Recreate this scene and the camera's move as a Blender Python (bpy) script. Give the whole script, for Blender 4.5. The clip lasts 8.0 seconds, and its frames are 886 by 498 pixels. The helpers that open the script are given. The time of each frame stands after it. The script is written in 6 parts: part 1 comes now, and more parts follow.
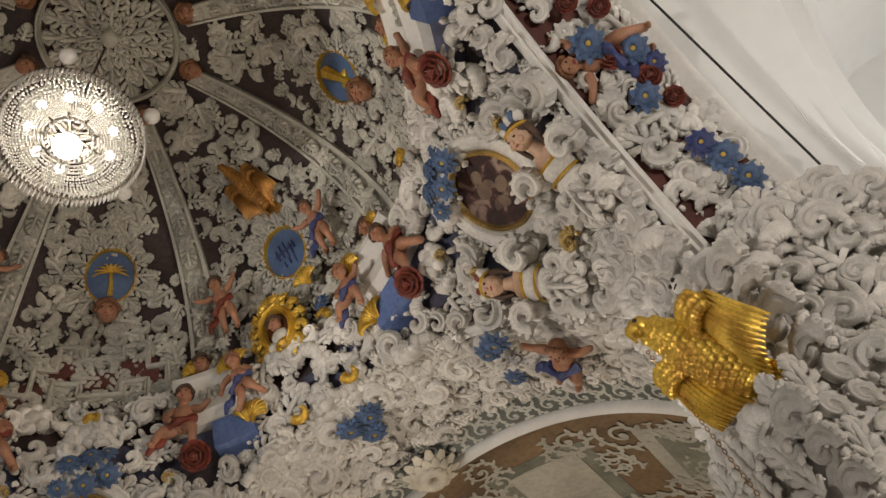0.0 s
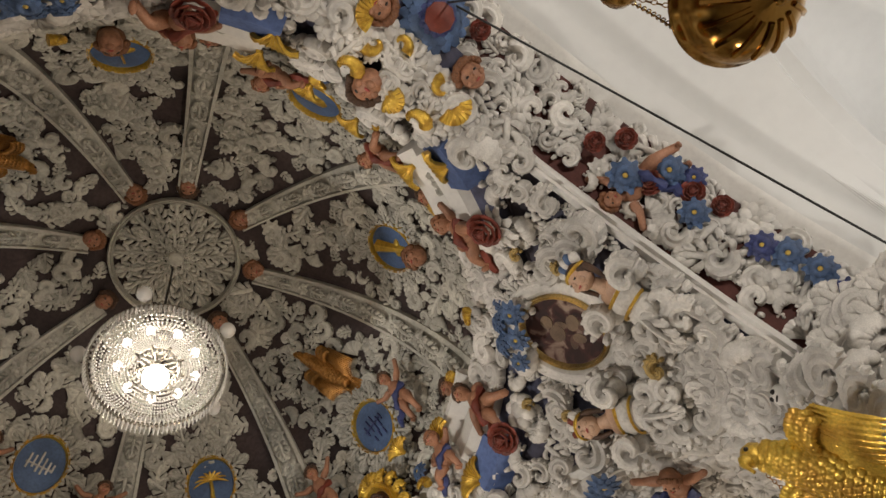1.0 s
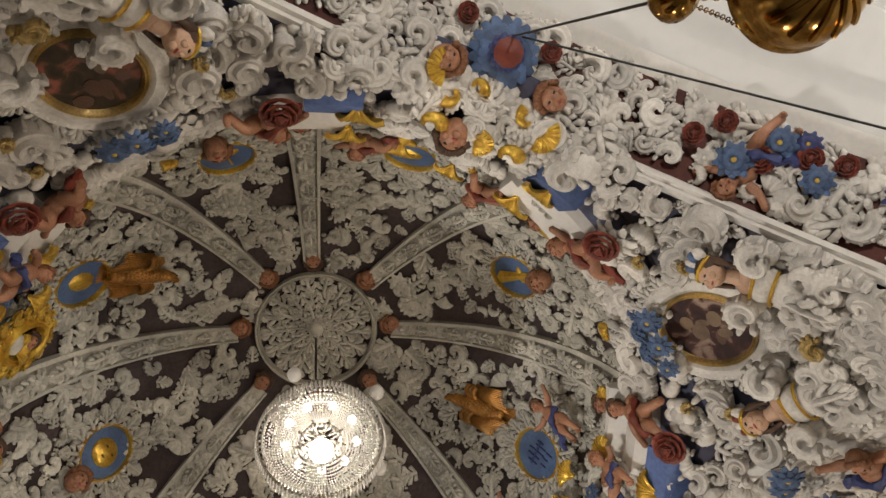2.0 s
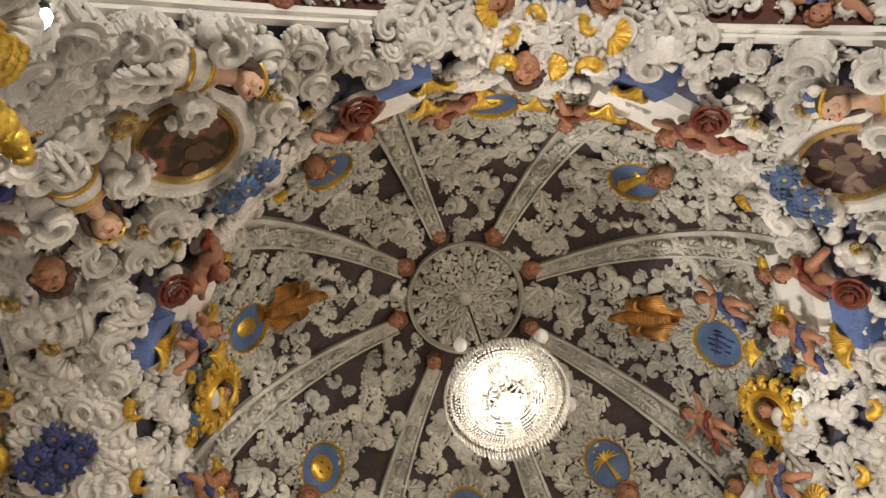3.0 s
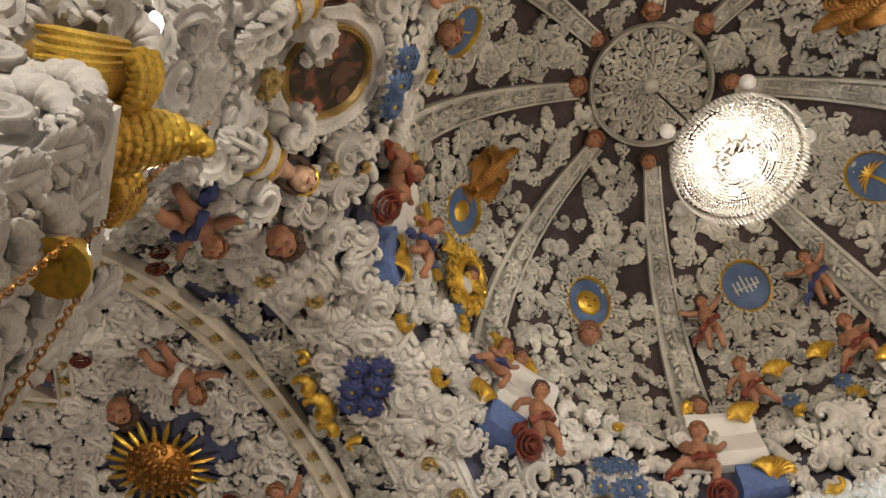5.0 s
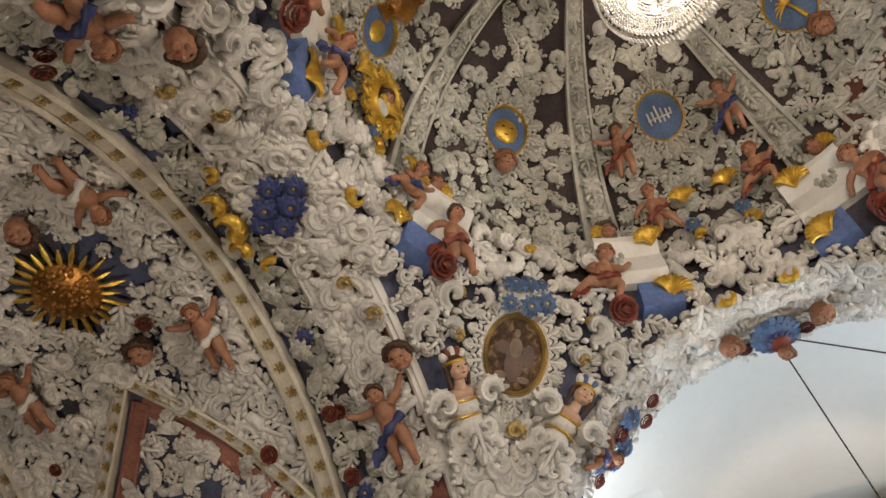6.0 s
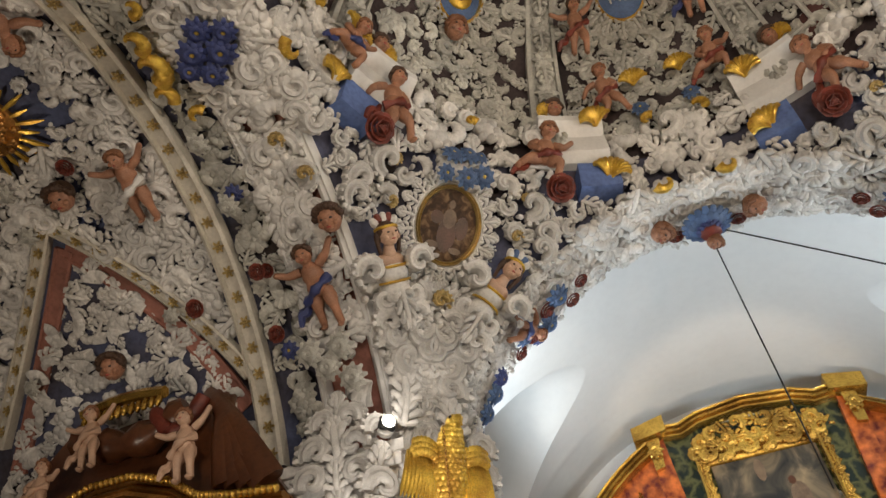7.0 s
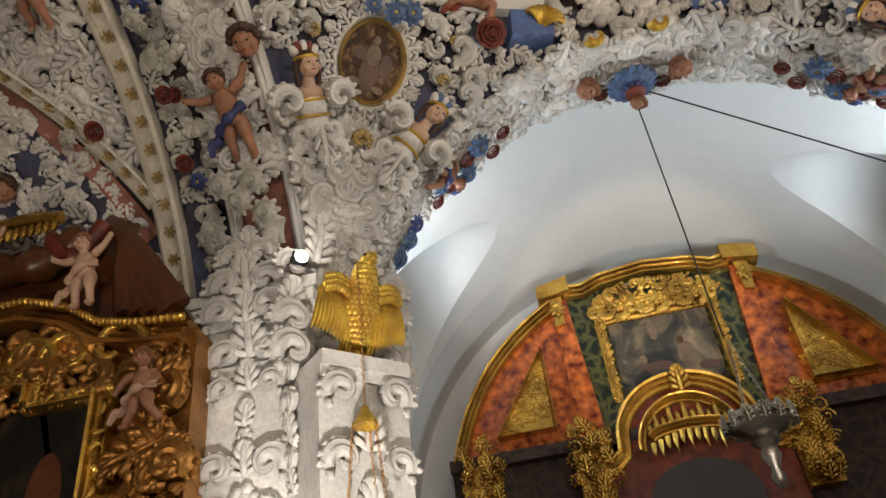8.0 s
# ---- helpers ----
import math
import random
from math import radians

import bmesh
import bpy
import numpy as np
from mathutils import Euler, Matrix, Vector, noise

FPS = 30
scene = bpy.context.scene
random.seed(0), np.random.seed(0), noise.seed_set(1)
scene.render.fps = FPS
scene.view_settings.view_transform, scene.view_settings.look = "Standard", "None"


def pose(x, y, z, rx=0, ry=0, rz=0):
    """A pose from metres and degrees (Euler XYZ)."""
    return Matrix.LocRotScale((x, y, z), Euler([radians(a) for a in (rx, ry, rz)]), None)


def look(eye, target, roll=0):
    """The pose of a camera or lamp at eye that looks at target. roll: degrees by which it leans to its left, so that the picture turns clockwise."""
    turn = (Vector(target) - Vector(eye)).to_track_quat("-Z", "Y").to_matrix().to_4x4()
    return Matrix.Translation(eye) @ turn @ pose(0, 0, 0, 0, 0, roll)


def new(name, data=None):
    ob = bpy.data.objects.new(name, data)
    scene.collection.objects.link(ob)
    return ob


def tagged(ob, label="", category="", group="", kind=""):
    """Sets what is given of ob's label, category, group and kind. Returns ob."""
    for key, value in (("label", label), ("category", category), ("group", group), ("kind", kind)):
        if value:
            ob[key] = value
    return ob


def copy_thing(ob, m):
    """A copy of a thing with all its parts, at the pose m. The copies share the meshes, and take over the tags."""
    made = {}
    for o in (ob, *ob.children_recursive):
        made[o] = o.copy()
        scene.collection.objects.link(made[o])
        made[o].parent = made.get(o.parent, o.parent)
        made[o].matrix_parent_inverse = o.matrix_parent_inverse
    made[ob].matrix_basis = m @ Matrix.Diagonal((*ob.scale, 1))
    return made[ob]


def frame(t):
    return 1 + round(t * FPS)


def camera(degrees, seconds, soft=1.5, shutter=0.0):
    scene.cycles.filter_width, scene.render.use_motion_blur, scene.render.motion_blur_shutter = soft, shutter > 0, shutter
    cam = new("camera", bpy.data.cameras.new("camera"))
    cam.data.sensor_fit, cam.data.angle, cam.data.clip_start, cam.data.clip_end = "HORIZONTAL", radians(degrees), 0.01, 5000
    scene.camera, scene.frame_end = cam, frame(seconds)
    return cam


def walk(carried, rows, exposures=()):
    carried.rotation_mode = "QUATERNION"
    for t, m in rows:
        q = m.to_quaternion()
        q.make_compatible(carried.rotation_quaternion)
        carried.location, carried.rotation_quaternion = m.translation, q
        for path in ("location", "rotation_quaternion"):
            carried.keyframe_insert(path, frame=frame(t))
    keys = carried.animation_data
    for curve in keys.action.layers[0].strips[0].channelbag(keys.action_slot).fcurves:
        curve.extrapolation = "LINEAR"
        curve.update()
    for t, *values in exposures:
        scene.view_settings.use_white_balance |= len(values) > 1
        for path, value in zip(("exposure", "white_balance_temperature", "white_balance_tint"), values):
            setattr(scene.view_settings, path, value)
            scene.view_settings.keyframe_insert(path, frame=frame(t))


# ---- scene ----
cam = camera(60.07, 8.0, soft=1.5)
# seconds, x, y, z, turn about x, y, z
PATH = [
    (0.0, -2.079, 0.717, 1.615, 149.49, 14.09, -142.43),
    (0.5, -2.159, 0.756, 1.650, 156.10, 15.14, -135.37),
    (1.0, -2.227, 0.903, 1.668, 162.01, 14.79, -128.83),
    (1.5, -2.332, 0.928, 1.669, 165.07, 11.55, -122.46),
    (1.7, -2.390, 0.929, 1.674, 165.61, 10.44, -119.28),
    (2.8, -2.388, 0.945, 1.591, 165.72, 5.88, -96.26),
    (3.0, -2.401, 0.930, 1.594, 165.28, 4.96, -91.87),
    (3.5, -2.411, 0.908, 1.610, 165.98, 2.54, -82.22),
    (4.0, -2.419, 0.884, 1.615, 166.39, -1.02, -75.00),
    (4.2, -2.404, 0.891, 1.614, 165.50, -2.16, -71.90),
    (5.3, -2.308, 0.992, 1.642, 151.22, 1.91, -61.68),
    (5.5, -2.267, 1.008, 1.619, 148.81, 3.06, -62.59),
    (6.0, -2.135, 1.017, 1.576, 144.15, 4.81, -65.37),
    (6.5, -2.009, 0.968, 1.545, 139.65, 4.99, -68.05),
    (7.0, -1.922, 0.915, 1.542, 135.24, 4.60, -70.30),
    (7.5, -1.830, 0.957, 1.506, 130.72, 5.15, -73.72),
    (7.6, -1.813, 0.971, 1.499, 129.66, 5.31, -74.43),
    (8.0, -1.734, 1.045, 1.467, 124.98, 6.22, -77.73),
]
# seconds, stops
EXPOSURES = [(0.0, -0.68), (1.5, -0.72), (3.0, 0.05), (4.0, 0.12), (5.5, 0.02), (6.5, -0.08), (8.0, -0.28)]
walk(cam, [(t, pose(*p)) for t, *p in PATH], EXPOSURES)

# ---------------------------------------------------------------- light
world = bpy.data.worlds.new("world")
scene.world = world
world.use_nodes = True
world.node_tree.nodes["Background"].inputs[0].default_value = (0.9, 0.95, 1.0, 1)
world.node_tree.nodes["Background"].inputs[1].default_value = 0.02
scene.view_settings.exposure = 0.0


def lamp(name, kind, place, power, colour, size, target=None, spot=120):
    data = bpy.data.lights.new(name, kind)
    data.energy, data.color = power, colour
    if kind == "AREA":
        data.shape, data.size = "DISK", size
    else:
        data.shadow_soft_size = size
    if kind == "SPOT":
        data.spot_size, data.spot_blend = radians(spot), 0.6
    ob = new(name, data)
    ob.matrix_world = look(place, target) if target else pose(*place)
    return ob


# ---------------------------------------------------------------- sizes
HALF, SPRING = 2.5, 3.5          # half the crossing's width, height of the arches' springing
BALL = HALF * math.sqrt(2)       # radius of the pendentives' sphere
RING, DOME_R, DOME_H = 6.28, 2.36, 2.5
BAND = (2.95, 3.0, 3.2, 3.4)      # outer edges of the four arch bands: south, east, north, west
RIBS = [radians(d) for d in (24.5, 73, 119, 156, 200.5, 242.5, 293, 338.5)]   # azimuths of the dome's ribs
BLOCKS = [radians(d) for d in (21.5, 64, 110, 157, 200, 247, 293, 340)]       # azimuths of the white blocks under them
MEDALLIONS = [(radians(a), q) for a, q in ((1, 0.437), (48, 0.412), (95, 0.356), (139, 0.351), (179, 0.309), (221, 0.392), (268, 0.32), (315, 0.43))]
CROWN = np.array([-0.07, 0.02, 0.0])                                          # the crown's shift from the middle
rng = np.random.default_rng(7)

# floodlights standing on the cornices, unseen fill lights added for brightness, chandelier
WARM, COOL = (1.0, 0.84, 0.66), (1.0, 0.93, 0.84)
for sx, sy, p, q, wide in ((1, 1, 1.8, 850, 62), (-1, -1, 1.6, 280, 112), (-1, 1, 2.0, 75, 112), (1, -1, 3.5, 150, 112)):
    lamp("cornice_flood_light", "POINT", (sx * 1.88, sy * 2.36, 4.3), p, COOL, 0.03)
    lamp("cornice_up_light", "SPOT", (sx * 1.75, sy * 1.75, 3.6), q * 0.8, COOL if sx + sy == 2 else WARM, 0.08, (-sx * 1.45, -sy * 1.45, 5.7 if wide < 100 else 6.5), wide)
for y in (-1, 1):
    lamp("south_arm_flood_light", "SPOT", (3.35, y * 2.3, 4.2), 185, (0.82, 0.93, 1.0), 0.08, (4.4, -y * 0.9, 6.7), 118)
    lamp("north_arm_flood_light", "SPOT", (-4.4, y * 2.5, 4.0), 60, (1, 0.97, 0.93), 0.08, (-4.4, y * 2.3, 6.4), 140)
# two unseen area fills, added because these arms came out dim
lamp("side_chapel_fill_light", "AREA", (-0.6, 4.6, 2.4), 30, WARM, 0.4, (0.2, 4.2, 6))
lamp("painted_arm_fill_light", "AREA", (0.6, -4.4, 2.6), 80, WARM, 0.4, (-0.4, -4.0, 6))
# unseen fill behind the camera, added to brighten the crossing
lamp("nave_fill_light", "AREA", (-5.6, 0.0, 3.0), 122, (1.0, 0.9, 0.78), 0.25, (0.4, 0.4, 5.0))
# unseen spot in mid-air, added to lift the marble altarpiece
lamp("altar_fill_spot", "SPOT", (3.2, 0.0, 2.4), 200, WARM, 0.1, (5.8, 0, 5.7), 42)
# unseen spots near the floor, added to brighten two of the piers
lamp("pier_up_light", "SPOT", (0.3, 1.9, 1.0), 500, COOL, 0.08, (2.36, 2.3, 3.1), 38)
lamp("pier_up_light", "SPOT", (-0.9, -0.6, 1.0), 120, COOL, 0.08, (-2.5, -2.2, 3.35), 40)
lamp("chandelier_bulbs", "POINT", (0, 0, 6.68), 14, WARM, 0.15)


# ---------------------------------------------------------------- materials
def mat(name, colour, rough=0.7, metal=0.0, vary=0.25, grain=18.0, bump=0.25, second=None, spots=0.0, emit=0.0, island=0.0):
    m = bpy.data.materials.new(name)
    m.use_nodes = True
    n, l = m.node_tree.nodes, m.node_tree.links
    b = n["Principled BSDF"]
    b.inputs["Roughness"].default_value, b.inputs["Metallic"].default_value = rough, metal
    where = n.new("ShaderNodeTexCoord")
    fine, wide = n.new("ShaderNodeTexNoise"), n.new("ShaderNodeTexNoise")
    fine.inputs["Scale"].default_value, fine.inputs["Detail"].default_value = grain * 4, 4
    wide.inputs["Scale"].default_value, wide.inputs["Detail"].default_value = grain * 0.3, 5
    l.new(where.outputs["Object"], fine.inputs["Vector"])
    l.new(where.outputs["Object"], wide.inputs["Vector"])
    ramp = n.new("ShaderNodeValToRGB")
    lo = [c * (1 - vary) for c in colour]
    hi = [min(c * (1 + vary * 0.6), 0.9) for c in colour]
    ramp.color_ramp.elements[0].position, ramp.color_ramp.elements[1].position = 0.32, 0.68
    ramp.color_ramp.elements[0].color, ramp.color_ramp.elements[1].color = (*(second or lo), 1), (*hi, 1)
    l.new(wide.outputs["Fac"], ramp.inputs["Fac"])
    mix = n.new("ShaderNodeMix")
    mix.data_type, mix.blend_type = "RGBA", "MULTIPLY"
    mix.inputs["Factor"].default_value = 0.5
    g = n.new("ShaderNodeValToRGB")
    g.color_ramp.elements[0].position, g.color_ramp.elements[1].position = 0.3, 0.6
    g.color_ramp.elements[0].color, g.color_ramp.elements[1].color = (1 - vary * 1.5,) * 3 + (1,), (1, 1, 1, 1)
    l.new(fine.outputs["Fac"], g.inputs["Fac"])
    l.new(ramp.outputs["Color"], mix.inputs["A"])
    l.new(g.outputs["Color"], mix.inputs["B"])
    out = mix.outputs["Result"]
    if island:
        geo, hsv, mul = n.new("ShaderNodeNewGeometry"), n.new("ShaderNodeHueSaturation"), n.new("ShaderNodeMapRange")
        mul.inputs["To Min"].default_value, mul.inputs["To Max"].default_value = 1 - island, 1 + island * 0.3
        l.new(geo.outputs["Random Per Island"], mul.inputs["Value"])
        l.new(mul.outputs["Result"], hsv.inputs["Value"])
        l.new(out, hsv.inputs["Color"])
        out = hsv.outputs["Color"]
    l.new(out, b.inputs["Base Color"])
    if bump:
        bp = n.new("ShaderNodeBump")
        bp.inputs["Strength"].default_value, bp.inputs["Distance"].default_value = bump, 0.01
        l.new(fine.outputs["Fac"], bp.inputs["Height"])
        l.new(bp.outputs["Normal"], b.inputs["Normal"])
    if emit:
        b.inputs["Emission Color"].default_value = (*colour, 1)
        b.inputs["Emission Strength"].default_value = emit
    return m


STUCCO = mat("white_stucco", (0.74, 0.71, 0.67), 0.75, vary=0.24, grain=9, bump=0.4, island=0.22)
STUCCO_GREY = mat("aged_grey_stucco", (0.56, 0.54, 0.48), 0.8, vary=0.28, grain=9, bump=0.4, island=0.3)
PLASTER = mat("white_wall_plaster", (0.74, 0.74, 0.73), 0.8, vary=0.04, grain=3, bump=0.06)
MOULD = mat("white_moulding", (0.74, 0.72, 0.69), 0.7, vary=0.1, grain=8, bump=0.15)
PLUM = mat("dark_plum_ground", (0.055, 0.036, 0.036), 0.8, vary=0.5, grain=8)
OXBLOOD = mat("dark_red_ground", (0.1, 0.03, 0.024), 0.75, vary=0.35, grain=8)
PINK = mat("faded_red_ground", (0.36, 0.15, 0.11), 0.75, vary=0.3, grain=8)
# worn blue, with the shade of the relief's gaps put into its colour
WORN_SHADED_BLUE = mat("worn_blue_ground_with_shade", (0.075, 0.085, 0.15), 0.8, vary=0.5, grain=6, second=(0.05, 0.035, 0.032))
CHAPEL_BLUE = mat("dusky_blue_ground", (0.07, 0.085, 0.16), 0.8, vary=0.5, grain=6, second=(0.05, 0.035, 0.03))
BLUE_GROUND = mat("blue_ground", (0.11, 0.17, 0.38), 0.75, vary=0.35, grain=8)
BLUE = mat("blue_paint", (0.09, 0.155, 0.31), 0.55, vary=0.35, grain=14, island=0.4)
DEEP_BLUE = mat("deep_blue_paint", (0.04, 0.055, 0.18), 0.5, vary=0.35, grain=14)
RED = mat("red_paint", (0.2, 0.036, 0.02), 0.5, vary=0.4, grain=14, island=0.4)
GOLD = mat("gold_leaf", (0.9, 0.5, 0.08), 0.28, 0.65, vary=0.4, grain=14, bump=0.35)
PALE_GILT = mat("pale_worn_gilding", (0.62, 0.45, 0.18), 0.38, 0.55, vary=0.45, grain=20, bump=0.5)
ALTAR_GOLD = mat("burnished_altar_gilding", (0.8, 0.43, 0.085), 0.25, 0.82, vary=0.5, grain=12, bump=0.45)
GOLD_DARK = mat("aged_gilding", (0.5, 0.24, 0.06), 0.34, 0.75, vary=0.5, grain=10, bump=0.4)
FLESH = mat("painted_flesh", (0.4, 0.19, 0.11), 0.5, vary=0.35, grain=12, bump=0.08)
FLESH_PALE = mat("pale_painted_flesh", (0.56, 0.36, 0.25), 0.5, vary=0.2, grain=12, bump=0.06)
HAIR = mat("brown_painted_hair", (0.08, 0.04, 0.022), 0.6, vary=0.4, grain=30)
HAIR_LIGHT = mat("auburn_painted_hair", (0.24, 0.1, 0.045), 0.6, vary=0.4, grain=30)
BROWN = mat("dark_brown_timber", (0.11, 0.038, 0.015), 0.32, vary=0.4, grain=6)
BLACK = mat("black_iron", (0.02, 0.02, 0.02), 0.5, 0.3)
BRASS = mat("polished_brass", (0.5, 0.28, 0.07), 0.14, 1.0, vary=0.2, grain=5, bump=0.03)
SILVER = mat("tarnished_silver", (0.5, 0.47, 0.42), 0.25, 1.0, vary=0.3, grain=12)
DARK = mat("dark_pupil_and_hollow_shade", (0.02, 0.014, 0.012), 0.4)
LIPS = mat("red_lips", (0.42, 0.07, 0.06), 0.5)
STONE_FLOOR = mat("pale_stone_floor", (0.42, 0.38, 0.33), 0.4, vary=0.25, grain=4)


# ---------------------------------------------------------------- mesh tools
def build(name, pieces, mats, parent=None, smooth=True, label=""):
    """One mesh object of triangle pieces (verts, faces, material index)."""
    vs, fs, ms, base = [], [], [], 0
    for v, f, k in pieces:
        vs.append(v), fs.append(f + base), ms.append(np.full(len(f), k) if np.isscalar(k) else k)
        base += len(v)
    v, f, k = np.concatenate(vs), np.concatenate(fs), np.concatenate(ms)
    me = bpy.data.meshes.new(name)
    me.vertices.add(len(v)), me.loops.add(len(f) * 3), me.polygons.add(len(f))
    me.vertices.foreach_set("co", v.astype(np.float32).ravel())
    me.loops.foreach_set("vertex_index", f.astype(np.int32).ravel())
    me.polygons.foreach_set("loop_start", np.arange(0, len(f) * 3, 3, dtype=np.int32))
    me.polygons.foreach_set("material_index", k.astype(np.int32))
    me.polygons.foreach_set("use_smooth", np.full(len(f), smooth))
    for m in mats:
        me.materials.append(m)
    me.update()
    me.validate()
    if smooth:
        me.set_sharp_from_angle(angle=1.0)
    ob = new(name, me)
    if parent:
        ob.parent = parent
    if label:
        ob["label"] = label
    return ob


def grid_faces(nu, nv, wrap=False):
    i, j = np.meshgrid(np.arange(nu - 1), np.arange(nv if wrap else nv - 1), indexing="ij")
    a, b = i * nv + j, i * nv + (j + 1) % nv
    c, d = a + nv, b + nv
    return np.concatenate([np.stack([a, b, d], -1).reshape(-1, 3), np.stack([a, d, c], -1).reshape(-1, 3)])


def sheet(fn, nu, nv, k=0):
    """A grid over fn(u, v), both 0 to 1."""
    u, v = np.meshgrid(np.linspace(0, 1, nu), np.linspace(0, 1, nv), indexing="ij")
    return np.stack(fn(u.ravel(), v.ravel()), -1), grid_faces(nu, nv), k


def slab(fn, nu, nv, out, k=0):
    """A closed shell: the sheet fn and the same sheet moved by out(points)."""
    v, f, _ = sheet(fn, nu, nv)
    w = out(v)
    n = len(v)
    i = np.arange(n).reshape(nu, nv)
    ring = np.concatenate([i[0, :], i[1:, -1], i[-1, -2::-1], i[-2:0:-1, 0]])
    nxt = np.roll(ring, -1)
    side = np.concatenate([np.stack([ring, nxt, nxt + n], -1), np.stack([ring, nxt + n, ring + n], -1)])
    return np.concatenate([v, w]), np.concatenate([f, f[:, ::-1] + n, side]), k


def tube(path, radii, ns=6, k=0, flat=1.0, up=(0, 0, 1)):
    """A tapered tube along a path; flat squeezes it across up."""
    p = np.asarray(path, float)
    r = np.broadcast_to(np.asarray(radii, float), (len(p),))
    t = np.gradient(p, axis=0)
    t /= np.linalg.norm(t, axis=1)[:, None] + 1e-9
    a = np.cross(t, np.asarray(up, float))
    ln = np.linalg.norm(a, axis=1)[:, None]
    a = np.where(ln < 1e-4, np.array([1.0, 0, 0]), a / (ln + 1e-9))
    b = np.cross(a, t)
    s = np.linspace(0, 2 * math.pi, ns, endpoint=False)
    v = p[:, None] + r[:, None, None] * (np.cos(s)[None, :, None] * a[:, None] + flat * np.sin(s)[None, :, None] * b[:, None])
    f = grid_faces(len(p), ns, True)
    caps, n = [], len(p) * ns
    for e, o in ((0, 1), (len(p) - 1, -1)):
        idx = np.arange(ns) + e * ns
        caps.append(np.stack([np.full(ns - 2, idx[0]), idx[1:-1], idx[2:]], -1)[:, ::o])
    return v.reshape(-1, 3), np.concatenate([f] + caps), k


def blob(c, r, k=0, nu=7, nv=9):
    """An ellipsoid at c with radii r."""
    u, v = np.meshgrid(np.linspace(0.02, math.pi - 0.02, nu), np.linspace(0, 2 * math.pi, nv, endpoint=False), indexing="ij")
    p = np.stack([np.sin(u) * np.cos(v), np.sin(u) * np.sin(v), np.cos(u)], -1).reshape(-1, 3)
    r = np.broadcast_to(np.asarray(r, float), (3,))
    return p * r + np.asarray(c, float), grid_faces(nu, nv, True), k


def lathe(profile, ns=24, k=0):
    """A solid of revolution about z from (radius, height) pairs."""
    p = np.asarray(profile, float)
    s = np.linspace(0, 2 * math.pi, ns, endpoint=False)
    v = np.stack([p[:, :1] * np.cos(s), p[:, :1] * np.sin(s), np.broadcast_to(p[:, 1:], (len(p), ns))], -1)
    return v.reshape(-1, 3), grid_faces(len(p), ns, True), k


def box(lo, hi, k=0, chamfer=0.006):
    lo, hi = np.minimum(lo, hi), np.maximum(lo, hi)
    bm = bmesh.new()
    bmesh.ops.create_cube(bm, size=1)
    for v in bm.verts:
        v.co = Vector([lo[i] + (v.co[i] + 0.5) * (hi[i] - lo[i]) for i in range(3)])
    if chamfer:
        bmesh.ops.bevel(bm, geom=bm.edges[:], offset=min(chamfer, 0.3 * min(hi - lo)), segments=1, affect="EDGES")
    bmesh.ops.triangulate(bm, faces=bm.faces[:])
    bm.verts.index_update()
    v = np.array([x.co[:] for x in bm.verts])
    f = np.array([[x.index for x in g.verts] for g in bm.faces])
    bm.free()
    return v, f, k


def moved(piece, m=None, scale=None, k=None):
    v, f, kk = piece
    if scale is not None:
        v = v * np.asarray(scale)
    if m is not None:
        m = np.array(m)
        v = v @ m[:3, :3].T + m[:3, 3]
    return v, f, (kk if k is None else k)


def sweep(path, normals, sides, profile, k=0, closed=False):
    """A moulding: profile of (side, out) pairs carried along a path with its own side and out directions."""
    p, o, s = (np.asarray(q, float) for q in (path, normals, sides))
    pr = np.asarray(profile, float)
    v = p[:, None] + s[:, None] * pr[None, :, :1] + o[:, None] * pr[None, :, 1:]
    f = grid_faces(len(p), len(pr), True)
    caps, m = [], len(pr)
    if not closed:
        for e, d in ((0, 1), ((len(p) - 1) * m, -1)):
            i = np.arange(m) + e
            caps.append(np.stack([np.full(m - 2, i[0]), i[1:-1], i[2:]], -1)[:, ::d])
    return v.reshape(-1, 3), np.concatenate([f] + caps), k


# ---------------------------------------------------------------- surfaces
def dome_at(az, q, off=0.0):
    """A point of the dome: azimuth, and q from 0 at its foot to 1 at its crown; off metres inward. Also the inward normal."""
    az, q = np.asarray(az, float), np.asarray(q, float)
    t = q * math.pi / 2
    n = np.stack([np.cos(t) * np.cos(az) / DOME_R, np.cos(t) * np.sin(az) / DOME_R, np.sin(t) / DOME_H], -1)
    n = -n / np.linalg.norm(n, axis=-1)[..., None]
    p = np.stack([DOME_R * np.cos(t) * np.cos(az), DOME_R * np.cos(t) * np.sin(az), RING + DOME_H * np.sin(t)], -1)
    return p + n * off, n


def ball_at(corner, u, h, off=0.0):
    """A point of a pendentive: corner 0 to 3, u across it from 0 to 1, h its height from 0 at the springing to 1 at the ring."""
    u, h = np.asarray(u, float), np.asarray(h, float)
    z = h * HALF
    rho = np.sqrt(BALL ** 2 - z ** 2)
    lim = np.arccos(np.clip(HALF / rho, -1, 1))
    az = math.pi / 4 + corner * math.pi / 2 + (u - 0.5) * (math.pi / 2 - 2 * lim)
    n = -np.stack([rho * np.cos(az), rho * np.sin(az), z + 0 * az], -1) / BALL
    p = np.stack([rho * np.cos(az), rho * np.sin(az), SPRING + z + 0 * az], -1)
    return p + n * off, n


def turned(v, quarter):
    c, s = [(1, 0), (0, 1), (-1, 0), (0, -1)][quarter % 4]
    v = np.asarray(v)
    return np.stack([c * v[..., 0] - s * v[..., 1], s * v[..., 0] + c * v[..., 1], v[..., 2]], -1)


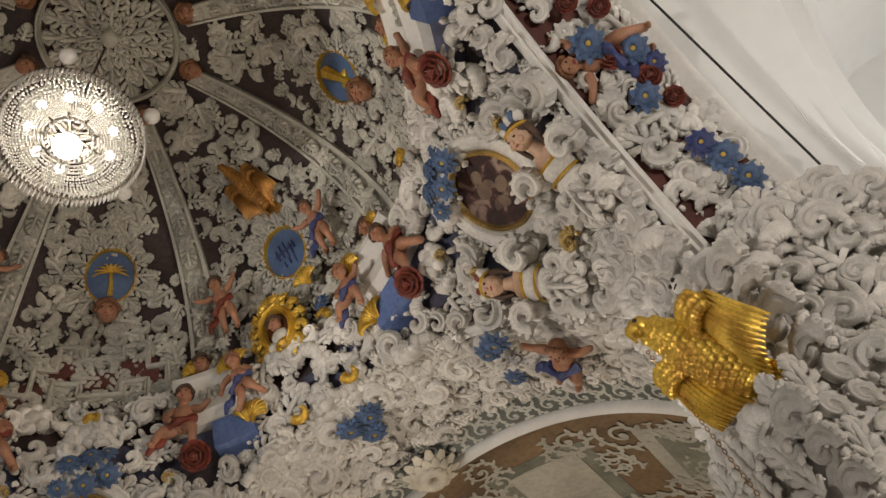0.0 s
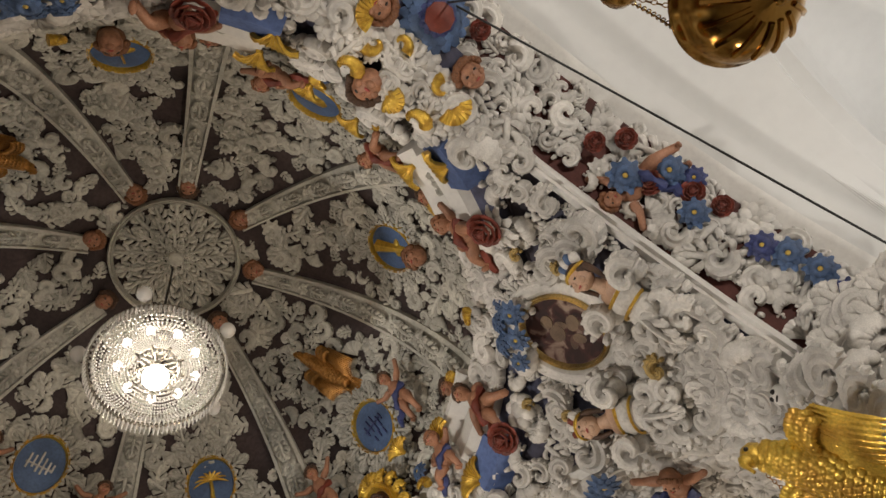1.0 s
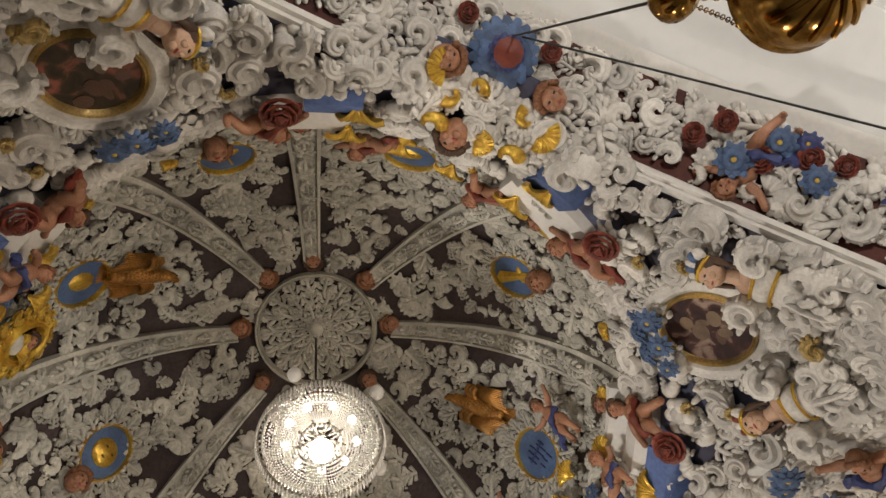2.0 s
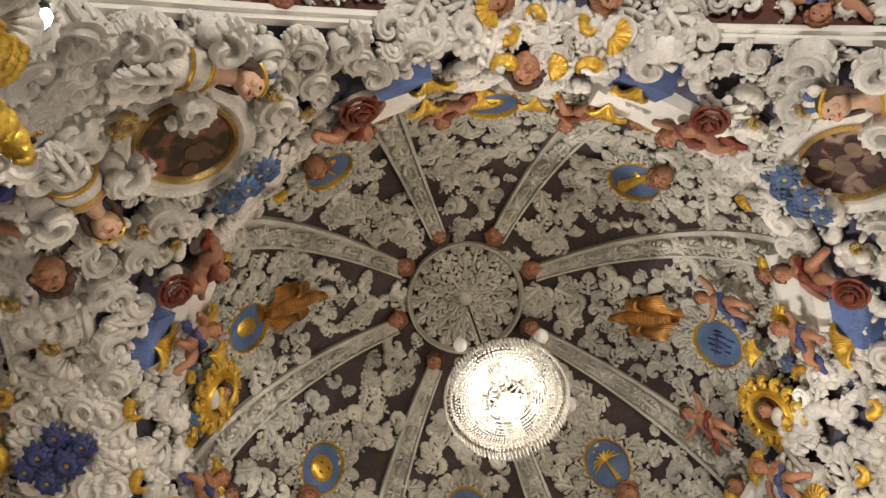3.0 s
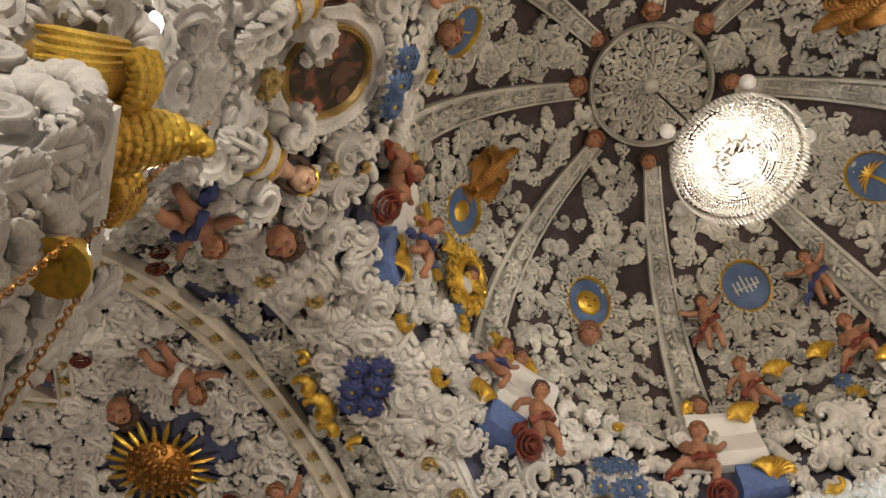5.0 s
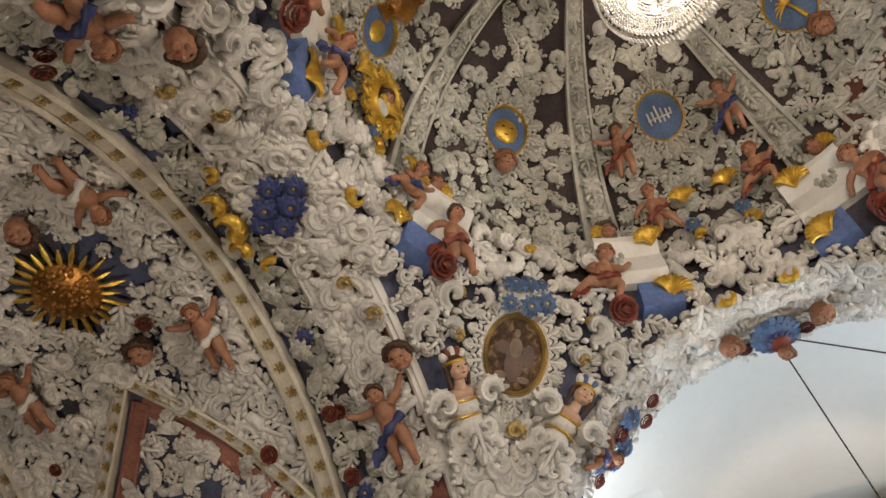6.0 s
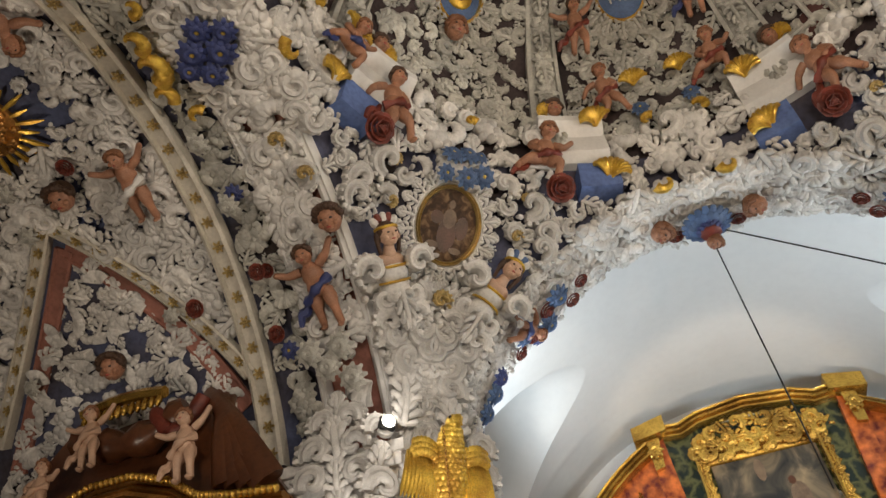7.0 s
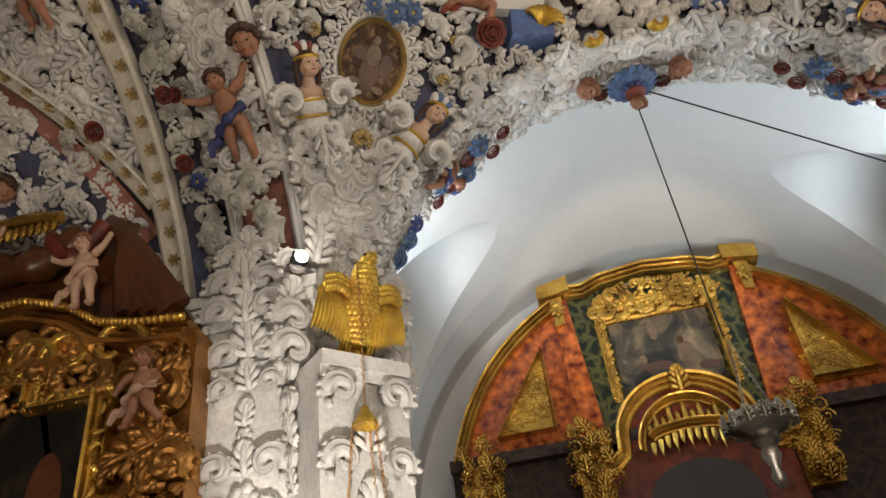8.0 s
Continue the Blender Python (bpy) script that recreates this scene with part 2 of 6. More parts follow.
def arch_at(side, th, d, off=0.0, splay=0.0):
    """A point of the vaults beyond the crossing: side 0 to 3 from +x, angle th from the right spring, d metres out from the centre."""
    th, d = np.asarray(th, float), np.asarray(d, float)
    r = HALF + splay * np.clip(d - HALF, 0, 0.6) / 0.6
    p = np.stack([d + 0 * th, -r * np.cos(th), SPRING + r * np.sin(th)], -1)
    n = np.stack([0 * th * d, np.cos(th) + 0 * d, -np.sin(th) + 0 * d], -1)
    return turned(p + n * off, side), turned(n, side)


SPLAY = (0.0, 0.05, 0.2, 0.05)


def structure(name, pieces, mats, label, smooth=True):
    return tagged(build(name, pieces, mats, smooth=smooth), label, name.split("_")[0], kind="structure")


def away(v):
    c = np.array([0, 0, SPRING])
    d = v - c
    return v + 0.18 * d / np.linalg.norm(d, axis=1)[:, None]


# dome shell, pendentives, arch bands
structure("dome", [slab(lambda u, v: dome_at(v * 2 * math.pi, u * 0.985)[0].T, 28, 97, lambda p: p + 0.2 * (p - [0, 0, RING]) / 2.4)], [PLUM], "dark plum ribbed dome shell behind grey stucco relief")
drum = structure("drum_wall", [lathe([(HALF, 5.98), (HALF - 0.02, 6.1), (DOME_R + 0.02, 6.22), (DOME_R, 6.3), (DOME_R + 0.3, 6.3), (HALF + 0.3, 5.98), (HALF, 5.98)], 96)], [WORN_SHADED_BLUE], "worn blue ring wall under the dome")
pendentives = []
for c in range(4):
    pendentives.append(structure("pendentive_%d" % (c + 1), [slab(lambda u, v: ball_at(c, v, u * 0.998 + 0.002)[0].T, 26, 21, away)], [WORN_SHADED_BLUE], "worn blue pendentive behind white stucco relief"))
GROUND = (OXBLOOD, PINK, OXBLOOD, STUCCO)
for s in range(4):
    def band(u, v, s=s):
        return arch_at(s, u * math.pi, HALF + v * (BAND[s] - HALF), splay=SPLAY[s])[0].T
    structure("arch_%d" % (s + 1), [slab(band, 49, 3, away)], [GROUND[s]], "broad arch of the crossing with a coloured ground")


# ---------------------------------------------------------------- arms
def arm(side, name, far, r, skin, label, lunettes=()):
    """A barrel-vaulted arm with side walls and an end wall, all with thickness; lunettes are (centre, half-width, height) of cross vaults."""
    wall = r + (0.35 if lunettes else 0.0)

    def vault(u, v):
        d = BAND[side] + v * (far - BAND[side])
        h = np.zeros_like(d)
        for c0, hw, top in lunettes:
            h = np.maximum(h, top * np.sqrt(np.clip(1 - ((d - c0) / hw) ** 2, 0, 1)))
        e = np.abs(u - 0.5) * 2
        th = np.arccos(np.clip(np.sqrt(np.clip(r * r - h * h, 0, None)) / r, 0, 1))
        f = np.clip(e / 0.8, 0, 1)
        ang = math.pi / 2 - f * (math.pi / 2 - th)
        y, z = r * np.cos(ang), r * np.sin(ang)
        g = np.clip((e - 0.8) / 0.1, 0, 1)
        y = np.where(e > 0.8, y + g * (wall - y), y)
        z = np.where(e > 0.9, h * (1 - (e - 0.9) / 0.1), z)
        return turned(np.stack([d, -np.sign(0.5 - u) * y, SPRING + z], -1), side).T
    structure("vault_" + name, [slab(vault, 121, 61 if lunettes else 13, away)], [skin], label)
    for k, y in ((1, wall), (2, -wall)):
        v, f, m = box((BAND[side] - 0.2, y, 0), (far, y + math.copysign(0.25, y), SPRING))
        structure("wall_%s_%d" % (name, k), [(turned(v, side), f, m)], [skin], "side wall of the vaulted arm", smooth=False)
    v, f, m = box((far, -r - 0.6, 0), (far + 0.25, r + 0.6, SPRING + r + 0.4))
    structure("wall_%s_3" % name, [(turned(v, side), f, m)], [skin], "end wall of the vaulted arm", smooth=False)


arm(0, "south", 6.3, 2.8, PLASTER, "smooth white plaster vault with lunettes over the altar arm", [(4.5, 0.98, 2.45)])
arm(1, "east", 6.6, 2.55, CHAPEL_BLUE, "stucco-covered barrel vault of the side chapel")
arm(2, "north", 7.0, 2.8, PLASTER, "smooth white plaster vault with lunettes over the nave", [(4.4, 0.92, 2.6)])
arm(3, "west", 6.6, 2.55, STUCCO_GREY, "vault painted with grey scrollwork")
structure("floor", [box((-7.5, -7.5, -0.2), (7.5, 7.5, 0))], [STONE_FLOOR], "pale stone church floor", smooth=False)
for c in range(4):
    v, f, m = box((HALF, HALF, 0), (HALF + 0.5, HALF + 0.5, SPRING + 0.02), chamfer=0.03)
    structure("pier_%d" % (c + 1), [(turned(v, c), f, m)], [STUCCO], "white corner pier of the crossing", smooth=False)


# ---------------------------------------------------------------- relief patterns, unit size, z away from the wall
def solid(fn, nu, nv):
    """Raised relief over fn(u, v), u 0 to 1 and v -1 to 1, with skirts down to the wall all round."""
    u, v = np.meshgrid(np.linspace(0, 1, nu), np.linspace(-1, 1, nv), indexing="ij")
    p = np.stack(fn(u, v), -1)
    w = np.zeros((nu + 2, nv + 2, 3))
    w[1:-1, 1:-1] = p
    w[0, 1:-1], w[-1, 1:-1], w[1:-1, 0], w[1:-1, -1] = p[0], p[-1], p[:, 0], p[:, -1]
    w[0, 0], w[0, -1], w[-1, 0], w[-1, -1] = p[0, 0], p[0, -1], p[-1, 0], p[-1, -1]
    for edge in (w[0], w[-1], w[:, 0], w[:, -1]):
        edge[:, :2] *= 0.84
    w[0, :, 2], w[-1, :, 2], w[:, 0, 2], w[:, -1, 2] = -0.05, -0.05, -0.05, -0.05
    return w.reshape(-1, 3), grid_faces(nu + 2, nv + 2), 0


def scroll():
    """A plump fluted volute: a fat horn that winds into a tight curl, with rolled tufts crowding along its back and a split leaf at its foot."""
    n, ns = 22, 15
    t = np.linspace(0, 1, n)
    a = -0.5 + 6.0 * t
    r = 0.31 * (1 - t) ** 0.8 + 0.05
    p = np.stack([r * np.cos(a), r * np.sin(a), 0.16 + 0.2 * t], -1)
    fat = 0.21 * (1 - t) ** 0.6 * (0.55 + 0.45 * np.clip(t * 6, 0, 1)) + 0.045
    v, f, _ = tube(p, fat, ns, 0, 1.15)
    v = v.reshape(n, ns, 3)
    groove = 1 - 0.28 * (np.arange(ns) % 3 == 0)
    v = p[:, None] + (v - p[:, None]) * groove[None, :, None]
    out = [(v.reshape(-1, 3), f, 0)]
    q = np.linspace(0, 1, 6)
    for i, x in enumerate((0.0, 0.07, 0.14, 0.22, 0.3, 0.39, 0.49, 0.6)):
        aa, rr = -0.5 + 6.0 * x, 0.31 * (1 - x) ** 0.8 + 0.05
        w = 0.21 * (1 - x) ** 0.6
        lean = aa - 0.5 - (0.7 if i == 0 else 0)
        reach = w * 0.6 + 0.2 * q - 0.16 * np.clip(q - 0.55, 0, 1)
        path = np.stack([rr * math.cos(aa) + math.cos(lean) * reach, rr * math.sin(aa) + math.sin(lean) * reach, 0.1 + 0.24 * np.sin(q * 2.9)], -1)
        out.append(tube(path, (0.085 - 0.006 * i) * np.array([0.9, 1.0, 0.9, 0.8, 0.9, 0.55]), 6, 0))
    return join(out)


def join(pieces):
    vs, fs, b = [], [], 0
    for v, f, k in pieces:
        vs.append(v), fs.append(f + b)
        b += len(v)
    return np.concatenate(vs), np.concatenate(fs), 0


def acanthus():
    """A palmate leaf: a raised midrib and plump lobes fanned out on both sides with open gaps between, each forked and rolling over into a knob at its tip."""
    q = np.linspace(0, 1, 6)
    out = [tube(np.stack([0 * q, -0.5 + 0.95 * q, 0.14 + 0.16 * np.sin(q * 2.6)], -1), [0.1, 0.1, 0.09, 0.08, 0.09, 0.05], 7, 0)]
    for e in (-1, 1):
        for y0, ln, deg, w in ((-0.44, 0.36, 8, 0.085), (-0.24, 0.46, 28, 0.095), (-0.03, 0.44, 46, 0.09), (0.15, 0.37, 62, 0.08), (0.28, 0.27, 76, 0.06)):
            a = radians(deg)
            bend = 0.3 * q ** 2
            s = ln * (q - 0.28 * np.clip(q - 0.65, 0, 1))
            p = np.stack([e * (0.04 + s * np.cos(a + bend)), y0 + s * np.sin(a + bend), 0.1 + 0.2 * np.sin(q * 2.5)], -1)
            out.append(tube(p, w * np.array([0.6, 0.75, 0.95, 1.0, 1.05, 0.65]), 6, 0))
            for side in (-1, 1):
                k = p[4] + [e * 0.085 * math.cos(a + side * 1.2), 0.085 * math.sin(a + side * 1.2), -0.03]
                out.append(blob(k, (w * 0.5, w * 0.5, w * 0.55), 0, 4, 5))
    out.append(blob((0, 0.46, 0.24), (0.085, 0.075, 0.08), 0, 5, 6))
    return join(out)


def puff():
    """A cloudlet of round knobs."""
    g = np.random.default_rng(3)
    out = [blob((0, 0, 0.12), (0.34, 0.34, 0.24), 0, 5, 7)]
    for i in range(6):
        a = i * 1.05 + 0.2
        out.append(blob((0.3 * math.cos(a), 0.3 * math.sin(a), 0.14), 0.19 + 0.05 * g.random(), 0, 5, 7))
    return join(out)


def curl():
    """A swollen crescent ringed by soft flutes, like a puffed sleeve, with a curled knob at each end."""
    n, ns = 22, 9
    t = np.linspace(0, 1, n)
    a = 0.2 + 2.7 * t
    p = np.stack([0.36 * np.cos(a), 0.36 * np.sin(a) - 0.18, 0.16 + 0.1 * np.sin(t * math.pi)], -1)
    fat = (0.1 + 0.14 * np.sin(t * math.pi)) * (1 - 0.16 * (np.arange(n) % 3 == 0))
    out = [tube(p, fat, ns, 0)]
    for e in (-1, 1):
        for i in range(4):
            b = 0.4 + i * 1.25
            out.append(blob((e * (0.36 + 0.1 * math.cos(b)), -0.18 + 0.1 * math.sin(b) - 0.05, 0.13), (0.07, 0.07, 0.09), 0, 5, 6))
    return join(out)


def fan(n=7):
    """A ribbed shell or tuft of feathers."""
    s = np.linspace(0, 1, 5)
    out = []
    for i in range(n):
        a = math.pi / 2 + (i - (n - 1) / 2) * 0.3
        q = np.stack([s * 0.62 * np.cos(a), s * 0.62 * np.sin(a) - 0.25, 0.08 + 0.3 * np.sin(s * 2.2)], -1)
        out.append(tube(q, 0.04 + 0.07 * s, 5, 0, 0.7))
    return join(out)


def bloom(n=8, rows=2):
    out = [blob((0, 0, 0.2), (0.15, 0.15, 0.12), 0, 5, 8)]
    s = np.linspace(0, 1, 5)
    for rr in range(rows):
        for i in range(n):
            a = (i + 0.5 * rr) * 2 * math.pi / n
            ln = 0.5 - 0.13 * rr
            q = np.stack([(0.06 + ln * s) * np.cos(a), (0.06 + ln * s) * np.sin(a), 0.08 + 0.1 * rr + 0.16 * np.sin(s * 2.6)], -1)
            out.append(tube(q, 0.13 * np.sin(0.5 + 2.3 * s) + 0.01, 5, 0, 0.4))
    return join(out)


def tendril():
    """A thin painted spiral with small leaves along its stem."""
    t = np.linspace(0, 1, 30)
    a = 9.5 * t
    r = 0.48 * (1 - t) ** 0.8 + 0.03
    p = np.stack([r * np.cos(a), r * np.sin(a), 0.1 + 0 * t], -1)
    out = [tube(p, 0.05 - 0.015 * t, 5), blob((0, 0, 0.1), (0.09, 0.09, 0.08), 0, 5, 7)]
    q = np.linspace(0, 1, 4)
    for i in range(1, 16):
        b = p[i]
        d = a[i] + (0.7 if i % 2 else 2.6)
        ln = 0.2 if i % 2 else 0.13
        out.append(tube(np.stack([b[0] + ln * q * math.cos(d), b[1] + ln * q * math.sin(d), 0.1 + 0 * q], -1), [0.03, 0.06, 0.05, 0.015], 5))
    return join(out)


TENDRIL = tendril()
SCROLL, LEAF, PUFF, CURL, FAN, BLOOM = scroll(), acanthus(), puff(), curl(), fan(), bloom()


def frames(points, normals, spin, up=(0, 0, 1)):
    """Rotation matrices with z along the normals and y along up, turned by spin."""
    n = normals
    x = np.cross(np.broadcast_to(np.asarray(up, float), n.shape), n)
    x /= np.linalg.norm(x, axis=1)[:, None] + 1e-9
    y = np.cross(n, x)
    c, s = np.cos(spin)[:, None], np.sin(spin)[:, None]
    return np.stack([c * x + s * y, -s * x + c * y, n], -1)


def scatter(shape, points, normals, spin, size, deep=1.0, up=(0, 0, 1), k=0):
    """Many copies of a pattern as one piece."""
    v, f, _ = shape
    m = frames(points, normals, spin, up) * np.asarray(size)[:, None, None]
    w = np.einsum("nij,vj->nvi", m, v * np.array([1, 1, deep])) + points[:, None]
    g = f[None] + (np.arange(len(points)) * len(v))[:, None, None]
    return w.reshape(-1, 3), g.reshape(-1, 3), k


piece_meshes = {}


def piece(key, shape, mats, parent, m):
    """One carved piece as an object of its own on a shared mesh."""
    if key not in piece_meshes:
        ob = build(key[0], [shape], mats, parent)
        piece_meshes[key] = ob.data
    else:
        ob = new(key[0], piece_meshes[key])
        ob.parent = parent
    ob.matrix_world = m
    return ob


def relief(name, place, nu, nv, size, shapes, mats, label, keep=None, jitter=0.35, weights=None, mirror=False, deep=1.0, order=False, sink=0.0, parent=None, names=()):
    """Covers place(u, v) with relief; place gives points and normals."""
    u, v = np.meshgrid((np.arange(nu) + 0.5) / nu, (np.arange(nv) + 0.5) / nv, indexing="ij")
    v = v + (np.arange(nu) % 2)[:, None] * 0.5 / nv
    ju, jv = rng.uniform(-jitter, jitter, u.shape) / nu, rng.uniform(-jitter, jitter, u.shape) / nv
    ang = rng.uniform(0, 2 * math.pi, u.shape)
    if order:
        ang = np.arange(nv)[None, :] % 2 * math.pi + np.arange(nu)[:, None] % 2 * 1.9 + 0.25 * (ang - math.pi)
    sz = size * rng.uniform(0.65, 1.35, u.shape)
    pick = rng.choice(len(shapes), u.shape, p=weights)
    u, v = (u + ju).ravel(), np.clip((v + jv).ravel(), 0.01, 0.99)
    if mirror:
        u = u * 0.5
    pieces = []
    for half in ((0, 1) if mirror else (0,)):
        uu = 1 - u if half else u
        p, n = place(uu, v)
        p = p - n * sink
        ok = np.ones(len(p), bool) if keep is None else keep(p, uu, v)
        for i, s in enumerate(shapes):
            m = ok & (pick.ravel() == i)
            if m.any():
                sh = (s[0] * np.array([-1, 1, 1]), s[1][:, ::-1], 0) if half else s
                turn = ang.ravel()[m] * (-1 if half else 1)
                if parent:
                    for q, r, z in zip(p[m], frames(p[m], n[m], turn), sz.ravel()[m]):
                        piece((names[i], half), sh, mats, parent, Matrix.Translation(q) @ Matrix(r.tolist()).to_4x4() @ Matrix.Diagonal((z, z, z * deep, 1)))
                else:
                    pieces.append(scatter(sh, p[m], n[m], turn, sz.ravel()[m], deep, k=0))
    if parent:
        return parent
    return tagged(build(name, pieces, mats), label, "stucco relief", kind="stuff")


ALL = (SCROLL, LEAF, PUFF, CURL, FAN, BLOOM)


def spots(points, radius):
    pts = np.array(points, float)
    return lambda p, u, v: np.min(np.linalg.norm(p[:, None] - pts[None], axis=2), axis=1) > radius


LADIES = [turned(np.array(q), c) for c in range(4) for q in ((2.34, 1.66, 5.52), (1.66, 2.34, 5.52))]
clear_ladies, clear_wide = spots(LADIES, 0.15), spots(LADIES, 0.21)
OVAL_H = (0.905, 0.892, 0.935, 0.9)
oval_places = [np.array(ball_at(c, 0.5, OVAL_H[c])[0]) for c in range(4)]


clear_medallions = spots([dome_at(a, q)[0] for a, q in MEDALLIONS], 0.27)


def off_ribs(p, u, v):
    gap = np.abs((u[:, None] * 2 * math.pi - np.array(RIBS)[None] + math.pi) % (2 * math.pi) - math.pi).min(axis=1)
    return gap * np.hypot(p[:, 0], p[:, 1]) > 0.17


for c in range(4):
    near = lambda p, u, v, c=c: (np.linalg.norm(p - oval_places[c], axis=1) > 0.32) & (np.abs(u - 0.5) < 0.06 + 0.75 * v) & clear_ladies(p, u, v)
    relief("stucco_relief", lambda u, v, c=c: ball_at(c, u, 0.05 + 0.95 * v, -0.01), 6, 14, 0.16, (LEAF, CURL, PUFF, BLOOM), [STUCCO], "small white stucco leaves filling the pendentive", keep=near, weights=[0.75, 0.05, 0.15, 0.05], mirror=True)
    relief("stucco_relief", lambda u, v, c=c: ball_at(c, u, 0.06 + 0.94 * v, 0.02), 9, 16, 0.225, (SCROLL, CURL, LEAF), [STUCCO], "large white stucco volutes on the pendentive", keep=lambda p, u, v, c=c: near(p, u, v) & (np.linalg.norm(p - oval_places[c], axis=1) > 0.46) & clear_wide(p, u, v), weights=[0.74, 0.08, 0.18], mirror=True, order=True, jitter=0.25, deep=1.25, parent=pendentives[c], names=("volute", "curl", "leaf"))
relief("stucco_relief", lambda u, v: dome_at(u * 2 * math.pi, 0.04 + 0.86 * v, -0.01), 92, 27, 0.176, (SCROLL, LEAF, CURL, FAN, BLOOM), [STUCCO_GREY], "grey stucco acanthus leaves over the dark dome",
       keep=lambda p, u, v: (rng.random(len(p)) < np.cos(0.5 * math.pi * (0.04 + 0.86 * v)) * 1.1) & off_ribs(p, u, v) & clear_medallions(p, u, v), weights=[0.36, 0.48, 0.08, 0.04, 0.04], deep=0.85, mirror=False)
for s in (0, 2):
    relief("stucco_relief", lambda u, v, s=s: arch_at(s, 0.2 + u * (math.pi - 0.4), HALF + 0.14 + v * (BAND[s] - HALF - (0.2 if s == 0 else 0.3)), 0.0, SPLAY[s]), 30, 5, 0.18, ALL, [STUCCO], "white stucco leaves and flowers along the arch",
           keep=lambda p, u, v: rng.random(len(p)) < 0.92, weights=[0.4, 0.3, 0.08, 0.1, 0.03, 0.09], mirror=True)
for d0, w in ((2.5, 0.1), (2.86, 0.12)):
    relief("stucco_relief", lambda u, v, d0=d0, w=w: arch_at(0, 0.25 + u * (math.pi - 0.5), d0 + v * w, 0.01, SPLAY[0]), 46, 2, 0.17, (SCROLL, LEAF, PUFF, CURL), [STUCCO], "white stucco leaves frilling the edge of the south arch", weights=[0.35, 0.4, 0.1, 0.15], mirror=True, keep=lambda p, u, v: rng.random(len(p)) < (0.62 if p[0, 0] < 2.7 else 0.95))
for s, lo in ((0, 1.15), (1, 1.3), (2, 1.2), (3, 1.2)):
    relief("stucco_relief", lambda u, v, s=s, lo=lo: arch_at(s, lo + u * (math.pi - 2 * lo), 2.38 + v * 0.24, 0.01, SPLAY[s]), 9, 3, 0.19, (SCROLL, LEAF, PUFF, CURL), [STUCCO], "white stucco clouds and leaves at the crown of an arch", weights=[0.35, 0.25, 0.25, 0.15], mirror=True)
relief("stucco_relief", lambda u, v: arch_at(1, 0.42 + u * (math.pi - 0.84), HALF + 0.12 + v * 0.34, 0.0, SPLAY[1]), 26, 4, 0.22, ALL, [STUCCO], "white stucco cartouches and scrolls on the chapel arch", keep=lambda p, u, v: (p[:, 2] > 4.95) | (rng.random(len(p)) < 0.25), mirror=True, weights=[0.45, 0.3, 0.05, 0.12, 0.04, 0.04])
relief("stucco_relief", lambda u, v: arch_at(3, 0.3 + u * (math.pi - 0.6), HALF + 0.1 + v * 0.8, 0.0, SPLAY[3]), 26, 7, 0.19, ALL, [STUCCO], "low white stucco tendrils on the painted arm's arch", deep=1.0, mirror=True, weights=[0.62, 0.24, 0.02, 0.04, 0.02, 0.06], keep=lambda p, u, v: rng.random(len(p)) < 0.9)
relief("stucco_relief", lambda u, v: arch_at(1, 0.3 + u * (math.pi - 0.6), 3.0 + v * 0.36, 0.0, 0.05), 66, 3, 0.16, (LEAF, FAN, BLOOM, CURL), [STUCCO_GREY], "grey leaf garland on the blue chapel rib", keep=lambda p, u, v: np.abs(v - 0.5) < 0.36)


relief("stucco_relief", lambda u, v: arch_at(3, 0.25 + u * (math.pi - 0.5), HALF + 0.06 + v * 0.36, 0.0, SPLAY[3]), 24, 3, 0.24, (SCROLL, LEAF, CURL), [STUCCO], "bold white stucco scrolls beside the west pendentives", mirror=True, weights=[0.6, 0.25, 0.15])


def in_triangle(p):
    """Inside the three-cornered lunette panel on either side of the chapel vault."""
    return (np.abs(p[:, 1] - 4.62) < 1.1 * (np.abs(p[:, 0]) - 0.85) / 1.1) & (np.abs(p[:, 0]) > 0.85)


relief("stucco_relief", lambda u, v: arch_at(1, 0.3 + u * (math.pi - 0.6), 3.55 + v * 2.9, 0.0, 0.05), 30, 32, 0.185, ALL, [STUCCO], "cream stucco scrolls, clouds and leaves over the chapel vault",
       keep=lambda p, u, v: (rng.random(len(p)) < 0.8) & (np.hypot(p[:, 0], p[:, 1] - 4.5) > 0.42) & ~in_triangle(p), weights=[0.42, 0.36, 0.06, 0.1, 0.02, 0.04], mirror=True)
relief("stucco_relief", lambda u, v: arch_at(1, 0.3 + u * (math.pi - 0.6), 3.55 + v * 2.2, -0.02, 0.05), 60, 24, 0.15, (LEAF, PUFF, FAN, CURL), [STUCCO], "white stucco shells and leaves inside the lunette panels",
       keep=lambda p, u, v: (rng.random(len(p)) < 0.8) & in_triangle(p) & (np.abs(p[:, 1] - 4.62) < (np.abs(p[:, 0]) - 1.1)))
def on_ring(u, v):
    a = u * 2 * math.pi
    r = HALF - 0.04 - 0.2 * v
    return np.stack([r * np.cos(a), r * np.sin(a), 5.97 + 0.55 * v], -1), np.stack([-np.cos(a), -np.sin(a), 0 * a - 0.3], -1) / 1.044


relief("stucco_relief", on_ring, 88, 4, 0.215, ALL, [STUCCO], "white stucco clouds and scrolls along the ring of the dome", weights=[0.42, 0.18, 0.24, 0.12, 0.02, 0.02],
       keep=lambda p, u, v: np.abs((u[:, None] * 2 * math.pi - np.array(BLOCKS)[None] + math.pi) % (2 * math.pi) - math.pi).min(axis=1) > np.where(v > 0.4, 0.135, 0.1))


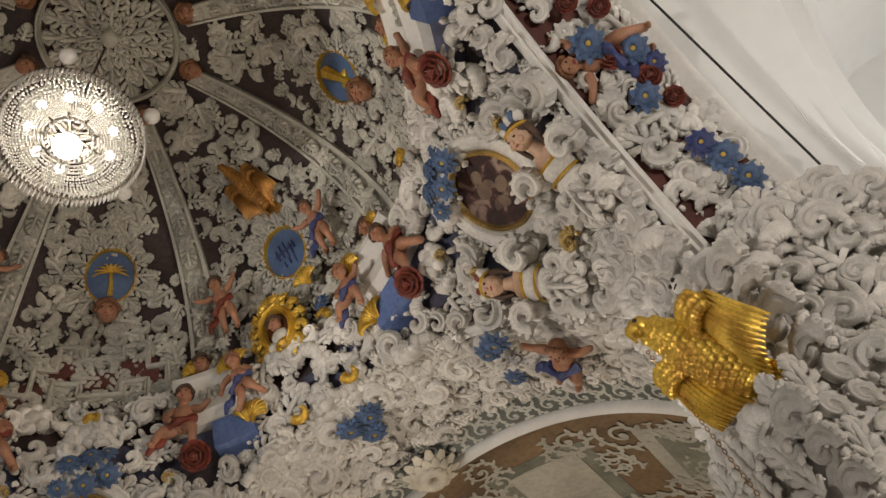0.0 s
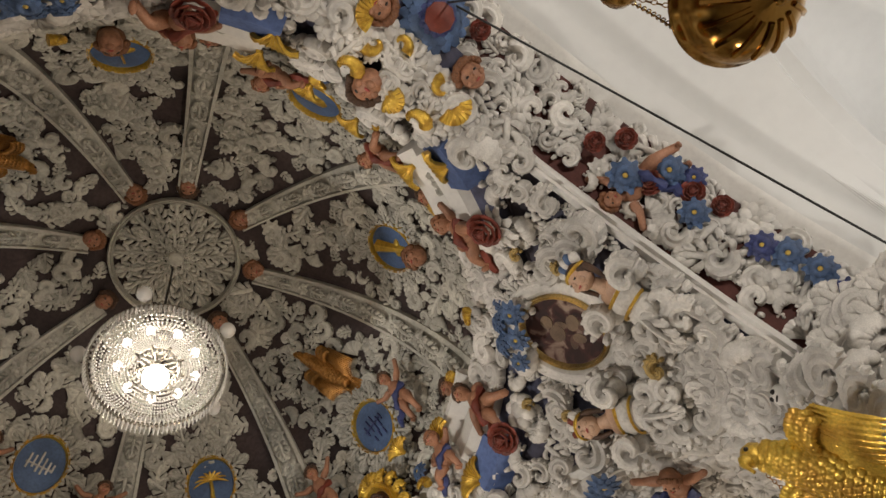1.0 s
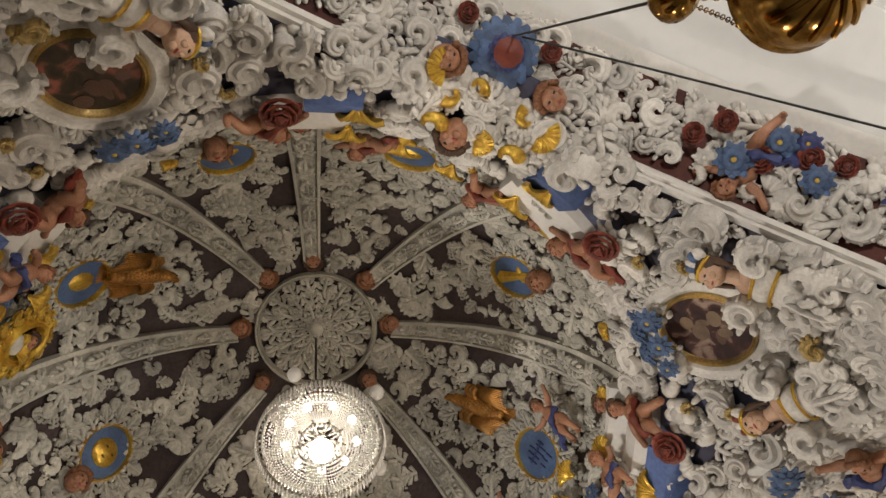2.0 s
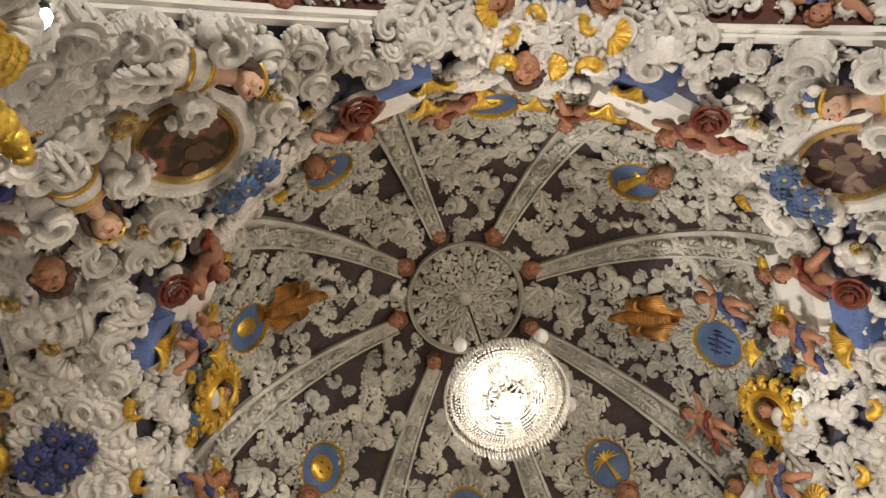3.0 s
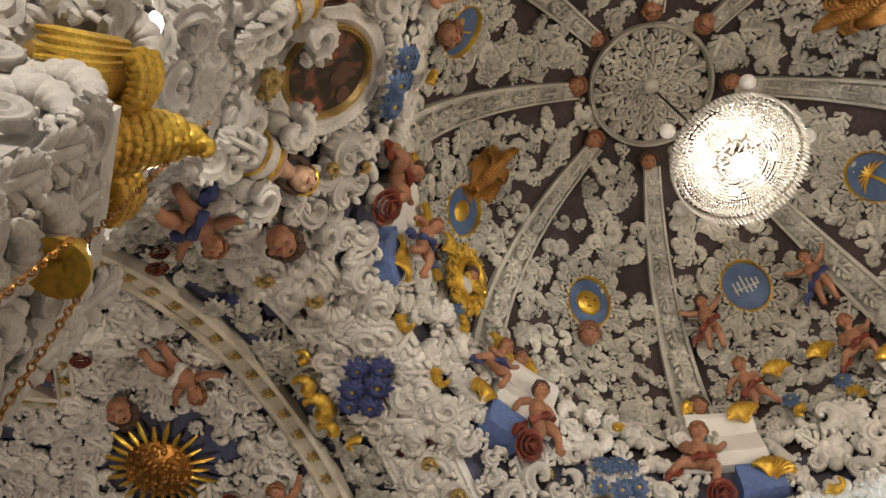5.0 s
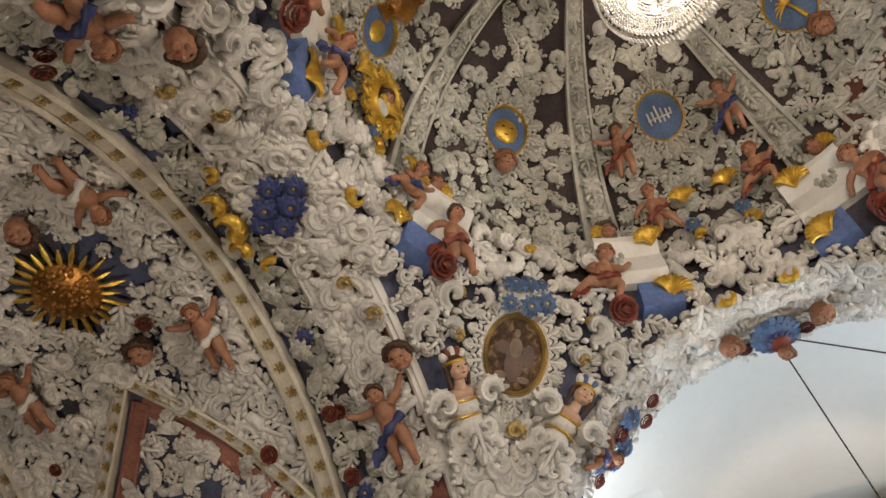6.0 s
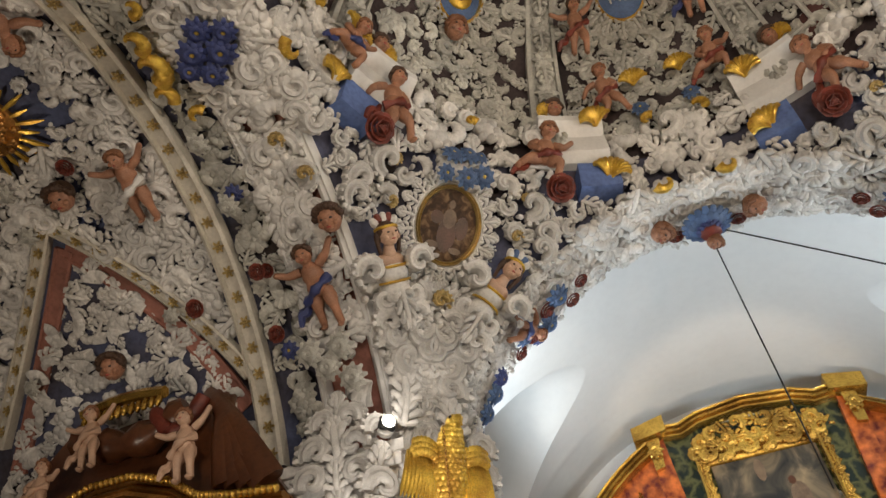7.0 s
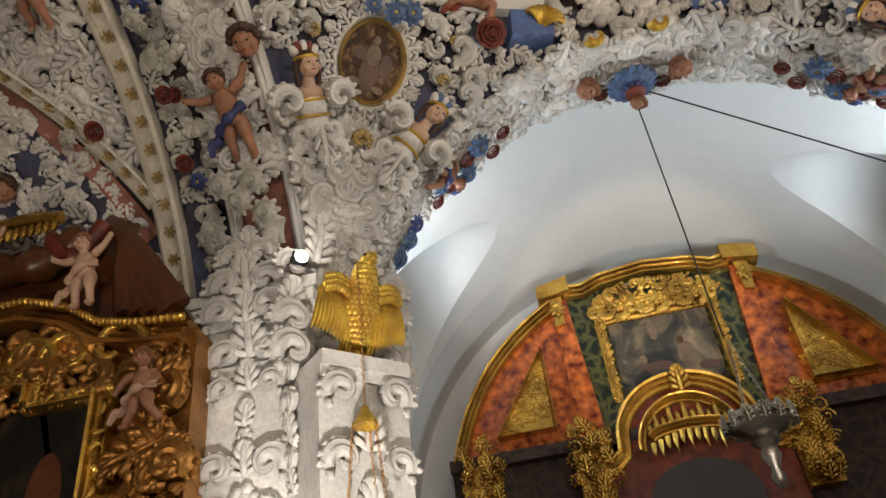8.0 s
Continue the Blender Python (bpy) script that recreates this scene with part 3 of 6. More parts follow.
# ---------------------------------------------------------------- mouldings along arches, dome ribs
PROFILE = [(-0.05, 0), (-0.05, 0.03), (-0.02, 0.05), (0.0, 0.035), (0.02, 0.05), (0.05, 0.03), (0.05, 0)]


def arch_moulding(side, d, width, out, mats, label, lo=0.03, hi=0.97, off=0.0):
    th = np.linspace(lo * math.pi, hi * math.pi, 61)
    p, n = arch_at(side, th, np.full_like(th, d), off, SPLAY[side])
    ax = turned(np.broadcast_to([1.0, 0, 0], p.shape), side)
    pr = [(a * width / 0.1, b * out / 0.05) for a, b in PROFILE]
    return structure("trim", [sweep(p, n, ax, pr)], mats, label)


for s in range(4):
    arch_moulding(s, HALF + 0.04, 0.1, 0.07, [MOULD], "white moulding between pendentives and arch band")
arch_moulding(1, BAND[1] - 0.01, 0.09, 0.07, [MOULD], "white outer moulding of the arch")
th = np.linspace(0.02 * math.pi, 0.98 * math.pi, 61)
p, n = arch_at(2, th, np.full_like(th, BAND[2]), 0.0, SPLAY[2])
structure("trim", [sweep(p, n, turned(np.broadcast_to([1.0, 0, 0], p.shape), 2), [(0.003, -0.25), (0.003, 0.012), (0.17, 0.012), (0.17, -0.25)])], [PLASTER], "smooth white plaster edge of the nave arch")
arch_moulding(2, BAND[2] - 0.07, 0.16, 0.035, [MOULD], "flat white outer strip of the arch")

for az in RIBS:
    q = np.linspace(0.03, 0.8, 30)
    p, n = dome_at(np.full_like(q, az), q, 0.0)
    side = np.broadcast_to([-math.sin(az), math.cos(az), 0], p.shape)
    w = np.interp(q, [0, 0.8], [0.17, 0.075])
    prof = [(-1, 0), (-1, 0.07), (-0.75, 0.08), (-0.7, 0.045), (0.7, 0.045), (0.75, 0.08), (1, 0.07), (1, 0)]
    v = p[:, None] + side[:, None] * (np.array(prof)[None, :, :1] * w[:, None, None]) + n[:, None] * np.array(prof)[None, :, 1:]
    rib = tagged(build("dome_rib", [(v.reshape(-1, 3), grid_faces(30, len(prof), True), 0)], [STUCCO_GREY], smooth=False), "grey stucco dome rib with leaf garland in its channel", "rib", "ribs of the dome")
    k = 16
    qq = np.linspace(0.06, 0.76, k)
    pp, nn = dome_at(np.full_like(qq, az), qq, 0.045)
    sz = np.interp(qq, [0, 0.8], [0.25, 0.12])
    build("garland", [scatter(LEAF, pp[::2], nn[::2], np.full(k // 2, math.pi), sz[::2], 1.1), scatter(BLOOM, pp[1::2], nn[1::2], np.zeros(k // 2), sz[1::2] * 0.9, 1.1)], [STUCCO_GREY], rib)


# ---------------------------------------------------------------- plan pieces: piers, cornices
def prism(outline, z0, z1, k=0):
    o = np.asarray(outline, float)
    n = len(o)
    v = np.concatenate([np.c_[o, np.full(n, z0)], np.c_[o, np.full(n, z1)]])
    i = np.arange(n)
    j = (i + 1) % n
    cap = np.stack([np.zeros(n - 2, int), i[1:-1], i[2:]], -1)
    return v, np.concatenate([np.stack([i, j, j + n], -1), np.stack([i, j + n, i + n], -1), cap[:, ::-1], cap + n]), k


EAGLES = ([2.22, 2.22, 3.86], [2.18, 2.35, 3.68], [2.28, 2.06, 3.9], [2.22, 2.22, 3.86])   # where the eagles stand, before turning to their corners
JAMB = [(2.2, 2.5), (2.2, 3.2), (2.9, 3.2), (2.9, 2.5)]
FRONT = [(2.34, 1.94), (1.94, 2.34), (2.3, 2.7), (2.7, 2.3)]
for c in range(4):
    def t(p):
        return turned(p[0], c), p[1], p[2]

    def swap(o):
        return [(y, x) for x, y in o][::-1]
    def grown(o, g):
        m = np.mean(o, axis=0)
        return [(x + math.copysign(g, x - m[0]), y + math.copysign(g, y - m[1])) for x, y in o]
    pieces = []
    for o in (JAMB, swap(JAMB)):
        pieces += [prism(o, 0, 3.95), prism(grown(o, 0.02), 3.62, 3.68), prism(grown(o, 0.03), 3.95, 4.02), prism(grown(o, 0.07), 4.02, 4.1), prism(grown(o, 0.1), 4.1, 4.18)]
    pieces += [prism(FRONT, 0, 3.38), prism([(x - 0.02, y - 0.02) for x, y in FRONT], 3.38, 3.44), prism([(x - 0.04, y - 0.04) for x, y in FRONT], 3.44, 3.53)]
    pilaster = structure("pilaster_%d" % (c + 1), [t(p) for p in pieces], [STUCCO], "white pilasters with stepped cornices under the arches", smooth=False)
    # relief up the faces of the pilasters
    pts, nor, siz, kinds = [], [], [], []
    g = np.random.default_rng(20 + c)
    motif = [(0.0, 3.86, 0.3, 1), (-0.13, 3.74, 0.26, 0), (0.13, 3.74, 0.26, 0), (-0.14, 3.52, 0.22, 0), (0.14, 3.52, 0.22, 0), (0.0, 3.6, 0.2, 1), (0.0, 3.36, 0.16, 1), (0.0, 3.22, 0.12, 3),
             (-0.15, 3.02, 0.26, 0), (0.15, 3.02, 0.26, 0), (0.0, 3.08, 0.22, 1), (0.0, 2.84, 0.2, 3), (-0.14, 2.76, 0.2, 0), (0.14, 2.76, 0.2, 0), (0.0, 2.6, 0.26, 1), (-0.13, 2.46, 0.24, 0), (0.13, 2.46, 0.24, 0), (0.0, 2.26, 0.26, 1),
             (0.0, 4.28, 0.32, 1), (-0.14, 4.2, 0.28, 0), (0.14, 4.2, 0.28, 0), (-0.16, 4.0, 0.26, 0), (0.16, 4.0, 0.26, 0), (0.0, 4.04, 0.24, 1), (-0.09, 4.42, 0.22, 0), (0.09, 4.42, 0.22, 0), (0.0, 4.54, 0.24, 1)]
    hand = []
    for dx, z, sc, kd in motif:
        for flip in (0, 1):
            x = 2.19 if z < 3.93 else 2.12
            p = [x, 2.86 + dx + g.uniform(-0.015, 0.015), z]
            pts.append(p if not flip else [p[1], p[0], z]), nor.append([-1.0, 0, 0] if not flip else [0, -1.0, 0]), siz.append(sc * g.uniform(0.9, 1.1)), kinds.append(kd), hand.append((dx > 0) != bool(flip))
    for i, z in enumerate(np.arange(1.9, 3.36, 0.2)):
        for e in (-0.12, 0.12) if i % 2 else (0.0,):
            pts.append([2.14 + e, 2.14 - e, z]), nor.append([-0.707, -0.707, 0]), siz.append(0.24 * g.uniform(0.9, 1.1)), kinds.append(0 if i % 2 else 1), hand.append(e < 0)
    for z, sc in ((3.5, 0.23), (3.34, 0.2), (3.18, 0.2), (3.02, 0.18), (2.86, 0.18)):
        for e in (-0.26, -0.09, 0.09, 0.26) if c in (1, 2) else ():
            pts.append([2.12 + e * 0.72, 2.12 - e * 0.72, z + g.uniform(-0.04, 0.04)]), nor.append([-0.707, -0.707, -0.1]), siz.append(sc * g.uniform(0.85, 1.15)), kinds.append(int(g.choice([0, 1, 1, 2]))), hand.append(e < 0)
        for w in (0.08, 0.26, 0.44) if c in (1, 2) else (0.3,):
            for flip in (0, 1):
                p = [2.33 + 0.707 * w, 1.93 + 0.707 * w]
                pts.append([p[flip], p[1 - flip], z + g.uniform(-0.04, 0.04)]), nor.append([-0.707, 0.707, -0.1] if flip else [0.707, -0.707, -0.1]), siz.append(sc * g.uniform(0.85, 1.15)), kinds.append(int(g.choice([0, 1, 1, 2]))), hand.append(bool(flip))
    for z in np.arange(3.62, 4.75, 0.2):
        for e in (-0.42, 0.42) if z < 4.3 else (-0.2, 0.2):
            pts.append([2.24 + e * 0.6 + 0.06, 2.24 - e * 0.6 + 0.06, z]), nor.append([-0.707, -0.707, 0]), siz.append(0.26 * g.uniform(0.85, 1.2)), kinds.append(int(g.integers(0, 2))), hand.append(e < 0)
    for flip in (0, 1):
        for z, lo, hi, out_, sc in ((4.14, 2.46, 3.24, 2.06, 0.25), (3.9, 2.5, 3.2, 2.16, 0.22), (4.36, 2.5, 3.16, 2.12, 0.27), (3.72, 2.5, 3.16, 2.19, 0.2), (3.54, 2.5, 3.16, 2.19, 0.2)):
            for y in np.linspace(lo, hi, 6) if c in (1, 2) else ():
                p = [out_, y + g.uniform(-0.04, 0.04), z + g.uniform(-0.05, 0.05)]
                pts.append([p[1], p[0], p[2]] if flip else p), nor.append([0, -1.0, -0.2] if flip else [-1.0, 0, -0.2]), siz.append(sc * g.uniform(0.8, 1.15)), kinds.append(int(g.choice([0, 0, 1, 2]))), hand.append(bool(g.integers(0, 2)))
        for y in np.linspace(2.35, 3.1, 5) if c in (1, 2) else ():
            for z in np.arange(2.0, 3.5, 0.22):
                p = [2.19, y + 0.15 + g.uniform(-0.04, 0.04), z + g.uniform(-0.05, 0.05)]
                pts.append([p[1], p[0], p[2]] if flip else p), nor.append([0, -1.0, 0.0] if flip else [-1.0, 0, 0.0]), siz.append(0.17 * g.uniform(0.8, 1.2)), kinds.append(int(g.choice([0, 1, 1, 3]))), hand.append(bool(g.integers(0, 2)))
    pts, nor, siz, kinds = turned(np.array(pts), c), turned(np.array(nor), c), np.array(siz), np.array(kinds)
    turn = g.uniform(-0.2, 0.2, len(pts))
    perch = turned(np.array(EAGLES[c]), c) + turned(np.array([-0.12, -0.12, 0.1]), c)
    for q, r, z, kd, h in zip(pts, frames(pts, nor, turn), siz, kinds, hand):
        if c in (1, 2) and np.linalg.norm(q - perch) < 0.36:
            continue
        v, f, _ = (SCROLL, LEAF, CURL, PUFF)[kd]
        shape = (v * np.array([-1, 1, 1]), f[:, ::-1], 0) if h else (v, f, 0)
        piece((("volute", "leaf", "curl", "cluster")[kd], 4 if h else 2), shape, [STUCCO], pilaster, Matrix.Translation(q) @ Matrix(r.tolist()).to_4x4() @ Matrix.Diagonal((z, z, z * 0.7, 1)))

# ring of the dome: white cornice blocks at the rib feet, blue fields beside them
def arc_block(az0, az1, profile, k=0, n=7):
    a = np.linspace(az0, az1, n)
    pr = np.array(profile)
    v = np.stack([pr[None, :, 0] * np.cos(a)[:, None], pr[None, :, 0] * np.sin(a)[:, None], np.broadcast_to(pr[:, 1], (n, len(pr)))], -1).reshape(-1, 3)
    m = len(pr)
    caps = []
    for e, d in ((0, 1), ((n - 1) * m, -1)):
        i = np.arange(m) + e
        caps.append(np.stack([np.full(m - 2, i[0]), i[1:-1], i[2:]], -1)[:, ::d])
    return v, np.concatenate([grid_faces(n, m, True)] + caps), k


for i, az in enumerate(BLOCKS):
    toward = -1 if i % 2 == 0 else 1
    wide = radians(7)
    blk = tagged(build("cornice_block", [arc_block(az - wide, az + wide, [(2.5, 6.24), (2.3, 6.24), (2.22, 6.3), (2.24, 6.5), (2.14, 6.6), (2.14, 6.66), (2.5, 6.66)])], [MOULD], smooth=False),
                 "smooth white cornice block at the foot of a dome rib", "cornice block", "cornice blocks of the dome ring")
    build("panel", [arc_block(az + toward * radians(0), az + toward * radians(8), [(2.5, 5.99), (2.33, 5.99), (2.27, 6.2), (2.5, 6.2)])], [BLUE_GROUND], drum, smooth=False, label="flat blue painted panel")


# ---------------------------------------------------------------- statues: one plain mesh each, y up, z away from the wall, about 1 high
def head_pieces(c, r, hair=1, skin=0, dark=3, lips=4, locks=True, seed=0):
    c = np.array(c, float)
    out = [blob(c, (r * 0.84, r, r * 0.9), skin, 9, 12), blob(c + [0, -r * 0.05, r * 0.92], (r * 0.13, r * 0.2, r * 0.16), skin, 5, 6), blob(c + [0, -r * 0.62, r * 0.55], (r * 0.35, r * 0.25, r * 0.3), skin, 5, 7)]
    for e in (-1, 1):
        out.append(blob(c + [e * r * 0.34, r * 0.16, r * 0.8], (r * 0.15, r * 0.085, r * 0.09), dark, 5, 6))
        out.append(blob(c + [e * r * 0.5, -r * 0.25, r * 0.6], (r * 0.28, r * 0.26, r * 0.2), skin, 5, 7))
    out.append(blob(c + [0, -r * 0.42, r * 0.84], (r * 0.22, r * 0.07, r * 0.08), lips, 5, 6))
    out.append(blob(c + [0, r * 0.25, -r * 0.22], (r * 1.0, r * 0.98, r * 0.92), hair, 7, 10))
    g = np.random.default_rng(seed)
    if locks:
        for i in range(13):
            t = math.pi * (i + 0.5) / 13
            out.append(blob(c + [r * 0.93 * math.cos(t) * 1.02, r * 0.12 + r * 0.9 * math.sin(t), r * (0.12 + 0.38 * math.sin(t))], r * g.uniform(0.2, 0.34), hair, 5, 6))
    return out


def limb(pts, r0, r1, k=0):
    p = np.array(pts, float)
    t = np.linspace(0, 1, len(p))
    tt = np.linspace(0, 1, 9)
    q = np.stack([np.interp(tt, t, p[:, i]) for i in range(3)], -1)
    q[1:-1] = (q[:-2] + 2 * q[1:-1] + q[2:]) / 4
    return tube(q, np.interp(tt, [0, 0.3, 0.55, 1], [r0, r0 * 1.1, r1 * 1.15, r1]), 7, k)


def putto(v):
    """A chubby cherub figure; v picks its stance."""
    out = head_pieces((0.02, 0.44, 0.26), 0.125, seed=v)
    out += [blob((0, 0.17, 0.17), (0.15, 0.19, 0.12), 0, 8, 10), blob((0, 0.02, 0.18), (0.15, 0.14, 0.13), 0, 8, 10), limb([(0, 0.28, 0.2), (0.02, 0.38, 0.24)], 0.06, 0.055)]
    arms = [[((0.13, 0.27, 0.17), (0.27, 0.2, 0.24), (0.36, 0.3, 0.26)), ((-0.13, 0.27, 0.17), (-0.24, 0.12, 0.24), (-0.12, 0.02, 0.32))],
            [((0.13, 0.27, 0.17), (0.28, 0.36, 0.18), (0.4, 0.5, 0.2)), ((-0.13, 0.27, 0.17), (-0.3, 0.28, 0.18), (-0.44, 0.36, 0.22))],
            [((0.13, 0.27, 0.17), (0.23, 0.12, 0.2), (0.1, 0.05, 0.32)), ((-0.13, 0.27, 0.17), (-0.3, 0.2, 0.16), (-0.4, 0.05, 0.16))]][v % 3]
    legs = [[((0.08, -0.05, 0.18), (0.22, -0.12, 0.32), (0.2, -0.38, 0.22)), ((-0.08, -0.05, 0.18), (-0.26, -0.14, 0.28), (-0.38, -0.24, 0.16))],
            [((0.08, -0.05, 0.16), (0.11, -0.28, 0.22), (0.08, -0.52, 0.14)), ((-0.08, -0.05, 0.16), (-0.12, -0.26, 0.18), (-0.16, -0.48, 0.1))],
            [((0.08, -0.05, 0.18), (0.18, -0.25, 0.3), (0.3, -0.42, 0.16)), ((-0.08, -0.05, 0.18), (-0.05, -0.28, 0.26), (-0.2, -0.46, 0.16))]][v % 3]
    for a in arms:
        out += [limb(a, 0.06, 0.042), blob(a[-1], 0.045, 0, 5, 7)]
    for a in legs:
        out += [limb(a, 0.09, 0.052), blob(np.array(a[-1]) + [0, -0.02, 0.05], (0.045, 0.035, 0.075), 0, 5, 7)]
    s = np.linspace(-1, 1, 9)
    out.append(tube(np.stack([0.2 * s, -0.02 + 0.1 * s, 0.2 + 0.13 * np.cos(s * 1.5)], -1), 0.055 + 0.02 * np.cos(s * 7), 6, 2))
    out.append(tube(np.stack([-0.2 - 0.12 * (s + 1), -0.1 - 0.12 * (s + 1) + 0.04 * np.sin(4 * s), 0.14 + 0 * s], -1), 0.06 * np.cos(s * 1.2) + 0.01, 6, 2))
    return out


def bust(headgear):
    """A lady's half figure with a striped feather headdress, gold-edged bodice and scrolled sleeves."""
    out = head_pieces((0, 0.52, 0.3), 0.12, locks=False)
    for i in range(5):
        a = math.pi / 2 + (i - 2) * 0.38
        s = np.linspace(0, 1, 5)
        out.append(tube(np.stack([0.1 * np.cos(a) + 0.1 * s * np.cos(a), 0.56 + 0.09 * np.sin(a) + 0.1 * s * np.sin(a), 0.22 + 0.05 * s], -1), 0.05 * np.sin(0.7 + 2 * s), 6, 5 if i % 2 else 6))
    s = np.linspace(-1, 1, 9)
    out.append(tube(np.stack([0.115 * np.sin(s * 1.6), 0.6 - 0.02 * s * s, 0.25 + 0.13 * np.cos(s * 1.6)], -1), 0.018, 5, 7))
    for e in (-1, 1):
        out.append(limb([(e * 0.1, 0.56, 0.26), (e * 0.12, 0.45, 0.26), (e * 0.1, 0.34, 0.24)], 0.035, 0.02, 1))
    out += [limb([(0, 0.3, 0.22), (0, 0.42, 0.26)], 0.07, 0.055, 0), blob((0, 0.26, 0.2), (0.16, 0.1, 0.1), 0, 7, 10), blob((0, 0.14, 0.2), (0.17, 0.13, 0.13), 8, 8, 10), blob((0, -0.06, 0.2), (0.16, 0.16, 0.15), 8, 8, 10)]
    out.append(tube(np.stack([0.17 * np.sin(s * 1.5), 0.2 + 0.02 * s * s, 0.19 + 0.13 * np.cos(s * 1.5)], -1), 0.016, 5, 7))
    out.append(tube(np.stack([0.165 * np.sin(s * 1.5), 0.05 + 0 * s, 0.2 + 0.135 * np.cos(s * 1.5)], -1), 0.014, 5, 7))
    for e in (-1, 1):
        m = Matrix.Translation((e * 0.27, 0.2, 0.2)) @ pose(0, 0, 0, 0, 0, 20 * e) @ Matrix.Diagonal((e * 0.36, 0.36, 0.4, 1))
        v, f, _ = moved(SCROLL, m)
        out.append((v, f if e > 0 else f[:, ::-1], 8))
        out.append(blob((e * 0.25, 0.2, 0.16), (0.11, 0.12, 0.1), 8, 7, 9))
        for x, y, sc, spin in ((0.16, -0.1, 0.32, 200), (0.15, -0.32, 0.34, 20), (0.1, -0.54, 0.28, 190)):
            v, f, _ = moved(SCROLL, Matrix.Translation((e * x, y, 0.15)) @ pose(0, 0, 0, 0, 0, spin * e) @ Matrix.Diagonal((e * sc, sc, sc * 0.9, 1)))
            out.append((v, f if e > 0 else f[:, ::-1], 8))
    out.append(moved(LEAF, Matrix.Translation((0, -0.24, 0.24)) @ pose(0, 0, 0, 0, 0, 180) @ Matrix.Diagonal((0.3, 0.4, 0.4, 1)), k=8))
    return out


def eagle():
    """A gilded eagle, y up: scaly breast, hooked beak, and wings that hang half open from rounded shoulders."""
    out = [blob((0, -0.02, 0.14), (0.18, 0.3, 0.16), 0, 9, 12), limb([(0, 0.16, 0.18), (0, 0.34, 0.22), (0, 0.46, 0.27)], 0.13, 0.075), blob((0, 0.5, 0.28), (0.08, 0.085, 0.1), 0, 8, 10)]
    out.append(limb([(0, 0.51, 0.34), (0, 0.5, 0.42), (0, 0.42, 0.45)], 0.05, 0.012))
    out += [blob((e * 0.06, 0.53, 0.33), 0.018, 1, 5, 6) for e in (-1, 1)]
    q = np.linspace(0, 1, 5)
    scale = tube(np.stack([0 * q, -0.085 * q, 0.012 + 0.02 * np.sin(3 * q)], -1), [0.018, 0.033, 0.036, 0.028, 0.006], 6, 0, 0.4)
    for i, y in enumerate(np.arange(-0.26, 0.48, 0.05)):
        n = 10
        rr = np.interp(y, [-0.28, 0, 0.2, 0.45], [0.11, 0.185, 0.14, 0.08])
        for j in range(n):
            t = (j + 0.5 * (i % 2)) / (n - 0.5) * math.pi
            m = pose(0, 0, 0, 0, 90 - math.degrees(t), 0) @ pose(0, 0, 0, 14, 0, 0)
            out.append(moved(scale, Matrix.Translation((rr * math.cos(t), y + 0.03, 0.14 + np.interp(y, [0, 0.45], [0, 0.1]) + rr * 0.86 * math.sin(t))) @ m, k=0))
    for e in (-1, 1):
        out.append(limb([(e * 0.1, 0.18, 0.12), (e * 0.24, 0.27, 0.14), (e * 0.37, 0.18, 0.12)], 0.075, 0.05))
        out.append(limb([(e * 0.16, 0.16, 0.1), (e * 0.28, 0.0, 0.1), (e * 0.32, -0.16, 0.06)], 0.1, 0.06))
        s = np.linspace(0, 1, 7)
        for i in range(12):
            f = i / 11
            x0, y0 = e * (0.12 + 0.27 * f), 0.17 + 0.09 * math.sin(f * 2.6)
            a = math.radians(-93 + 13 * f)
            ln = 0.56 - 0.12 * f * f
            arch = 0.14 + 0.13 * np.sin(s * 2.4) * math.sin(0.5 + 2.2 * f)
            out.append(tube(np.stack([x0 + e * ln * s * math.cos(a), y0 + ln * s * math.sin(a), arch], -1), 0.026 * np.array([0.7, 1, 1.05, 1.05, 1, 0.85, 0.3]), 6, 0))
        for row in range(3):
            for i in range(9):
                f = (i + 0.5 * (row % 2)) / 9
                y = 0.27 + 0.07 * math.sin(f * 2.6) - 0.06 * row
                out.append(moved(scale, Matrix.Translation((e * (0.11 + 0.28 * f), y, 0.16 + 0.07 * math.sin(0.5 + 2.2 * f) + 0.02 * row)) @ pose(0, 0, 0, 16, 0, e * 8 * f)))
    for i in range(7):
        s = np.linspace(0, 1, 4)
        out.append(tube(np.stack([(i - 3) * (0.03 + 0.03 * s), -0.2 - 0.26 * s, 0.1 + 0.03 * s], -1), 0.03, 5, 0, 0.5))
    return out


def wall_pose(p, n, size, spin=0.0, up=(0, 0, 1), depth=1.0):
    """Pose with z along the normal n and y upward, turned by spin degrees."""
    n = Vector(n).normalized()
    x = Vector(up).cross(n)
    x = x.normalized() if x.length > 1e-4 else Vector((1, 0, 0))
    y = n.cross(x)
    m = Matrix((x, y, n)).transposed().to_4x4()
    return Matrix.Translation(Vector(p)) @ m @ pose(0, 0, 0, 0, 0, spin) @ Matrix.Diagonal((size, size, size * depth, 1))


def surface_normal(p):
    """The inward normal of the vault next to p."""
    x, y, z = p
    if z > 6.02 and math.hypot(x, y) < 2.46:
        t = Vector((x / DOME_R ** 2, y / DOME_R ** 2, max(z - RING, 0) / DOME_H ** 2))
        return -t.normalized()
    if max(abs(x), abs(y)) < 2.46:
        return -Vector((x, y, z - SPRING)).normalized()
    return -(Vector((0, y, z - SPRING)) if abs(x) > abs(y) else Vector((x, 0, z - SPRING))).normalized()


def statue(name, pieces, mats, label, category, group=""):
    ob = build(name, pieces, mats)
    return tagged(ob, label, category, group)


made_statues = {}


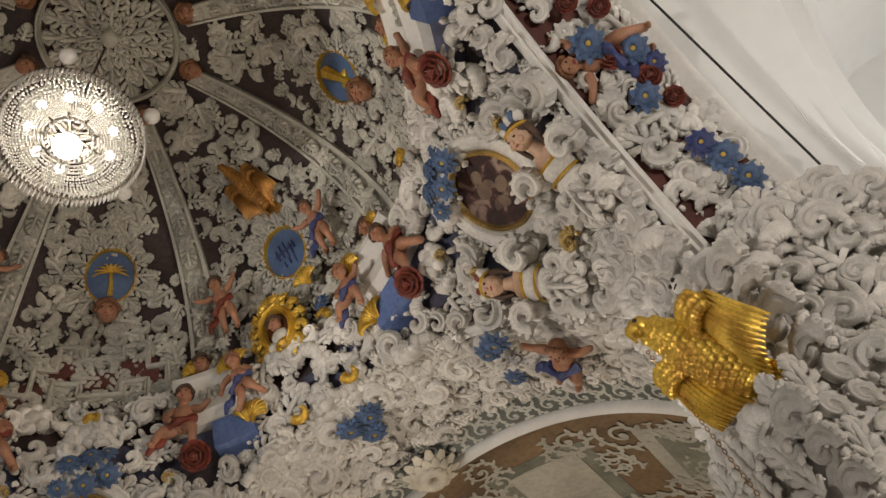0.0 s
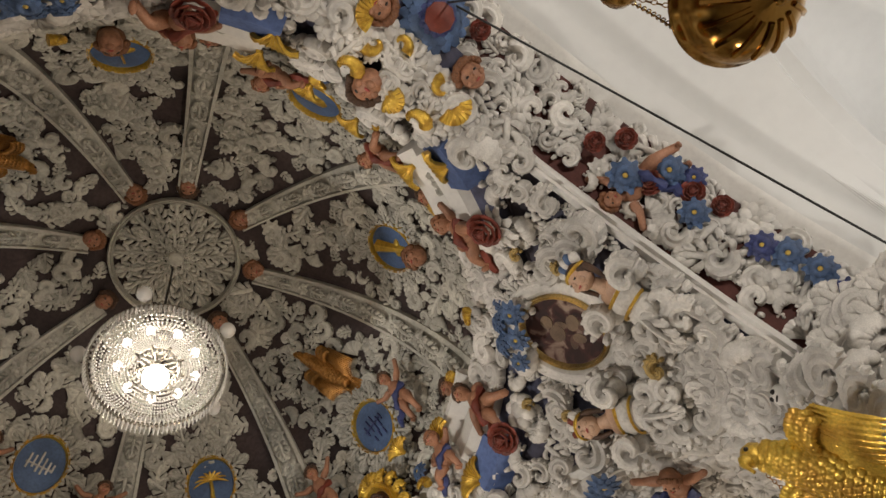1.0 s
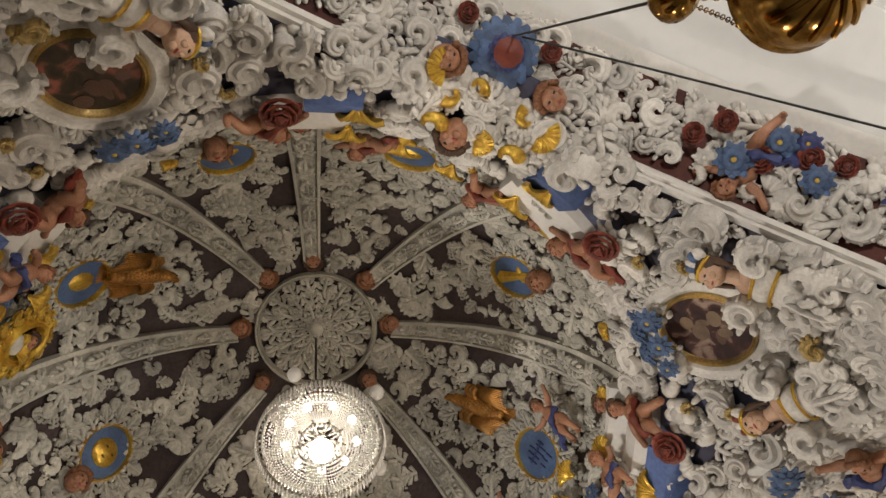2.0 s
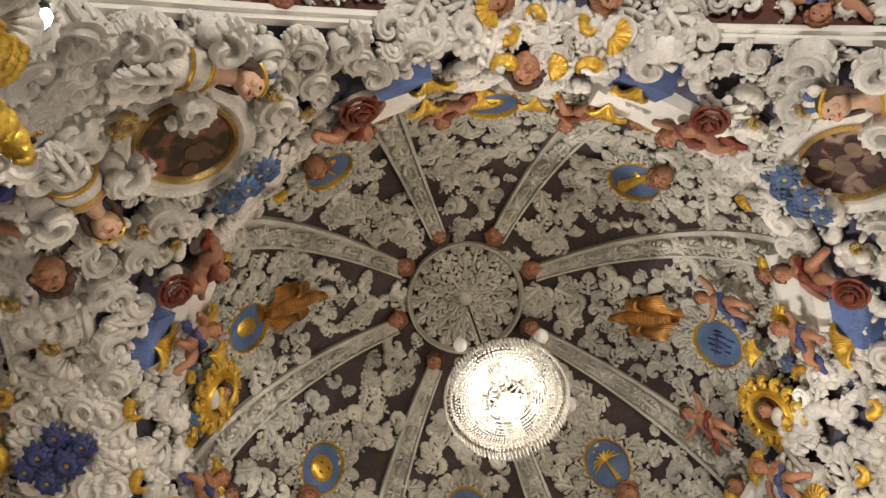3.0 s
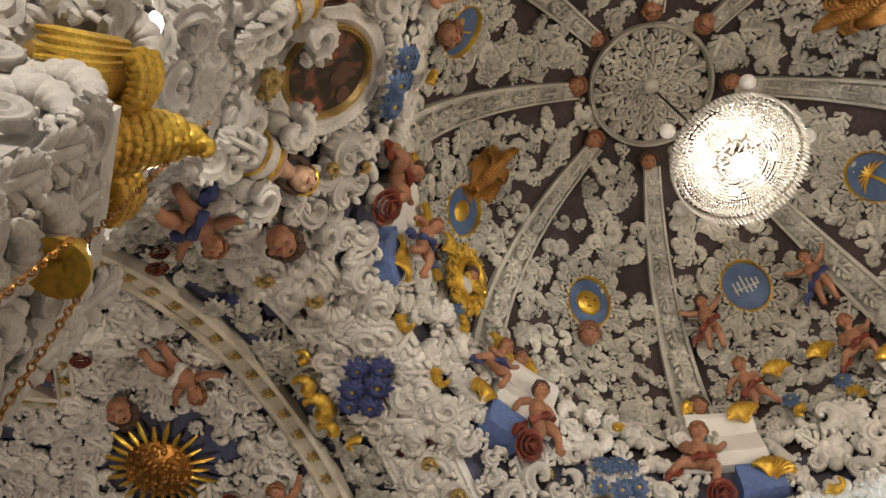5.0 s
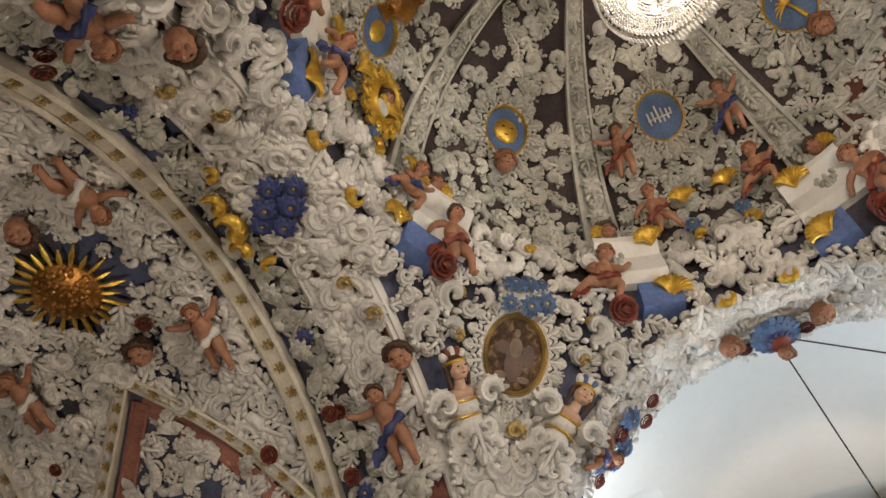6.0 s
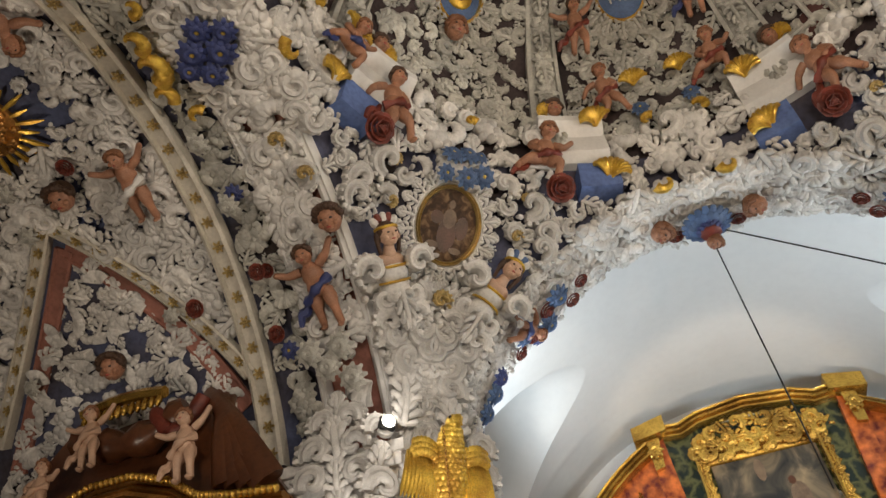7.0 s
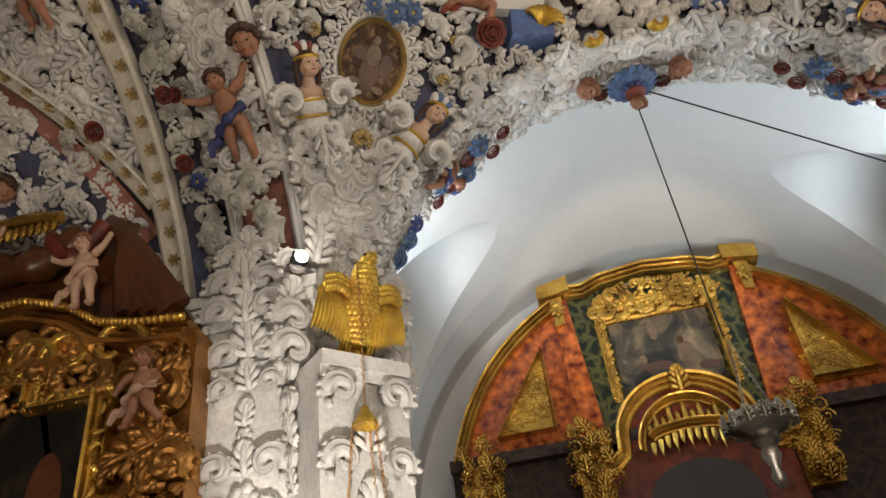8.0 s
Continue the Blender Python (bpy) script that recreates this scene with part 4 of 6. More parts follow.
def stand(key, maker, mats, name, label, category, group, m):
    """The first of a kind is built, the rest share its mesh."""
    if key not in made_statues:
        ob = statue(name, maker(), mats, label, category, group)
        ob.matrix_world = m
        made_statues[key] = ob
        return ob
    ob = new(name, made_statues[key].data)
    ob.matrix_world = m
    return tagged(ob, label, category, group)


CLOTH = {"red": RED, "blue": DEEP_BLUE, "white": STUCCO}


def add_putto(p, size, v, cloth="red", spin=0.0, hair=HAIR_LIGHT, flesh=FLESH, back=0.06):
    n = surface_normal(p)
    flat = Vector((n.x, n.y, n.z * 0.6 - 0.25)).normalized()
    stand(("putto", v % 3, cloth, hair.name, flesh.name), lambda: putto(v), [flesh, hair, CLOTH[cloth], DARK, LIPS], "cherub_statue",
          "painted %s cherub statue with %s hair and a %s sash" % ("rosy", "auburn" if hair == HAIR_LIGHT else "dark brown", cloth), "cherub statue", "cherubs of the vault", wall_pose(Vector(p) - n * back * 0.3, flat, size, spin))


def add_head(p, r, hair=HAIR_LIGHT, spin=0.0, flesh=FLESH):
    n = surface_normal(p)
    stand(("head", hair.name, flesh.name), lambda: head_pieces((0, 0, 0.6), 1.0), [flesh, hair, RED, DARK, LIPS], "cherub_bust", "painted cherub bust with curly %s hair among the stucco" % ("auburn" if hair == HAIR_LIGHT else "dark brown"),
          "cherub", "cherub busts of the vault", wall_pose(p, n, r, spin))


# eight ladies, two at each oval picture; eagles on the corner pedestals
for c in range(4):
    for mir in (0, 1):
        q = np.array((2.31, 1.82, 5.22) if mir else (1.82, 2.31, 5.22)) + ((0, 0, 0), (0, 0, -0.05), (-0.03, -0.05, 0.05), (0, 0, 0))[c]
        p = turned(np.array(q), c)
        n = surface_normal(p)
        ci = turned(np.array([0.7, 0.7, 0]), c)
        face = Vector(n) + Vector((0, 0, -0.1))
        stand(("lady", (c + mir) % 2), lambda: bust(0), [FLESH_PALE, HAIR, RED, DARK, LIPS, BLUE if (c + mir) % 2 else RED, STUCCO, GOLD, STUCCO], "lady_statue",
              "white-robed lady half figure with gold collar and striped headdress", "lady statue", "ladies beside the oval pictures", wall_pose(Vector(p) - n * 0.11, face, 0.7, -30 if mir else 30))
    p = turned(np.array(EAGLES[c]), c)
    n = turned(np.array([-0.707, -0.707, 0.0]), c)
    stand("eagle", eagle, [GOLD, DARK], "eagle_statue", "gilded eagle statue with half-spread wings on a corner pedestal", "eagle statue", "eagles of the four piers", wall_pose(p, Vector(n), 0.66) @ pose(0, 0, 0, 12 if c in (0, 3) else 32))


# ---------------------------------------------------------------- cherubs round the ring and on the vaults
axes = [np.array(q) for q in ((1, 0), (0, 1), (-1, 0), (0, -1))]
for k in range(4):
    for e in (-1, 1):
        def at(d, s, z):
            return turned(np.array([d, e * s, z]), k)
        add_putto(at(2.03, 1.1, 6.24), 0.54, 0 if e > 0 else 2, "red", -e * 10, HAIR_LIGHT if k % 2 == 0 else HAIR)
        add_putto(at(2.08, 0.45, 6.86) if k in (0, 2) else at(2.12, 0.56, 6.34), 0.45, 2 if e > 0 else 0, "blue" if k in (1, 3) else "red", e * 8)
        add_head(at(2.02, 0.9, 6.8), 0.075, HAIR)
        if k in (0, 3):
            add_putto(at(1.8, 0.5, 7.52) if k == 0 else at(1.92, 0.54, 7.18), 0.45, 1, "red" if e > 0 else "blue", e * 6, HAIR)
for az, q in ((48, 0.31), (139, 0.25), (221, 0.29), (315, 0.33)):
    add_head(dome_at(radians(az), q, 0.08)[0], 0.095, HAIR_LIGHT)
for p, s, v, cl, sp, h in (((-2.86, -1.5, 5.62), 0.5, 1, "blue", 75, HAIR_LIGHT), ((-2.86, 1.5, 5.62), 0.5, 1, "red", -75, HAIR_LIGHT), ((2.75, 1.62, 5.3), 0.4, 2, "blue", -60, HAIR_LIGHT), ((2.75, -1.62, 5.3), 0.4, 2, "red", 60, HAIR_LIGHT),
                           ((-1.55, -2.92, 5.35), 0.55, 1, "blue", -110, HAIR_LIGHT), ((1.55, -2.92, 5.35), 0.55, 1, "blue", 110, HAIR_LIGHT), ((1.68, 2.8, 5.28), 0.55, 1, "blue", 8, HAIR), ((-1.68, 2.8, 5.28), 0.55, 1, "blue", -8, HAIR_LIGHT),
                           ((0.72, 3.78, 5.84), 0.5, 1, "white", 0, HAIR_LIGHT), ((-0.72, 3.78, 5.84), 0.5, 1, "white", 0, HAIR_LIGHT), ((0.62, 5.3, 5.84), 0.5, 1, "white", 0, HAIR_LIGHT)):
    add_putto(p, s, v, cl, sp, h)
for p, r in (((2.72, -0.38, 5.84), 0.085), ((2.72, 0.38, 5.84), 0.085), ((-2.72, -0.36, 5.98), 0.09), ((-2.68, 0.3, 5.98), 0.09), ((2.88, 0.0, 5.72), 0.06), ((1.28, 2.54, 5.5), 0.1), ((-1.28, 2.54, 5.5), 0.1), ((0.62, 4.3, 5.86), 0.1), ((-0.62, 4.3, 5.86), 0.1), ((1.78, 4.55, 5.22), 0.1), ((-2.36, 0.08, 6.02), 0.1)):
    add_head(p, r, HAIR if r == 0.1 else HAIR_LIGHT)


# ---------------------------------------------------------------- oval pictures, medallions
def ring_piece(rx, ry, w, h, k=0, n=40, beads=0):
    t = np.linspace(0, 2 * math.pi, n + 1)
    p = np.stack([rx * np.cos(t), ry * np.sin(t), 0 * t], -1)
    out = np.stack([np.cos(t), np.sin(t), 0 * t], -1)
    return sweep(p, np.broadcast_to([0, 0, 1.0], p.shape), out, [(-w, 0), (-w, h * 0.5), (-w * 0.5, h), (0, h * 0.7), (w * 0.5, h), (w, h * 0.4), (w, 0)], k, closed=True)


def disc(rx, ry, z, k=0, n=40):
    t = np.linspace(0, 2 * math.pi, n, endpoint=False)
    v = np.concatenate([[[0, 0, z]], np.stack([rx * np.cos(t), ry * np.sin(t), 0 * t + z], -1), np.stack([rx * np.cos(t), ry * np.sin(t), 0 * t - 0.01], -1)])
    i = np.arange(n)
    j = (i + 1) % n
    return v, np.concatenate([np.stack([0 * i, i + 1, j + 1], -1), np.stack([i + 1, i + 1 + n, j + 1 + n], -1), np.stack([i + 1, j + 1 + n, j + 1], -1)]), k


def picture_mat(name, dark, mid, light, scale):
    m = bpy.data.materials.new(name)
    m.use_nodes = True
    n, l = m.node_tree.nodes, m.node_tree.links
    b = n["Principled BSDF"]
    b.inputs["Roughness"].default_value, b.inputs["Specular IOR Level"].default_value = 0.6, 0.2
    c, t, r = n.new("ShaderNodeTexCoord"), n.new("ShaderNodeTexNoise"), n.new("ShaderNodeValToRGB")
    t.inputs["Scale"].default_value, t.inputs["Detail"].default_value, t.inputs["Distortion"].default_value = scale, 6, 0.8
    r.color_ramp.elements[0].position, r.color_ramp.elements[1].position = 0.4, 0.68
    r.color_ramp.elements[0].color, r.color_ramp.elements[1].color = (*dark, 1), (*light, 1)
    r.color_ramp.elements.new(0.52).color = (*mid, 1)
    l.new(c.outputs["Object"], t.inputs["Vector"])
    l.new(t.outputs["Fac"], r.inputs["Fac"])
    l.new(r.outputs["Color"], b.inputs["Base Color"])
    return m


PICTURES = [picture_mat("brown_oil_painting", (0.04, 0.022, 0.013), (0.075, 0.04, 0.02), (0.2, 0.125, 0.065), 14), picture_mat("smoky_oil_painting", (0.035, 0.028, 0.02), (0.06, 0.04, 0.025), (0.28, 0.1, 0.07), 9),
            picture_mat("reddish_oil_painting", (0.035, 0.02, 0.02), (0.07, 0.03, 0.027), (0.34, 0.25, 0.2), 9), PLUM]
FIGURE = mat("muted_rose_paint", (0.1, 0.045, 0.03), 0.4, vary=0.4, grain=20, second=(0.06, 0.035, 0.022))
FIGURE_PALE = mat("muted_cream_paint", (0.19, 0.125, 0.075), 0.4, vary=0.3, grain=20, second=(0.09, 0.055, 0.035))
for c in range(4):
    p, n = ball_at(c, 0.49 if c == 2 else 0.5, OVAL_H[c], 0.06)
    ob = tagged(new("oval_picture"), "oval oil painting in a gilded frame on the pendentive", "picture", "oval pictures of the pendentives")
    ob.matrix_world = wall_pose(p, n, 1.0)
    canvas = build("canvas", [disc(0.235, 0.285, 0.02)], [PICTURES[min(c, 2)]], ob, label="darkened oil painting with blurred figures")
    build("frame", [ring_piece(0.245, 0.295, 0.019, 0.055)], [PALE_GILT], ob)
    if c:
        build("surround", [ring_piece(0.32, 0.375, 0.062, 0.05)], [STUCCO], ob, label="broad white plaster surround")
    else:
        build("surround", [ring_piece(0.275, 0.325, 0.018, 0.04)], [STUCCO], ob, label="narrow white plaster surround")
    reach = 0.4 if c else 0.345
    for t in np.linspace(0, 2 * math.pi, 23)[:-1]:
        piece(("surround_leaf", 0), LEAF, [STUCCO], ob, ob.matrix_world @ pose(reach * math.cos(t), (reach + 0.06) * math.sin(t), 0.0, 0, 0, math.degrees(t) - 90) @ Matrix.Diagonal((0.15, 0.15, 0.13, 1)))
    g = np.random.default_rng(c)
    if c == 0:
        figs = [((0, -0.07), (0.075, 0.14), 0), ((0, 0.05), (0.055, 0.075), 1), ((0.0, 0.16), (0.025, 0.034), 1), ((-0.1, 0.04), (0.05, 0.05), 0), ((0.11, 0.0), (0.05, 0.09), 0), ((-0.1, -0.17), (0.05, 0.03), 1), ((0.09, -0.18), (0.05, 0.025), 1)]
    else:
        figs = [((g.uniform(-0.13, 0.13), g.uniform(-0.17, 0.17)), (g.uniform(0.02, 0.06), g.uniform(0.025, 0.07)), int(g.integers(0, 2))) for _ in range(8)]
    for i, ((x, y), (rx, ry), k) in enumerate(figs):
        v, f, _ = disc(rx, ry, 0.0215 + 0.0008 * i, n=14)
        build("painted_figure", [(v + [x, y, 0], f, 0)], [FIGURE_PALE if k else FIGURE], canvas)


def bars(rows, z, k=0):
    return [box((x - w / 2, y - h / 2, z), (x + w / 2, y + h / 2, z + 0.012), k, 0.003) for x, y, w, h in rows]


def palm_pieces():
    out = [tube([(0, -0.15, 0.02), (0.005, -0.05, 0.025), (0, 0.03, 0.02)], [0.02, 0.014, 0.012], 6)]
    s = np.linspace(0, 1, 6)
    for i in range(9):
        a = math.pi * (i + 0.5) / 9
        out.append(tube(np.stack([0.13 * s * math.cos(a), 0.03 + 0.13 * s * math.sin(a) - 0.06 * s * s, 0.02 + 0.01 * s], -1), 0.0095 * np.sin(0.6 + 2.3 * s), 5, 0, 0.5))
    return out


def sun_pieces(r=0.1, rays=0):
    out = [blob((0, 0, 0.015), (r, r, 0.03), 0, 7, 16)]
    out += [blob((e * r * 0.36, r * 0.2, 0.04), (r * 0.14, r * 0.08, 0.01), 1, 5, 6) for e in (-1, 1)] + [blob((0, -r * 0.4, 0.038), (r * 0.25, r * 0.07, 0.01), 1, 5, 6)]
    return out


emblems = {0: ("monogram", bars([(-0.08, 0, 0.014, 0.11), (-0.045, 0.01, 0.014, 0.09), (-0.01, 0.02, 0.014, 0.15), (0.025, 0, 0.014, 0.12), (0.06, 0.0, 0.014, 0.09), (0.09, 0.01, 0.014, 0.06), (0, -0.01, 0.19, 0.012)], 0.01), STUCCO, "white interlaced monogram"),
           1: ("sun_face", sun_pieces(), GOLD, "golden sun face"), 2: ("tower", [blob((0, 0, 0.01), (0.07, 0.1, 0.02))], GOLD, "golden emblem"), 3: ("boat", [blob((0, -0.03, 0.01), (0.09, 0.04, 0.02)), tube([(0, -0.02, 0.02), (0, 0.12, 0.02)], 0.008, 5)], GOLD, "golden emblem"),
           4: ("scroll_emblem", [blob((0, 0, 0.01), (0.08, 0.05, 0.02))], GOLD, "golden emblem"), 5: ("fountain", [tube([(0, -0.13, 0.02), (0, 0.13, 0.02)], [0.02, 0.05], 6), blob((0, -0.05, 0.01), (0.07, 0.03, 0.02))], GOLD, "golden emblem"),
           6: ("monogram", bars([(-0.07, 0.02, 0.014, 0.09), (-0.03, 0.03, 0.014, 0.12), (0.01, 0.02, 0.014, 0.15), (0.05, 0.0, 0.014, 0.1), (0.08, 0.02, 0.014, 0.06), (0, -0.07, 0.014, 0.06), (0.045, -0.09, 0.014, 0.06), (-0.045, -0.08, 0.014, 0.05), (0, 0.02, 0.18, 0.012)], 0.01), DEEP_BLUE, "dark blue interlaced monogram"),
           7: ("palm_tree", palm_pieces(), GOLD, "golden palm tree")}
for i in range(8):
    p, n = dome_at(*MEDALLIONS[i], 0.05)
    ob = tagged(new("medallion"), "oval blue medallion with %s" % emblems[i][3].replace("golden", "a golden").replace("white", "a white").replace("dark blue", "a dark blue"), "medallion", "medallions of the dome")
    ob.matrix_world = wall_pose(p, n, 1.2)
    build("field", [disc(0.165, 0.2, 0.01)], [BLUE], ob)
    build("frame", [ring_piece(0.175, 0.21, 0.014, 0.04)], [GOLD], ob)
    for t in np.linspace(0, 2 * math.pi, 15)[:-1]:
        piece(("wreath_leaf", 0), LEAF, [STUCCO_GREY], ob, ob.matrix_world @ pose(0.24 * math.cos(t), 0.28 * math.sin(t), 0, 0, 0, math.degrees(t) - 90) @ Matrix.Diagonal((0.15, 0.15, 0.11, 1)))
    build(emblems[i][0], emblems[i][1], [emblems[i][2], BROWN], ob, label=emblems[i][3])
for az, q, sc in ((radians(266), 0.5, 1.0), (radians(98.5), 0.47, 1.0)):
    p, n = dome_at(az, q, 0.0)
    m = wall_pose(p, n, 0.62, 10) @ Matrix.Diagonal((0.72, 1.1, 0.9, 1))
    stand("gold_bird", lambda: eagle(), [GOLD_DARK, DARK], "gilded_bird_relief", "gilded winged relief figure above a medallion", "relief", "gilded figures of the dome", m)

# crown of the dome: ring, rosette of leaves, boss, cherub heads at the rib tops
p, _ = dome_at(0.0, 0.84)
top = tagged(new("crown_rosette"), "grey stucco rosette of leaves at the crown of the dome", "rosette")
top.location = (CROWN[0], CROWN[1], RING + DOME_H - 0.06)
build("ring", [moved(ring_piece(0.55, 0.55, 0.025, 0.07), pose(0, 0, -0.06, 180))], [STUCCO_GREY], top)
rows_ = []
for r, sz, o, z, m in ((0.44, 0.22, 0.0, 0.03, 17), (0.31, 0.21, 0.2, 0.02, 13), (0.19, 0.17, 0.0, 0.0, 10), (0.1, 0.1, 0.3, -0.03, 7)):
    t = np.linspace(0, 2 * math.pi, m + 1)[:-1] + o
    for a in t:
        out_, side_ = Vector((math.cos(a), math.sin(a), 0)), Vector((math.sin(a), -math.cos(a), 0))
        mm = Matrix.Translation((r * math.cos(a), r * math.sin(a), z)) @ Matrix((-side_, out_, Vector((0, 0, -1)))).transposed().to_4x4() @ Matrix.Diagonal((sz, sz, sz * 1.2, 1))
        rows_.append(moved(LEAF, mm))
build("leaves", rows_, [STUCCO_GREY], top)
build("boss", [lathe([(0.001, -0.12), (0.05, -0.11), (0.075, -0.06), (0.06, 0.0), (0.1, 0.03)], 16)], [STUCCO_GREY], top)
for i in range(8):
    p, _ = dome_at(RIBS[i], 0.8, 0.02)
    add_head(p + CROWN, 0.085, HAIR_LIGHT if i % 3 else HAIR)


# ---------------------------------------------------------------- flowers and gilded ornaments
YELLOW = mat("yellow_paint", (0.6, 0.42, 0.08), 0.5, vary=0.3, grain=30)


def make_flower(kind):
    name, petal, heart, lab = {"blue": ("blue_flower", BLUE, YELLOW, "blue painted stucco flower with a yellow heart"), "deep": ("violet_flower", DEEP_BLUE, YELLOW, "deep blue stucco flower with a yellow heart"),
                               "rose": ("red_rose", RED, RED, "red painted stucco rose among white leaves"), "key": ("keystone_flower", BLUE, RED, "large blue keystone flower with a red heart"), "grey": ("grey_flower", STUCCO_GREY, STUCCO_GREY, "grey stucco flower on the vault")}[kind]
    ob = tagged(new(name), lab, "flower", lab.split(" with")[0] + "s")
    if kind == "rose":
        out = []
        for r, n, z, tilt in ((0.34, 9, 0.12, 25), (0.25, 8, 0.2, 45), (0.15, 6, 0.27, 62), (0.06, 3, 0.32, 75)):
            for i in range(n):
                out.append(moved(blob((0, 0, 0), (0.11, 0.17, 0.035), 0, 6, 8), pose(0, 0, z, 0, 0, i * 360 / n + z * 400) @ pose(r, 0, 0, 0, -tilt, 0)))
        build("petals", out, [petal], ob)
    elif kind == "key":
        build("petals", [moved(bloom(18, 2), None, (1, 1, 0.9))], [petal], ob)
        build("inner_petals", [moved(bloom(12, 2), pose(0, 0, 0.1) @ Matrix.Diagonal((0.62, 0.62, 1, 1)))], [DEEP_BLUE], ob, label="deep blue inner petals")
    else:
        build("petals", [bloom(9, 3)], [petal], ob)
    hr = 0.25 if kind == "key" else 0.12
    build("heart", [blob((0, 0, 0.44 if kind == "key" else 0.32), (hr, hr, 0.1), 0, 6, 9)] + [blob((0.1 * math.cos(i), 0.1 * math.sin(i), 0.33), 0.035, 0, 4, 5) for i in range(6)], [heart], ob)
    return ob


flowers = {}


def add_flower(kind, p, size, spin=0.0, lift=0.07):
    n = surface_normal(p)
    m = wall_pose(Vector(p) + n * lift, n, size, spin)
    if kind not in flowers:
        flowers[kind] = make_flower(kind)
        flowers[kind].matrix_world = m
        return
    ob = copy_thing(flowers[kind], Matrix.Identity(4))
    ob.matrix_basis = m


for k in range(4):
    q = turned(np.array([1.68, 1.68, 6.02]), k)
    side = turned(np.array([-0.707, 0.707, 0]), k)
    for dx, dz, s in ((-0.15, 0.0, 0.17), (-0.02, 0.08, 0.17), (0.12, 0.03, 0.17), (0.0, -0.08, 0.16), (0.17, -0.09, 0.13), (-0.14, 0.12, 0.12)):
        add_flower("blue", q + side * dx + [0, 0, dz], s, 30 * dx)
    for e in (-1, 1):
        r = turned(np.array([2.12, e * 1.04, 6.0]), k)
        add_flower("rose", r, 0.27)
        add_flower("blue", turned(np.array([2.28, e * 0.22, 6.72]), k), 0.14)
        add_flower("grey", turned(np.array([2.1, e * 0.72, 6.95]), k), 0.13)
for sx in (-1, 1):
    side = 0 if sx > 0 else 2
    add_flower("key", arch_at(side, np.array(math.pi / 2), np.array(2.84), 0.06, SPLAY[side])[0], 0.36, 0, 0.03)
    for e in (-1, 1):
        for kind, deg, d, s in (("rose", 84, 2.9, 0.15), ("rose", 63, 2.8, 0.15), ("rose", 60, 2.93, 0.16), ("blue", 57, 2.74, 0.2), ("blue", 53, 2.92, 0.19), ("rose", 54, 2.8, 0.18), ("rose", 49, 2.9, 0.17), ("blue", 47, 2.8, 0.17), ("rose", 45, 2.93, 0.15), ("deep", 50, 2.97, 0.14),
                                ("deep", 38, 2.86, 0.16), ("blue", 35, 2.9, 0.18), ("blue", 31, 2.92, 0.17), ("deep", 27, 2.9, 0.15)):
            th = radians(deg if e < 0 else 180 - deg)
            add_flower(kind, arch_at(side, np.array(th), np.array(d + (0.06 if sx < 0 else 0)), 0.03, SPLAY[side])[0], s)
for x, y, z, s in ((0.06, 2.72, 5.98, 0.2), (-0.12, 2.78, 5.98, 0.17), (0.0, 2.88, 5.97, 0.19), (0.18, 2.84, 5.96, 0.17), (-0.05, 2.64, 5.99, 0.16), (0.1, 2.96, 5.96, 0.16)):
    add_flower("deep", (x, y, z), s)
for x, y, z, s in ((-0.1, -2.7, 5.98, 0.2), (0.1, -2.7, 5.98, 0.2), (0.0, -2.86, 5.98, 0.2), (-1.3, -2.52, 5.52, 0.2), (-1.2, -2.6, 5.58, 0.18), (-1.2, -2.95, 5.6, 0.16), (1.3, -2.52, 5.52, 0.2), (1.2, -2.6, 5.58, 0.18)):
    add_flower("blue", (x, y, z), s)
for e in (-1, 1):
    for x, y, z in ((1.95, 2.74, 4.92), (2.02, 2.86, 4.82), (1.92, 2.95, 4.9), (2.08, 2.7, 4.72)):
        add_flower("grey", (e * x, y, z), 0.19)
    for x, y, z in ((0.6, 3.2, 5.9), (1.05, 3.2, 5.72), (1.5, 3.2, 5.45), (1.85, 3.2, 5.12)):
        add_flower("rose" if x > 1.4 else "grey", (e * x, y, z), 0.15)


g = np.random.default_rng(44)
for deg, d in zip(g.uniform(30, 150, 16), g.uniform(3.6, 5.7, 16)):
    p, _ = arch_at(1, np.array(radians(deg)), np.array(d), 0.02, 0.05)
    if math.hypot(p[0], p[1] - 4.5) > 0.5:
        add_flower("rose" if g.random() < 0.6 else "grey", p, g.uniform(0.11, 0.17))
for deg in (38, 52, 66, 114, 128, 142):
    add_flower("deep" if deg % 4 else "rose", arch_at(1, np.array(radians(deg)), np.array(3.16), 0.02, 0.05)[0], 0.13)


def horn_pieces():
    """A fluted cornucopia that curls at its tip."""
    t = np.linspace(0, 1, 12)
    a = 0.2 + 3.6 * t
    r = 0.42 * (1 - 0.75 * t)
    q = np.stack([r * np.cos(a), r * np.sin(a), 0.12 + 0.1 * t], -1)
    out = [tube(q, 0.2 * (1 - t) ** 0.8 + 0.03, 8)]
    for i in range(1, 9):
        out.append(moved(ring_piece(1, 1, 0.12, 0.2, n=10), Matrix.Translation(Vector(q[i])) @ Vector(q[i + 1] - q[i]).to_track_quat("Z", "Y").to_matrix().to_4x4() @ Matrix.Scale(0.19 * (1 - t[i]) ** 0.8 + 0.03, 4)))
    return out


def gold_shell():
    return [moved(fan(9), None, (1.15, 1.2, 1.4)), blob((0, -0.22, 0.14), (0.13, 0.1, 0.1))]


